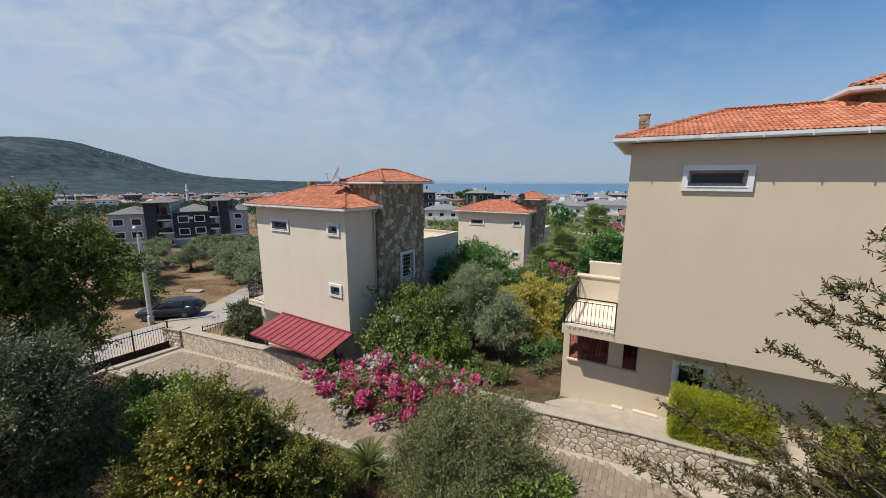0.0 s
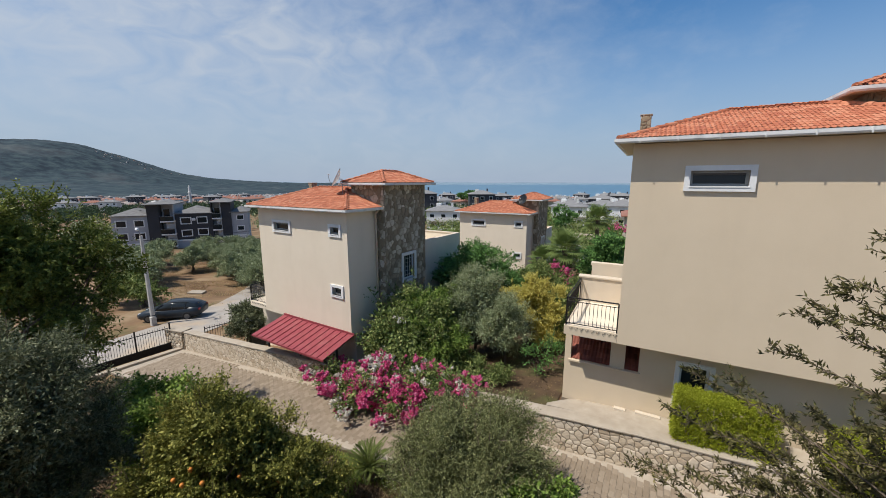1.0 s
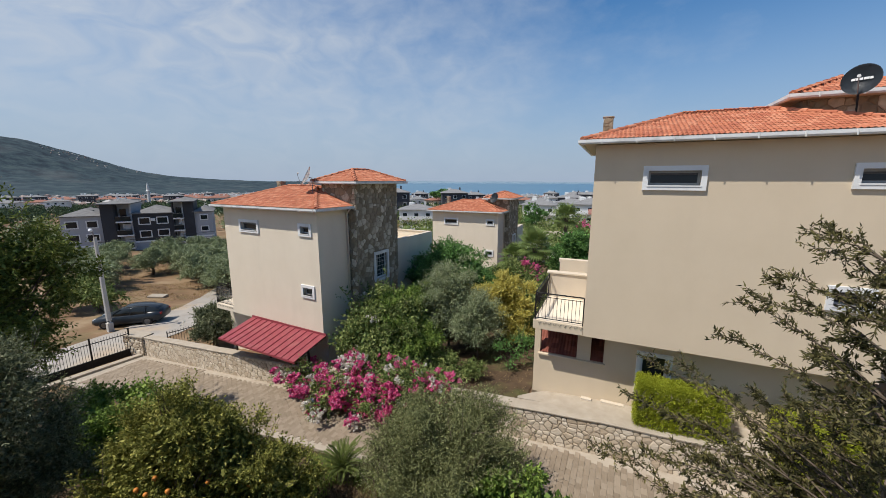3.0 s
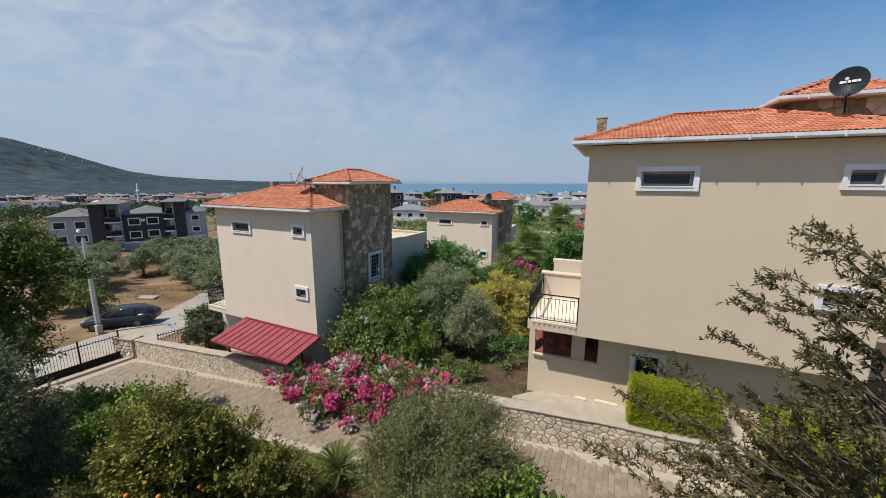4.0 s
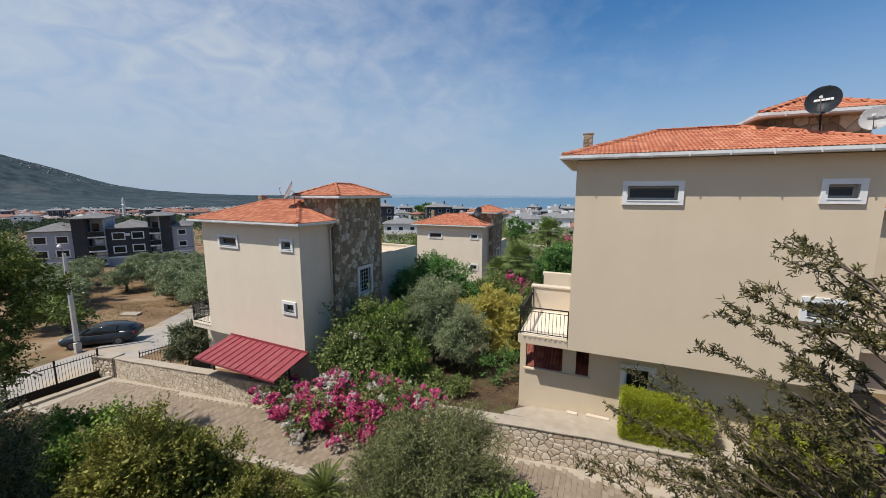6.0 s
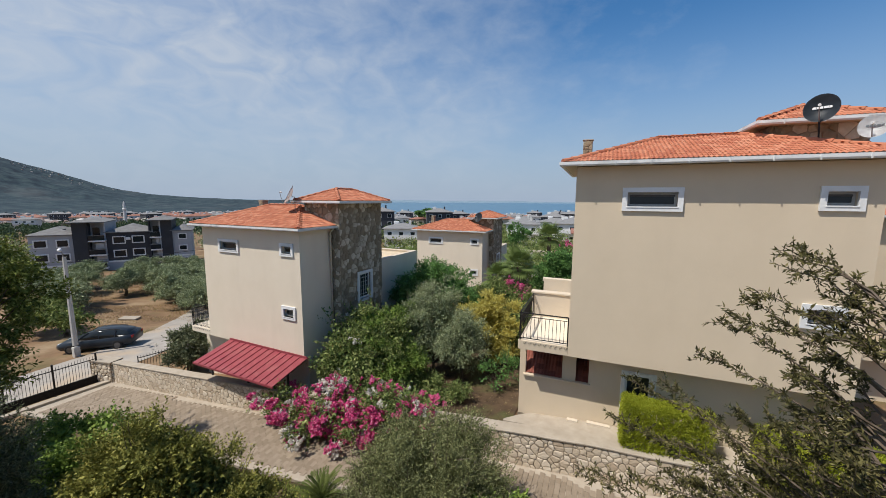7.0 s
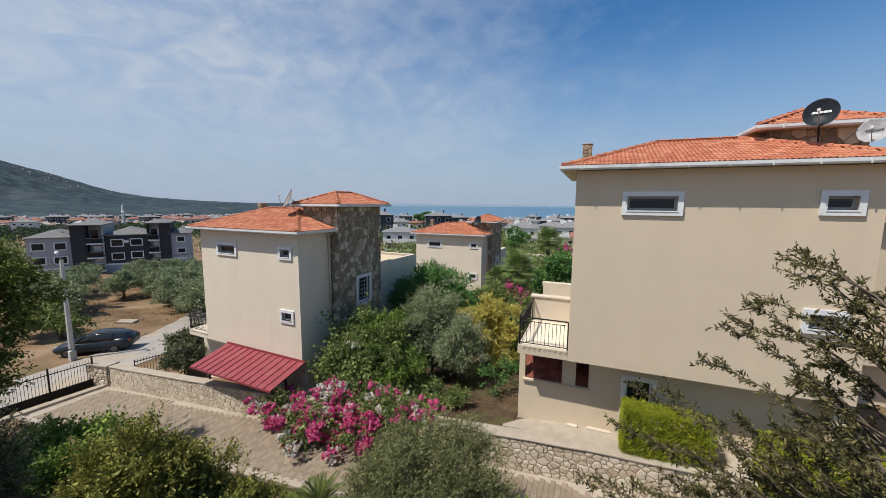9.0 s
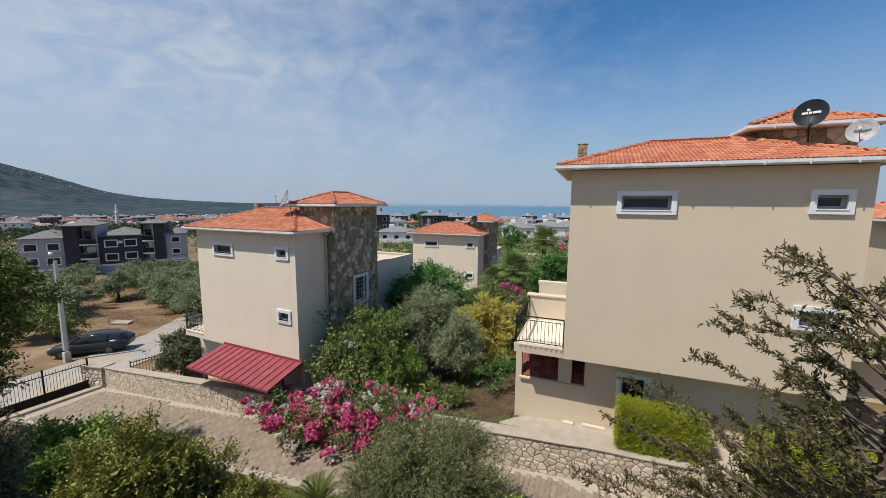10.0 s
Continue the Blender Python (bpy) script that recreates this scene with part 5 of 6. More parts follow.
def fan_palm(base, height, label, seed):
    rng = np.random.default_rng(seed)
    t = thing("fan_palm", pose(*base), label, "palm", "garden palms")
    bm = bmesh.new()
    tube(bm, [(0, 0, -0.1), (0.05, 0, height * 0.5), (0, 0.05, height)], [0.22, 0.17, 0.2], 9)
    part("trunk", bm, BARK, t)
    bm = bmesh.new()
    tube(bm, [(0, 0, 0), (0, 0.45, 0.06), (0, 0.8, 0.05)], [0.02, 0.014, 0.012], 4)
    hub = bm.verts.new((0, 0.8, 0.05))
    for k in range(17):
        a = radians(-100 + 200 * k / 16)
        ln = 0.95 * (0.75 + 0.25 * math.cos(a))
        d = Vector((math.sin(a), math.cos(a), 0.12))
        s = Vector((math.cos(a), -math.sin(a), 0)) * 0.05
        p = hub.co
        vs = [hub] + [bm.verts.new(q) for q in (p + d * ln * 0.6 + s, p + d * ln + Vector((0, 0, -0.18 * ln)), p + d * ln * 0.6 - s)]
        bm.faces.new(vs)
    me = bpy.data.meshes.new("fan_leaf")
    bm.normal_update()
    bm.to_mesh(me)
    bm.free()
    me.materials.append(LEAF_MID)
    for k in range(30):
        f = new("fan_leaf", me)
        f.parent = t
        f.matrix_local = pose(0, 0, height) @ pose(0, 0, 0, 0, 0, k * 137.5) @ pose(0, 0, 0, 75 - 125 * k / 30) @ Matrix.Scale(rng.uniform(0.8, 1.1), 4)


fan_palm(G(-5.6, 26.9), 4.6, "fan palm with shaggy pale green crown", 1)
fan_palm(G(-7.2, 27.6), 3.6, "lower fan palm beside the hedge", 2)
fan_palm(G(-4.7, 35.5), 6.6, "taller fan palm further down the slope", 3)
fan_palm(G(-24.0, 38.6), 5.2, "fan palm behind the villa terrace", 5)
fan_palm(G(-21.6, 38.9), 4.9, "fan palm with drooping green leaves", 4)


# ---- garden soil ----
def bed(name, x0, x1, y0, y1, label):
    xs = [x0 + (x1 - x0) * i / 30 for i in range(31)]
    ys = [y0 + (y1 - y0) * i / 24 for i in range(25)]
    tagged(grid_mesh(name, xs, ys, lambda x, y: ground_z(x, min(y, lane_near(x) - 0.24) if y < 9 else y) + 0.03 + 0.05 * abs(noise.noise((x * 1.3, y * 1.3, 1.0))), BED), label, "soil", kind="structure")


bed("garden_bed", -24.0, 7.0, 0.8, 8.6, "brown garden soil with weeds below the terrace")
bed("garden_bed", -11.9, -2.6, 11.75, 26.0, "dark brown garden soil between the villas")


bm = bmesh.new()
prev = None
for i in range(24):
    x = -2.75 + i * 0.42
    z = wall_top(x) - 0.012
    back = min(12.47, 11.8 + 0.9 * i * 0.42)
    ring = [bm.verts.new(p) for p in ((x, 11.74, z), (x, back, z + 0.035), (x, back, z - 0.6), (x, 11.74, z - 0.6))]
    if prev:
        for k in range(4):
            bm.faces.new((prev[k], ring[k], ring[(k + 1) % 4], prev[(k + 1) % 4]))
    else:
        bm.faces.new(ring)
    prev = ring
bm.faces.new(prev[::-1])
tagged(part("apron", bm, CONCRETE), "sandy pale concrete apron along the villa wall", "paving", kind="structure")
for x, w in ((-0.55, 0.34), (0.25, 0.7)):
    z = wall_top(x)
    st = thing("step_stone", pose(x, 12.36, z), "short pale stone strip lying against the villa wall", "stone")
    part("slab", boxes((-w / 2, -0.07, -0.02, w / 2, 0.08, 0.07), bevel=0.012), STUCCO_PALE, st)


# ---- gate, gate pillar, fence ----
def iron_gate():
    a, b = Vector((-25.75, 10.3)), Vector((-26.1, 4.9))
    L = (b - a).length
    ang = math.degrees(math.atan2(b.y - a.y, b.x - a.x))
    z = drive_z(-25.8) - 0.04
    g = thing("sliding_gate", pose(a.x, a.y, z, 0, 0, ang), "black iron sliding gate with thin upright bars", "gate")
    part("bottom_panel", boxes((0, -0.03, 0.06, L, 0.03, 0.5), bevel=0.008), IRON, g)
    part("top_rail", boxes((0, -0.02, 1.42, L, 0.02, 1.46)), IRON, g)
    n = int(L / 0.125)
    for i in range(n + 1):
        x = L * i / n
        bm = bmesh.new()
        if i % 14 == 0:
            box(bm, x - 0.035, -0.035, 0.0, x + 0.035, 0.035, 1.78)
            part("post", bm, IRON, g)
        else:
            tube(bm, [(x, 0, 0.42), (x, 0, 1.56), (x, 0, 1.64)], [0.009, 0.009, 0.002], 4)
            part("bar", bm, IRON, g)
    t = bmesh.new()
    box(t, -0.2, 0.55, -0.25, L + 0.6, 0.9, 0.24, bevel=0.02)
    part("gate_track", t, CONCRETE, g, "pale concrete gate track")


iron_gate()


def gate_pillar():
    x, y = -25.5, 10.62
    z = drive_z(x)
    p = thing("gate_pillar", pose(x, y, z, 0, 0, 12), "stubby rubble stone gate pillar with flat cap", "pillar")
    part("core", boxes((-0.75, -0.26, -0.4, 0.7, 0.26, 1.2)), MORTAR, p)
    rnd = random.Random(5)
    for cx, cz, poly in cells(1.45, 1.2, 0.2, 6, 1.4):
        bm = bmesh.new()
        stone(bm, poly, 0.06, 0.02, Matrix(), rnd)
        s = part("stone", bm, RUBBLE, p)
        s.matrix_local = pose(-0.75 + cx, -0.26, cz)
    side = Matrix(((0, -1, 0, 0.7), (1, 0, 0, -0.26), (0, 0, 1, 0), (0, 0, 0, 1)))
    for cx, cz, poly in cells(0.52, 1.2, 0.2, 7, 1.2):
        bm = bmesh.new()
        stone(bm, poly, 0.06, 0.02, Matrix(), rnd)
        s = part("stone", bm, RUBBLE, p)
        s.matrix_local = side @ pose(cx, 0, cz)
    part("cap", boxes((-0.83, -0.36, 1.2, 0.8, 0.36, 1.28), bevel=0.02), CONCRETE, p)


gate_pillar()


def fence(a, b, label):
    a, b = Vector(a), Vector(b)
    L = (b - a).length
    z = max(ground_z(*a), ground_z(*b))
    f = thing("iron_fence", pose(a.x, a.y, z, 0, 0, math.degrees(math.atan2(b.y - a.y, b.x - a.x))), label, "fence")
    part("rail", boxes((0, -0.015, 1.0, L, 0.015, 1.04)), IRON, f)
    part("rail", boxes((0, -0.015, 0.15, L, 0.015, 0.19)), IRON, f)
    n = int(L / 0.14)
    for i in range(n + 1):
        bm = bmesh.new()
        tube(bm, [(L * i / n, 0, -0.5 if i % 10 == 0 else 0.1), (L * i / n, 0, 1.15)], 0.028 if i % 10 == 0 else 0.01, 4)
        part("post" if i % 10 == 0 else "bar", bm, IRON, f)


fence((-24.3, 11.6), (-23.2, 16.5), "black iron garden fence by the road")


# ---- parked car ----
CAR_PAINT = material("car_paint", [(0.014, 0.02, 0.028), (0.02, 0.027, 0.036)], 3, 0.28, spec=0.4)
TYRE = material("tyre_rubber", [(0.012, 0.012, 0.012), (0.025, 0.025, 0.025)], 20, 0.85)
RIM = material("alloy_rim", [(0.12, 0.12, 0.125), (0.18, 0.18, 0.185)], 8, 0.35, metal=0.8)
LAMP_GLASS = material("lamp_glass", [(0.5, 0.52, 0.55), (0.6, 0.62, 0.64)], 5, 0.15)
TAIL_RED = material("tail_lamp", [(0.3, 0.01, 0.01), (0.36, 0.02, 0.015)], 5, 0.2)


def loft(bm, rows):
    """Closed cross-sections joined along x; rows: (x, [(y, z), ...])."""
    rings = [[bm.verts.new((x, y, z)) for y, z in prof] for x, prof in rows]
    n = len(rings[0])
    for a, b in zip(rings, rings[1:]):
        for k in range(n):
            bm.faces.new((a[k], b[k], b[(k + 1) % n], a[(k + 1) % n]))
    bm.faces.new(rings[0])
    bm.faces.new(rings[-1][::-1])


def car():
    x, y = -33.6, 13.9
    c = thing("car", pose(x, y, ground_z(x, y) + 0.06, 0, 1.5, 220), "dark blue-grey estate car parked on the roadside", "car")
    bm = bmesh.new()
    sec = lambda w, z0, z1: [(-w * 0.92, z0), (-w, z0 + 0.18), (-w, z0 + (z1 - z0) * 0.62), (-w * 0.9, z1), (0, z1 + 0.03), (w * 0.9, z1), (w, z0 + (z1 - z0) * 0.62), (w, z0 + 0.18), (w * 0.92, z0)]
    loft(bm, [(-2.3, sec(0.78, 0.42, 0.86)), (-2.2, sec(0.86, 0.3, 0.98)), (-1.7, sec(0.91, 0.24, 1.0)), (-0.4, sec(0.92, 0.22, 0.97)), (0.9, sec(0.92, 0.22, 0.95)), (1.5, sec(0.9, 0.24, 0.88)), (2.05, sec(0.84, 0.28, 0.76)), (2.3, sec(0.68, 0.36, 0.66))])
    part("body", bm, CAR_PAINT, c, smooth=True)
    bm = bmesh.new()
    cab = lambda wb, wt, zb, zt: [(-wb, zb), (-(wb + wt) / 2 - 0.02, (zb + zt) / 2), (-wt, zt - 0.05), (-wt * 0.85, zt), (wt * 0.85, zt), (wt, zt - 0.05), ((wb + wt) / 2 + 0.02, (zb + zt) / 2), (wb, zb)]
    loft(bm, [(-2.2, cab(0.78, 0.66, 0.95, 1.03)), (-1.85, cab(0.82, 0.62, 0.95, 1.24)), (-1.35, cab(0.85, 0.64, 0.94, 1.38)), (-0.7, cab(0.86, 0.66, 0.94, 1.45)), (0.0, cab(0.86, 0.66, 0.94, 1.45)), (0.45, cab(0.86, 0.65, 0.93, 1.36)), (1.35, cab(0.82, 0.7, 0.88, 0.93))])
    part("cabin_glass", bm, GLASS, c, "dark tinted windows", smooth=True)
    bm = bmesh.new()
    loft(bm, [(x, [(-0.58, z - 0.05), (-0.5, z + 0.012), (0.0, z + 0.03), (0.5, z + 0.012), (0.58, z - 0.05)]) for x, z in ((-2.0, 1.17), (-1.85, 1.25), (-1.35, 1.39), (-0.7, 1.46), (0.0, 1.46), (0.25, 1.41))])
    part("roof_panel", bm, CAR_PAINT, c, smooth=True)
    for s in (-1, 1):
        bm = bmesh.new()
        for px, qx in ((1.1, 0.35), (-0.3, -0.35), (-1.25, -1.3)):
            tube(bm, [(px, s * 0.87, 0.96), (qx, s * 0.66, 1.39)], 0.035, 4)
        part("pillar", bm, CAR_PAINT, c)
        bm = bmesh.new()
        tube(bm, [(-1.5, s * 0.55, 1.38), (-0.8, s * 0.57, 1.47), (0.0, s * 0.57, 1.47)], 0.016, 5)
        part("roof_rail", bm, IRON, c)
        part("headlight", boxes((1.95, s * 0.55 - 0.16, 0.6, 2.22, s * 0.55 + 0.16, 0.74), bevel=0.03), LAMP_GLASS, c)
        part("tail_light", boxes((-2.3, s * 0.66 - 0.14, 0.72, -2.12, s * 0.66 + 0.14, 0.9), bevel=0.03), TAIL_RED, c)
        part("mirror", boxes((0.75, s * 0.98 - 0.1, 0.98, 0.9, s * 0.98 + 0.1, 1.1), bevel=0.03), CAR_PAINT, c)
        for wx in (-1.38, 1.4):
            w = new("wheel")
            w.parent, w.location = c, (wx, s * 0.84, 0.33)
            bm = bmesh.new()
            tube(bm, [(0, -0.11, 0), (0, -0.09, 0), (0, 0.09, 0), (0, 0.11, 0)], [0.29, 0.33, 0.33, 0.29], 22)
            part("tyre", bm, TYRE, w)
            bm = bmesh.new()
            tube(bm, [(0, -0.117, 0), (0, 0.117, 0)], [0.2, 0.2], 16)
            part("rim", bm, RIM, w)


car()


# ---- lamp pole and overhead line ----
POLE = material("pole_concrete", [(0.46, 0.44, 0.40), (0.56, 0.54, 0.50)], 3, 0.9, 0.2, 30, stain=((0.36, 0.33, 0.29), 2, 0.4, (1, 1, 0.3)))
def pole():
    x, y = -33.0, 12.2
    z = ground_z(x, y)
    p = thing("street_pole", pose(x, y, z), "tapered grey concrete utility pole with small street lamp", "pole")
    bm = bmesh.new()
    box(bm, -0.17, -0.17, -0.3, 0.17, 0.17, 0.7, bevel=0.03)
    tube(bm, [(0, 0, 0.85), (0, 0, 7.0)], [0.17, 0.11], 8)
    part("shaft", bm, POLE, p)
    bm = bmesh.new()
    tube(bm, [(0, 0, 6.7), (0.12, -0.12, 7.3), (0.3, -0.25, 7.5)], 0.03, 6)
    part("arm", bm, STEEL, p)
    bm = bmesh.new()
    tube(bm, [(0.25, -0.2, 7.48), (0.42, -0.33, 7.54), (0.6, -0.46, 7.5)], [0.05, 0.13, 0.05], 8)
    part("lamp_head", bm, DISH_WHITE, p)


pole()
wire = thing("overhead_cable", pose(0, 0, 0), "thin black overhead cable from pole to pole", "cable")
bm = bmesh.new()
pa, pb = Vector((-33.0, 12.2, ground_z(-33, 12.2) + 6.6)), Vector((-60, 62, 2.0))
tube(bm, [pa.lerp(pb, k / 14) - Vector((0, 0, 1.2 * math.sin(math.pi * k / 14))) for k in range(15)], 0.02, 4)
part("cable", bm, IRON, wire)


# ---- satellite dishes ----
def dish(m, diameter, mat, label, aim, mast, bars=False):
    """Parabolic dish on a bent mast. aim: pose of the bowl (opens towards +z)."""
    d = thing("satellite_dish", m, label, "satellite dish")
    bm = bmesh.new()
    rings = []
    r = diameter / 2
    for k in range(7):
        f = k / 6
        rings.append([bm.verts.new((r * f * math.cos(a) * 0.94, r * f * math.sin(a), 0.17 * diameter * f * f)) for a in [6.2832 * i / 28 for i in range(28)]])
    for a, b in zip(rings, rings[1:]):
        for k in range(28):
            bm.faces.new((a[k], a[(k + 1) % 28], b[(k + 1) % 28], b[k]))
    bmesh.ops.solidify(bm, geom=bm.faces[:], thickness=0.012)
    bowl = part("bowl", bm, mat, d, smooth=True)
    bowl.matrix_local = aim
    bm = bmesh.new()
    tube(bm, [aim @ Vector((0, -r * 0.96, 0.15 * diameter)), aim @ Vector((0, -r * 0.5, 0.4 * diameter)), aim @ Vector((0, -0.1 * r, 0.55 * diameter))], 0.012, 5)
    part("feed_arm", bm, STEEL, d)
    bm = bmesh.new()
    tube(bm, [aim @ Vector((0, -0.1 * r, 0.56 * diameter)), aim @ Vector((0, -0.05 * r, 0.46 * diameter))], [0.035, 0.03], 8)
    part("receiver", bm, DISH_WHITE, d)
    bm = bmesh.new()
    tube(bm, [aim @ Vector((0, 0, -0.03)), Vector(mast[0]), Vector(mast[1])], 0.025, 7)
    part("mast", bm, STEEL if mat is DISH_WHITE else IRON, d)
    if bars:
        for x, w in ((-0.2, 0.1), (-0.06, 0.16), (0.1, 0.12), (0.21, 0.08)):
            bm = boxes((x * diameter - w * diameter / 2, 0.02 * diameter, 0.012 * diameter + 0.02, x * diameter + w * diameter / 2, 0.10 * diameter, 0.012 * diameter + 0.028))
            b = part("lettering_bar", bm, DISH_WHITE if mat is DISH_DARK else DISH_DARK, d)
            b.matrix_local = aim
    return d


def aim_at(p, d):
    q = Vector(d).to_track_quat("Z", "Y").to_matrix().to_4x4()
    q.translation = p
    return q


dish(pose(4.95, 12.75, 8.97), 0.72, DISH_DARK, "dark grey satellite dish on the tile roof", aim_at((-0.06, -0.12, 0.84), (-0.45, -0.8, 0.22)), ((-0.02, 0.05, 0.6), (0.0, 0.0, -0.1)), True)
dish(pose(6.05, 13.05, 9.12), 0.62, DISH_WHITE, "white satellite dish beside the tower", aim_at((0.0, -0.1, 0.24), (-0.5, -0.75, 0.3)), ((0.02, 0.05, 0.15), (0.0, 0.1, -0.05)), True)
dish(pose(-13.6, 13.5, 6.86), 1.0, DISH_WHITE, "white satellite dish seen edge-on on the roof", aim_at((-0.2, 0.0, 0.78), (-0.62, -0.62, 0.45)), ((0.0, 0.0, 0.75), (0.0, 0.0, -0.1)))

dish(pose(-10.9, 33.6, 4.95), 0.95, DISH_DARK, "dark satellite dish beside the far tower", aim_at((0.0, -0.1, 0.9), (-0.35, -0.85, 0.35)), ((0.0, 0.05, 0.6), (0.0, 0.0, -0.1)))


# ---- apartment block ----
APT_DARK = material("charcoal_cladding", [(0.035, 0.037, 0.043), (0.05, 0.052, 0.058)], 0.6, 0.7)
APT_LIGHT = material("light_grey_render", [(0.34, 0.35, 0.37), (0.42, 0.43, 0.45)], 0.5, 0.85)
APT_ROOF = material("grey_shingle", [(0.15, 0.145, 0.14), (0.21, 0.205, 0.20)], 1.5, 0.9, 0.3, 6)


def hip(bm, x0, y0, x1, y1, z, rise, o=0.4):
    x0, y0, x1, y1 = x0 - o, y0 - o, x1 + o, y1 + o
    k = min(x1 - x0, y1 - y0) / 2
    p = ((x0 + k, (y0 + y1) / 2), (x1 - k, (y0 + y1) / 2)) if x1 - x0 >= y1 - y0 else (((x0 + x1) / 2, y0 + k), ((x0 + x1) / 2, y1 - k))
    lo = [bm.verts.new((x, y, z - 0.15)) for x, y in ((x0, y0), (x1, y0), (x1, y1), (x0, y1))]
    b = [bm.verts.new((x, y, z)) for x, y in ((x0, y0), (x1, y0), (x1, y1), (x0, y1))]
    P, Q = bm.verts.new((*p[0], z + rise)), bm.verts.new((p[1][0] + 0.01, p[1][1] + 0.01, z + rise))
    if x1 - x0 >= y1 - y0:
        fs = ((b[0], b[1], Q, P), (b[1], b[2], Q), (b[2], b[3], P, Q), (b[3], b[0], P))
    else:
        fs = ((b[0], b[1], P), (b[1], b[2], Q, P), (b[2], b[3], Q), (b[3], b[0], P, Q))
    for f in fs:
        bm.faces.new(f)
    for i in range(4):
        bm.faces.new((lo[i], lo[(i + 1) % 4], b[(i + 1) % 4], b[i]))
    bm.faces.new(lo[::-1])


def apt_window(parent, x0, z0, x1, z1, y):
    w = new("window")
    w.parent = parent
    t = 0.17
    part("frame", boxes((x0 - t, y - 0.12, z1, x1 + t, y + 0.05, z1 + t), (x0 - t, y - 0.12, z0 - t, x1 + t, y + 0.05, z0), (x0 - t, y - 0.12, z0, x0, y + 0.05, z1), (x1, y - 0.12, z0, x1 + t, y + 0.05, z1)), TRIM, w)
    part("pane", boxes((x0, y - 0.03, z0, x1, y + 0.02, z1)), GLASS, w)


def apartment():
    a = thing("apartment_block", pose(-91.02, 29.22, -6.49, 0, 0, 55), "modern charcoal and light grey apartment block with balconies", "apartment building")
    # x0, x1, wall foot, wall top, front, colour, roof rise
    blocks = ((0, 5.75, 1.95, 7.3, 0.0, APT_LIGHT, 1.25), (5.75, 7.7, 1.95, 9.5, -0.4, APT_DARK, 0), (10.25, 16.6, 2.25, 7.5, 0.0, APT_DARK, 1.3), (18.5, 20.3, 2.6, 9.7, -0.3, APT_DARK, 0), (20.3, 23.4, 2.7, 7.5, 0.0, APT_LIGHT, 0.9))
    for x0, x1, z0, z1, y, mt, rise in blocks:
        part("wall", boxes((x0, y, z0, x1 - 0.003, 9, z1)), mt, a)
        part("lower_wall", boxes((x0, y + 0.02, -3, x1 - 0.003, 9, z0 - 0.3)), APT_LIGHT, a)
        part("band", boxes((x0, y - 0.08, z0 - 0.3, x1 - 0.003, 9, z0)), TRIM, a)
        if rise:
            bm = bmesh.new()
            hip(bm, x0, y, x1, 9, z1 + 0.15, rise, 0.35)
            part("roof", bm, APT_ROOF, a)
            for k in range(2 if rise > 1.2 else 0):
                part("roof_light", boxes((x0 + 2.0 + k * 1.3, 2.0, z1 + 0.75, x0 + 2.9 + k * 1.3, 3.0, z1 + 1.0), bevel=0.04), GLASS, a)
    for x0, x1, z in ((5.5, 10.3, 9.5), (16.6, 20.35, 9.7)):
        bm = bmesh.new()
        hip(bm, x0, -1.2, x1, 9, z + 0.15, 0.55, 0.25)
        part("roof", bm, APT_ROOF, a)
    # stair and balcony bays, open to the front
    for x0, x1, top, levels in ((7.7, 10.25, 9.5, (0.95, 3.4, 6.0)), (16.6, 18.5, 9.7, (1.5, 3.9, 6.3))):
        part("bay_back", boxes((x0, 1.3, -3, x1 - 0.003, 9, top)), APT_LIGHT, a)
        part("bay_side", boxes((x0 + 0.003, -0.25, -3, x0 + 0.2, 1.297, top)), APT_DARK, a)
        part("bay_side", boxes((x1 - 0.25, -0.25, -3, x1 - 0.006, 1.297, top)), APT_LIGHT, a)
        part("bay_door", boxes((x0 + 0.5, 1.26, 6.3, x0 + 1.5, 1.297, 8.5)), GLASS, a)
        for z in levels:
            b = new("balcony")
            b.parent = a
            part("slab", boxes((x0 + 0.21, -1.15, z, x1 + 0.05, 1.29, z + 0.26), bevel=0.04), TRIM, b)
            if z < levels[-1]:
                part("ceiling_box", boxes((x0 + 1.0, -0.2, z + 1.25, x1 - 0.3, 1.28, z + 2.3), bevel=0.1), APT_LIGHT, b)
            part("glass_panel", boxes((x0 + 0.25, -1.1, z + 0.27, x1 - 0.05, -1.06, z + 1.15)), GLASS, b)
            part("handrail", boxes((x0 + 0.25, -1.12, z + 1.15, x1 - 0.05, -1.04, z + 1.2)), STEEL, b)
    for x0, z0, x1, z1 in ((3.6, 5.3, 5.0, 6.4), (3.4, 2.8, 5.0, 3.9), (3.2, 0.2, 4.9, 1.25), (0.7, 5.3, 2.2, 6.4), (0.7, 2.8, 2.2, 3.9), (11.25, 5.55, 12.85, 6.65), (14.1, 5.6, 15.7, 6.7), (11.25, 3.0, 12.85, 4.1), (14.1, 3.15, 15.7, 4.25), (13.9, 0.5, 15.7, 1.6), (21.35, 6.0, 22.5, 6.85), (21.35, 3.7, 22.5, 4.5), (21.3, 1.2, 22.5, 2.0)):
        apt_window(a, x0, z0, x1, z1, 0.02)
    part("air_conditioner", boxes((13.1, -0.35, 6.1, 13.75, -0.004, 6.6), bevel=0.05), TRIM, a)


apartment()


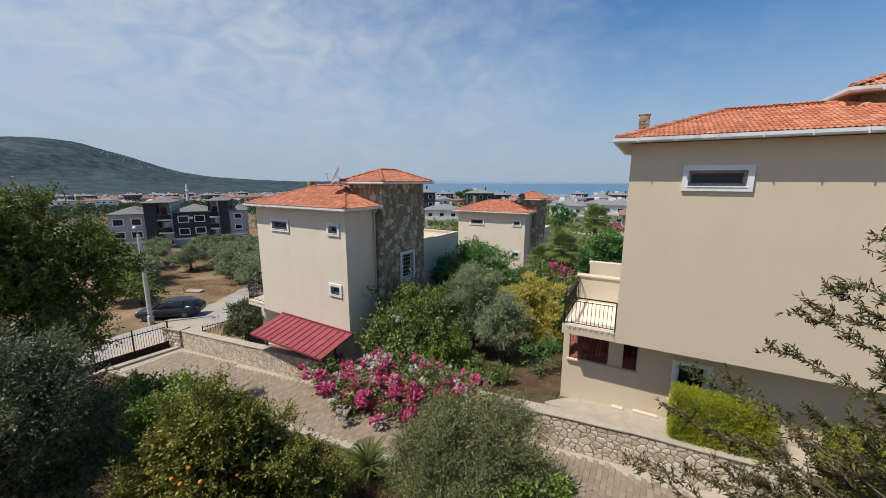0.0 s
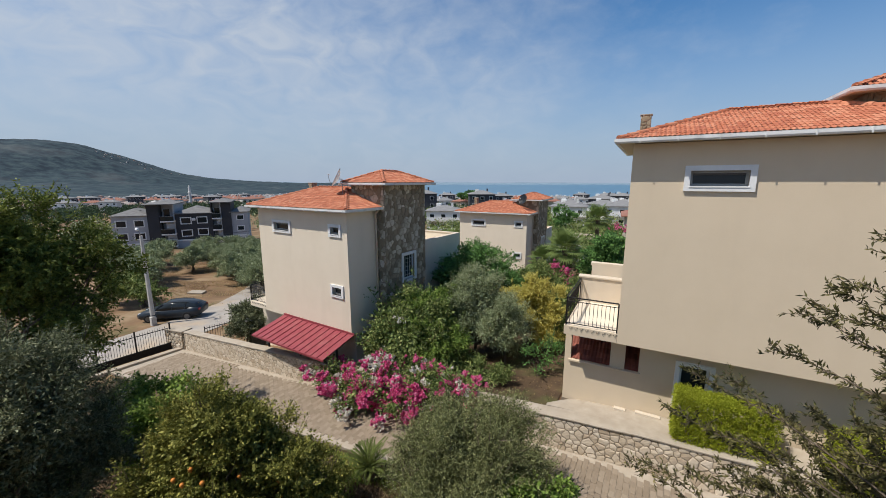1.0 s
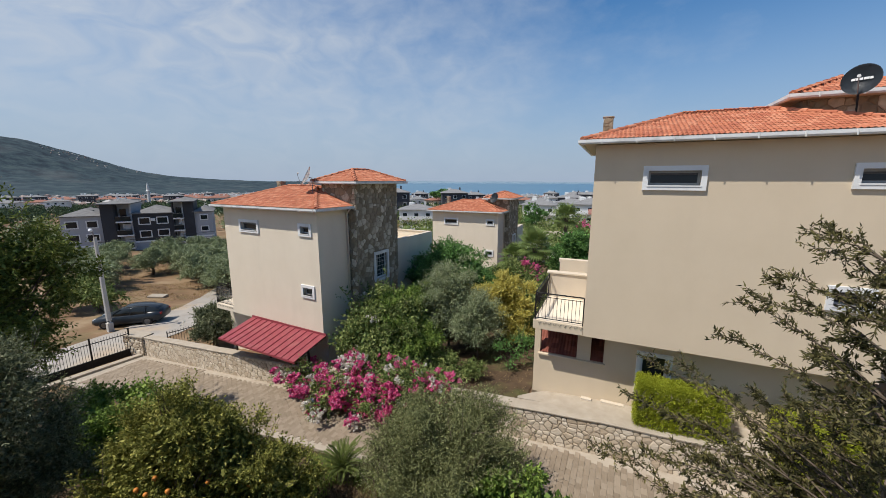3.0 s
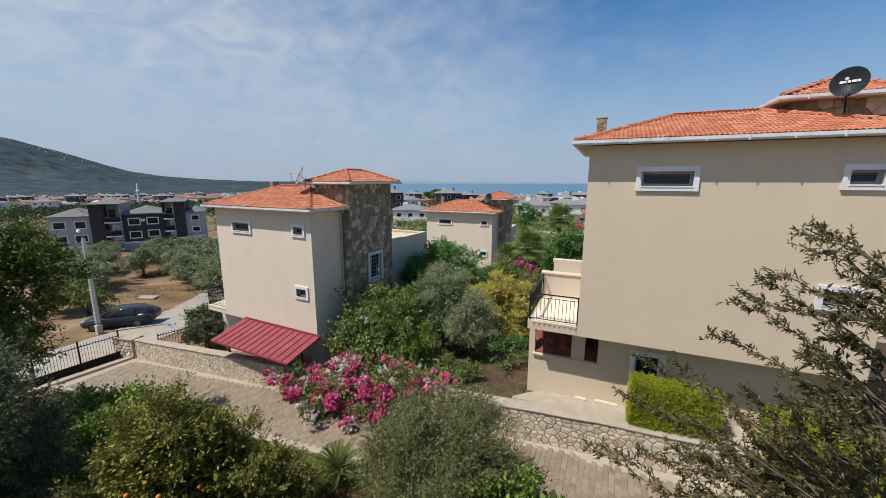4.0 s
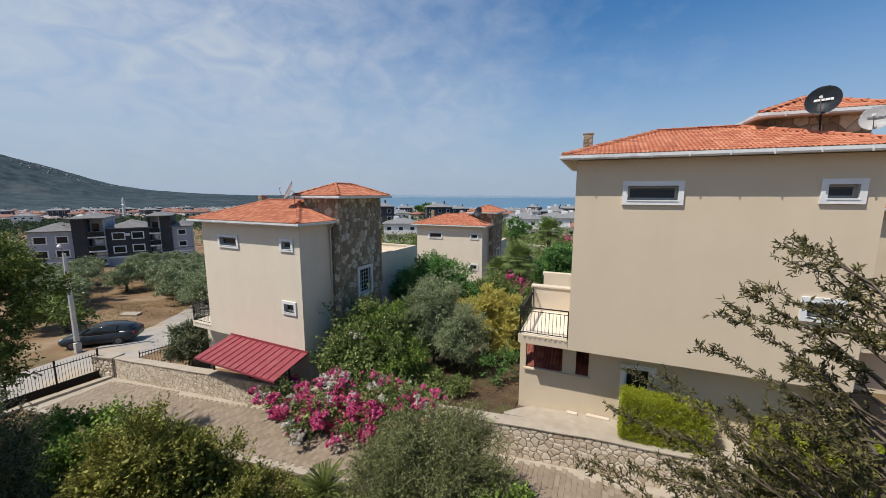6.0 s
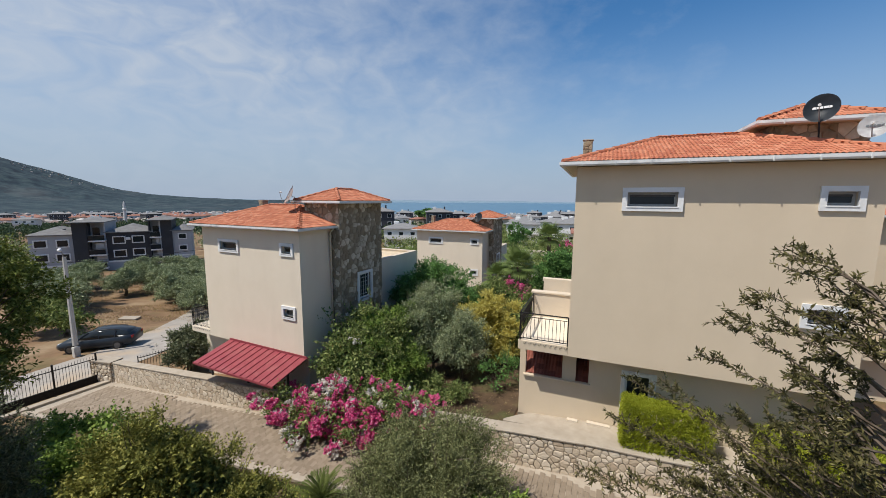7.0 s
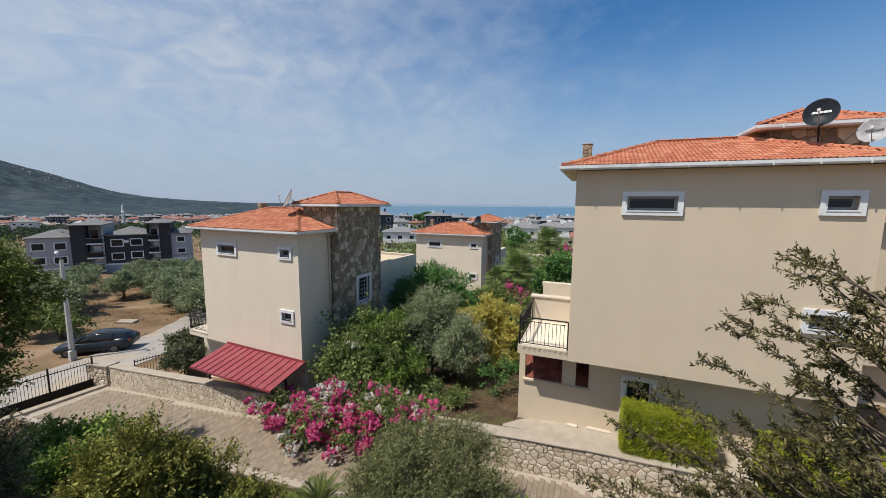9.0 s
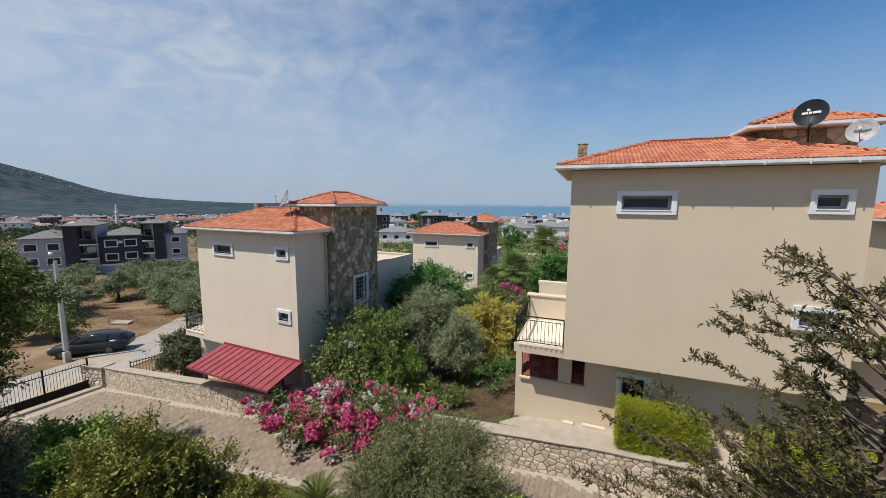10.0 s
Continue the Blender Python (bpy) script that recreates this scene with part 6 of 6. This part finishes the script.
# ---- the town ----
TOWN_WHITE = material("town_white", [(0.58, 0.57, 0.55), (0.70, 0.69, 0.66)], 0.4, 0.9)
TOWN_BEIGE = material("town_beige", [(0.46, 0.40, 0.32), (0.56, 0.50, 0.41)], 0.4, 0.9)
TOWN_DARK = material("town_dark", [(0.05, 0.052, 0.06), (0.085, 0.085, 0.095)], 0.4, 0.8)
TOWN_RED = material("town_red_roof", [(0.22, 0.095, 0.065), (0.32, 0.16, 0.115)], 1.2, 0.85, 0.4, 5)
TOWN_GREY = material("town_grey_roof", [(0.17, 0.17, 0.17), (0.26, 0.255, 0.25)], 1.2, 0.85, 0.4, 5)


def town_house(w, d, h, wall, roof, label, floors=2, balcony=False):
    t = thing("town_house", pose(0, 0, 0), label, "house", "houses of the town")
    part("wall", boxes((-w / 2, -d / 2, -4, w / 2, d / 2, h)), wall, t)
    bm = bmesh.new()
    hip(bm, -w / 2, -d / 2, w / 2, d / 2, h + 0.15, min(w, d) * 0.17, 0.5)
    part("roof", bm, roof, t)
    n = max(2, int(w / 3.2))
    for f in range(floors):
        z = h - 2.2 - f * 2.9
        for i in range(n):
            x = -w / 2 + w * (i + 0.5) / n
            win = new("window")
            win.parent = t
            part("frame", boxes((x - 0.75, -d / 2 - 0.09, z - 0.1, x + 0.75, -d / 2 - 0.005, z + 1.4)), TRIM, win)
            part("pane", boxes((x - 0.6, -d / 2 - 0.11, z, x + 0.6, -d / 2 - 0.095, z + 1.3)), GLASS, win)
        if balcony:
            part("balcony", boxes((-w / 2 + 0.4, -d / 2 - 1.5, z - 0.6, w / 2 - 0.4, -d / 2 - 0.12, z - 0.4), (-w / 2 + 0.4, -d / 2 - 1.5, z - 0.4, w / 2 - 0.4, -d / 2 - 1.42, z + 0.5)), TRIM, t)
    part("chimney", boxes((w * 0.2, -0.3, h, w * 0.2 + 0.6, 0.3, h + min(w, d) * 0.17 + 0.9)), wall, t)
    part("solar_tank", boxes((-w * 0.25, -0.2, h + 0.9, -w * 0.25 + 1.6, 0.5, h + min(w, d) * 0.17 + 0.7), bevel=0.2), TRIM, t)
    return t


kinds = [town_house(10, 8, 6.2, TOWN_WHITE, TOWN_GREY, "white two-storey town house with grey roof", balcony=True), town_house(9, 8, 5.9, TOWN_BEIGE, TOWN_RED, "beige two-storey town house with red roof"),
         town_house(14, 9, 6.4, TOWN_WHITE, TOWN_RED, "long white terrace house with red roof"), town_house(11, 9, 8.8, TOWN_DARK, TOWN_GREY, "dark three-storey town house with white windows", floors=3)]


def place(k, x, y, turn, dz=0.0):
    return copy_thing(kinds[k], pose(x, y, ground_z(x, y) + dz, 0, 0, turn))


rnd = random.Random(17)
taken = [(-92, 44, 22)]


def free(x, y, r):
    if any(math.hypot(x - a, y - b) < r + c for a, b, c in taken):
        return False
    taken.append((x, y, r))
    return True


# the group of white villas down towards the bay, and others beside it
for k, x, y, turn, dz in ((0, -24, 118, 8, 0.6), (0, -10, 121, 12, 0.8), (0, -17, 140, 5, 0.8), (0, -2, 130, 0, 0.8), (0, -31, 150, 10, 0.6), (3, -80, 121, 35, 1.5), (0, -56, 97, 25, -0.8), (1, 0.0, 62, 5, 1.0), (0, 6, 150, 0, 1), (3, -68, 150, 30, 1), (1, -44, 175, 20, 1)):
    if free(x, y, 5):
        place(k, x, y, turn, dz)
for i in range(900):
    if len(taken) > 265:
        break
    left = rnd.random() < 0.72
    az = radians(rnd.uniform(-84, -44) if left else rnd.uniform(-42, 6))
    r = rnd.uniform(330 if left else 170, 780 if left else 400)
    x, y = r * math.sin(az), r * math.cos(az)
    if free(x, y, 8.5):
        place(rnd.choice((1, 2, 2, 0, 0, 1, 3) if left else (0, 0, 0, 1, 3)), x, y, math.degrees(-az) + rnd.uniform(-35, 35), rnd.uniform(-0.5, 0.8))
for o in kinds:
    z = 400 + 30 * kinds.index(o)
    o.matrix_world = pose(-z * 0.82, z * 0.35, ground_z(-z * 0.82, z * 0.35), 0, 0, 60)
mast = thing("chimney_mast", pose(-312, 150, ground_z(-312, 150)), "thin white minaret-like tower in the town", "tower")
bm = bmesh.new()
tube(bm, [(0, 0, -1), (0, 0, 12), (0, 0, 12.2), (0, 0, 13), (0, 0, 16), (0, 0, 18)], [1.0, 0.9, 1.5, 0.8, 0.7, 0.05], 10)
part("shaft", bm, TOWN_WHITE, mast)
bw = thing("boundary_wall", pose(-9, 69, ground_z(-9, 69), 0, 0, -4), "long pale stone boundary wall below the villas", "wall")
part("wall", boxes((-11, 0, -2, 12, 0.4, 3.4), bevel=0.03), STUCCO_PALE, bw)


# ---- the crowded far end of the town, and houses along the ridge ----
def far_roofs(name, n, seed, where, wall, label, k0=1.0):
    rng = random.Random(seed)
    bm = bmesh.new()
    for _ in range(n):
        x, y, z = where(rng)
        w, d, h, a = k0 * rng.uniform(7, 13), k0 * rng.uniform(7, 10), k0 * rng.uniform(4.5, 8), rng.uniform(0, 3.14)
        c, s = math.cos(a), math.sin(a)
        ring = [(x + u * w * c - v * d * s, y + u * w * s + v * d * c) for u, v in ((-0.5, -0.5), (0.5, -0.5), (0.5, 0.5), (-0.5, 0.5))]
        lo = [bm.verts.new((p, q, z - 5)) for p, q in ring]
        hi = [bm.verts.new((p, q, z + h)) for p, q in ring]
        tip = bm.verts.new((x, y, z + h + rng.uniform(0.4, 2.2)))
        for k in range(4):
            bm.faces.new((lo[k], lo[(k + 1) % 4], hi[(k + 1) % 4], hi[k]))
            bm.faces.new((hi[k], hi[(k + 1) % 4], tip))
    tagged(part(name, bm, wall), label, "houses", kind="stuff")


def on_plain(rng):
    a, r = radians(rng.uniform(-86, -44)), rng.uniform(380, 840)
    x, y = r * math.sin(a), r * math.cos(a)
    return x, y, max(ground_z(x, y), mountain_z(a, r)[2] if r > 650 else -99)


def on_ridge(rng):
    return mountain_z(radians(rng.gauss(-70, 2.4)), rng.uniform(2230, 2420))


PALE_TOWN = material("pale_town", [(0.24, 0.15, 0.12), (0.33, 0.28, 0.25), (0.50, 0.49, 0.47)], 0.02, 0.9, by="island", spread=(0.1, 0.9))
far_roofs("far_town", 1300, 51, on_plain, PALE_TOWN, "crowded pale houses at the far side of town", 0.62)
far_roofs("ridge_houses", 40, 52, on_ridge, PALE_TOWN, "white houses scattered along the mountain ridge", 0.5)


# ---- trees of the slope ----
def grove(label, name, seed, n, where, size, mat, leaf, per=150):
    """Many small clumped crowns with their stems: nobody could count them."""
    rng = np.random.default_rng(seed)
    v, made, tries = [], 0, 0
    while made < n and tries < n * 12:
        tries += 1
        x, y = where(rng)
        r = math.hypot(x, y)
        if any(math.hypot(x - a, y - b) < c * 0.8 for a, b, c in taken):
            continue
        h = size * rng.uniform(0.6, 1.3)
        c = np.array([x, y, ground_z(x, y) + h * 0.55])
        cnt = max(30, int(per * min(1.0, 120 / r)))
        d = unit(rng.normal(size=(cnt, 3)))
        lump = 0.75 + 0.45 * np.abs(np.sin(d[:, 0] * 4 + made) * np.cos(d[:, 1] * 5 + made * 2))
        o = c + d * (lump * rng.uniform(0.6, 1.0, cnt))[:, None] * np.array([h * 0.6, h * 0.6, h * 0.48])
        k = leaf * max(1.0, r / 110)
        v.append(leaf_arrays(rng, o, d + rng.normal(size=(cnt, 3)) * 0.7, k, k * 0.6))
        made += 1
    tagged(mesh_quads(name, np.concatenate(v), mat, None), label, "trees", kind="stuff")


def sector(a0, a1, r0, r1):
    def where(rng):
        a, r = radians(rng.uniform(a0, a1)), r0 + (r1 - r0) * rng.random() ** 1.4
        return r * math.sin(a), r * math.cos(a)
    return where


grove("mixed dark green trees between the town houses", "far_woods", 41, 760, sector(-86, -46, 200, 800), 4.4, LEAF_FAR, 0.34, 420)
grove("mixed dark green trees towards the bay", "far_woods", 45, 320, sector(-46, 8, 130, 360), 5.0, LEAF_FAR, 0.42, 330)
grove("olive and fruit trees on the lower slope", "far_orchard", 42, 300, sector(-46, 4, 62, 190), 4.6, LEAF_MID, 0.42, 330)
grove("shrubs below the far villa", "garden_thicket", 43, 60, lambda rng: (rng.uniform(-14, 2), rng.uniform(38, 66)), 3.6, LEAF_MID, 0.3, 420)
grove("grey-green olives beyond the field", "far_olives", 44, 70, sector(-88, -50, 104, 150), 4.2, LEAF_OLIVE, 0.45, 260)


def olive(x, y, s, seed, label="old olive tree with a wide silvery crown"):
    plant("olive_tree", G(x, y), [(0, 0, 2.6 * s, 1.9 * s, 1.9 * s, 1.1 * s), (-1.4 * s, 0.5 * s, 2.1 * s, 1.3 * s, 1.3 * s, 0.9 * s), (1.4 * s, -0.5 * s, 2.1 * s, 1.4 * s, 1.3 * s, 0.9 * s), (0.3 * s, -1.2 * s, 1.9 * s, 1.4 * s, 1.1 * s, 0.8 * s)], LEAF_OLIVE, label, "tree", twigs=760, per=9, twig=0.5, length=0.135, width=0.055, trunk=0.17, count=12, low=0.4, hollow=0.2, seed=seed, group="olive grove")


for i, (x, y, s) in enumerate(((-57, 26.5, 0.95), (-51.5, 28.2, 1.0), (-45, 26.2, 1.05), (-41.5, 27.0, 1.1), (-48, 30.5, 1.05), (-54, 33, 1.05), (-38.6, 25.4, 1.05), (-47.5, 27.4, 0.95), (-43.5, 29.8, 1.1), (-37.0, 29.0, 1.1), (-71, 22, 1.0), (-62, 36, 1.1), (-58, 37, 1.1), (-66, 33, 1.05), (-50, 33.5, 1.1), (-52, 36.5, 1.1), (-60, 31, 1.0), (-46, 33.5, 1.1), (-55.5, 30, 1.0), (-41, 32, 1.1), (-54, 20.6, 1.0), (-62, 24.2, 1.1), (-50, 18.6, 0.9), (-67, 27, 1.1), (-60, 20.5, 1.0))):
    olive(x, y, s, 60 + i)
plant("roadside_bush", G(-40.6, 14.6), [(0, 0, 1.7, 1.7, 1.5, 1.5), (-1.6, -0.6, 1.9, 1.6, 1.5, 1.5), (-3.2, -0.9, 1.8, 1.6, 1.5, 1.5), (0.8, 0.9, 1.1, 1.1, 1.0, 0.9)], LEAF_MID, "thick roadside bush beside the parked car", "bush", twigs=700, per=9, twig=0.45, length=0.16, width=0.07, hollow=0.15, stems=3, seed=79)
plant("pine_tree", G(-16.3, 74), [(0, 0, 7.5, 2.2, 2.2, 2.0), (0.8, 0, 5.6, 2.0, 2.0, 1.6), (-1.0, 0, 5.8, 1.8, 1.8, 1.6)], LEAF_DARK, "dark green pine above the boundary wall", "tree", twigs=380, per=8, length=0.3, width=0.16, seed=80)
plant("stone_pine", G(-80, 161), [(0, 0, 9.2, 4.2, 4.2, 2.2), (3.2, 0, 8.8, 3.0, 3.0, 1.8), (-3.2, 0, 8.6, 2.8, 2.8, 1.8)], LEAF_DARK, "broad dark umbrella pine against the sea", "tree", twigs=380, per=8, twig=0.8, length=0.6, width=0.35, seed=81)
plant("oleander_bush", G(-8.8, 44), [(0, 0, 4.2, 1.4, 1.2, 1.0), (0.5, 0, 2.6, 1.5, 1.2, 1.4)], LEAF_MID, "tall oleander bush with pale pink flowers", "bush", twigs=340, per=8, length=0.16, width=0.07, seed=82, extra=(("pink_blossom", PETAL_WHITE, 90, 9, 0.16, 0.14, 0.9),))
plant("oleander_bush", G(-3.0, 40), [(0, 0, 5.2, 1.3, 1.2, 0.8), (-0.3, 0, 3.6, 1.4, 1.2, 1.4)], LEAF_MID, "oleander with deep pink flower heads", "bush", twigs=340, per=8, length=0.16, width=0.07, seed=83, extra=(("pink_blossom", PETAL_PINK, 110, 9, 0.13, 0.11, 0.9),))


# ---- dry tufts of the field, and a slab left lying there ----
DRY = leaf_mat("dry_grass", [(0.26, 0.18, 0.08), (0.38, 0.28, 0.13), (0.50, 0.40, 0.22)], 0.1)


def field_grass():
    rng = np.random.default_rng(91)
    n = 40000
    x, y = rng.uniform(-80, -35, n), rng.uniform(16.5, 42, n)
    keep = np.array([noise.noise((float(a) * 0.22, float(b) * 0.22, 7.0)) > -0.05 for a, b in zip(x, y)])
    x, y = x[keep], y[keep]
    o = np.stack([x, y, [ground_z(a, b) - 0.02 for a, b in zip(x, y)]], 1)
    tagged(mesh_quads("dry_grass", leaf_arrays(rng, o, rng.normal(size=(len(x), 3)) * 0.5 + np.array([0, 0, 0.8]), 0.15, 0.05), DRY, None), "dry straw-coloured grass on the olive field", "grass", kind="stuff")


field_grass()


LITTER = leaf_mat("dead_leaf", [(0.07, 0.045, 0.025), (0.16, 0.11, 0.06), (0.34, 0.26, 0.13)], 0.1)


def litter():
    """Fallen leaves and dry stalks on the garden soil."""
    rng = np.random.default_rng(92)
    n = 5000
    x, y = np.concatenate([rng.uniform(-11.5, -2.7, n), rng.normal(-5.6, 0.8, 2600)]), np.concatenate([rng.uniform(11.9, 25.5, n), rng.normal(6.9, 0.4, 2600)])
    o = np.stack([x, y, [ground_z(a, b) + 0.07 for a, b in zip(x, y)]], 1)
    ax = rng.normal(size=(len(x), 3)) * np.array([1, 1, 0.25])
    ax[n:, 2] += 1.6
    ln = np.concatenate([np.full(n, 0.06), np.full(2600, 0.2)])
    tagged(mesh_quads("leaf_litter", leaf_arrays(rng, o, ax, ln, np.concatenate([np.full(n, 0.04), np.full(2600, 0.016)])), LITTER, None), "fallen dry leaves and straw on the garden soil", "litter", kind="stuff")


litter()
slab = thing("concrete_slab", pose(*G(-42.6, 20.0), 0, 4, 35), "pale broken concrete slab lying by the road", "slab")
part("slab", boxes((-0.75, -0.5, -0.1, 0.75, 0.5, 0.2), bevel=0.04), CONCRETE, slab)


# ---- ripe fruit on the pomegranate ----
def fruits():
    rng = np.random.default_rng(77)
    bm = bmesh.new()
    bmesh.ops.create_uvsphere(bm, u_segments=12, v_segments=8, radius=0.052)
    tube(bm, [(0, 0, -0.045), (0, 0, -0.075)], [0.014, 0.022], 6)
    me = bpy.data.meshes.new("fruit")
    bm.to_mesh(me)
    bm.free()
    me.polygons.foreach_set("use_smooth", [True] * len(me.polygons))
    me.materials.append(FRUIT)
    tree = bpy.data.objects["pomegranate_tree"]
    for k in range(34):
        a, h = rng.uniform(0, 6.28), rng.uniform(0.9, 3.0)
        r = rng.uniform(1.1, 1.65) * (1 - 0.25 * abs(h - 1.9))
        f = new("fruit", me)
        f.parent = tree
        f.location = (r * math.cos(a), r * math.sin(a) * 0.85, h)


fruits()

# ---- stones of the retaining wall ----
rnd = random.Random(2)
sites = cells(33.4, 1.16, 0.155, 21, 1.5)
sites.sort(key=lambda s: -s[0] if s[0] < 29.5 else 100)
rest = bmesh.new()
for i, (cx, cz, poly) in enumerate(sites):
    x = -24.6 + cx
    m = pose(x, wall_y(x), drive_z(x) - 0.04 + cz, 0, -4.1 if x < 0 else -2.9, 1.7 if x < 0 else 0)
    if i < 300 and x < 5:
        bm = bmesh.new()
        stone(bm, poly, rnd.uniform(0.012, 0.03), 0.011, Matrix(), rnd)
        s = part("stone", bm, RUBBLE, retaining_wall)
        s.matrix_local = m
    else:
        stone(rest, poly, rnd.uniform(0.012, 0.03), 0.011, m, rnd)
tagged(part("stone_rest", rest, RUBBLE_JOINED, retaining_wall), kind="stuff")

# ---- pavers of the lane ----
PL, PW = 0.235, 0.165
pm = boxes((-PL / 2 + 0.007, -PW / 2 + 0.007, -0.03, PL / 2 - 0.007, PW / 2 - 0.007, 0.026))
me = bpy.data.meshes.new("paver")
pm.to_mesh(me)
pm.free()
me.materials.append(PAVER)
pv = np.array([v.co[:] for v in me.vertices])
pf = [tuple(p.vertices) for p in me.polygons]
rnd = random.Random(9)
near, others = [], []
for i in range(int(28.5 / PW)):
    x = -24.2 + i * PW
    n = int((wall_y(x) - 0.28 - lane_near(x) - 0.02) / PL)
    for k in range(n):
        y = lane_near(x) + 0.06 + (k + 0.5 + 0.5 * (i % 2)) * PL
        m = pose(x, y, drive_z(x) + 0.012 + rnd.uniform(-0.006, 0.006), rnd.uniform(-1.6, 1.6), -4.1 + rnd.uniform(-1.6, 1.6), 90 + rnd.uniform(-1.5, 1.5))
        (near if -9.4 < x < -6.6 and len(near) < 300 else others).append(m)
for m in near:
    p = new("paver", me)
    p.parent, p.matrix_local = driveway, m
joined("paver_rest", pv, pf, others, PAVER_JOINED, driveway)
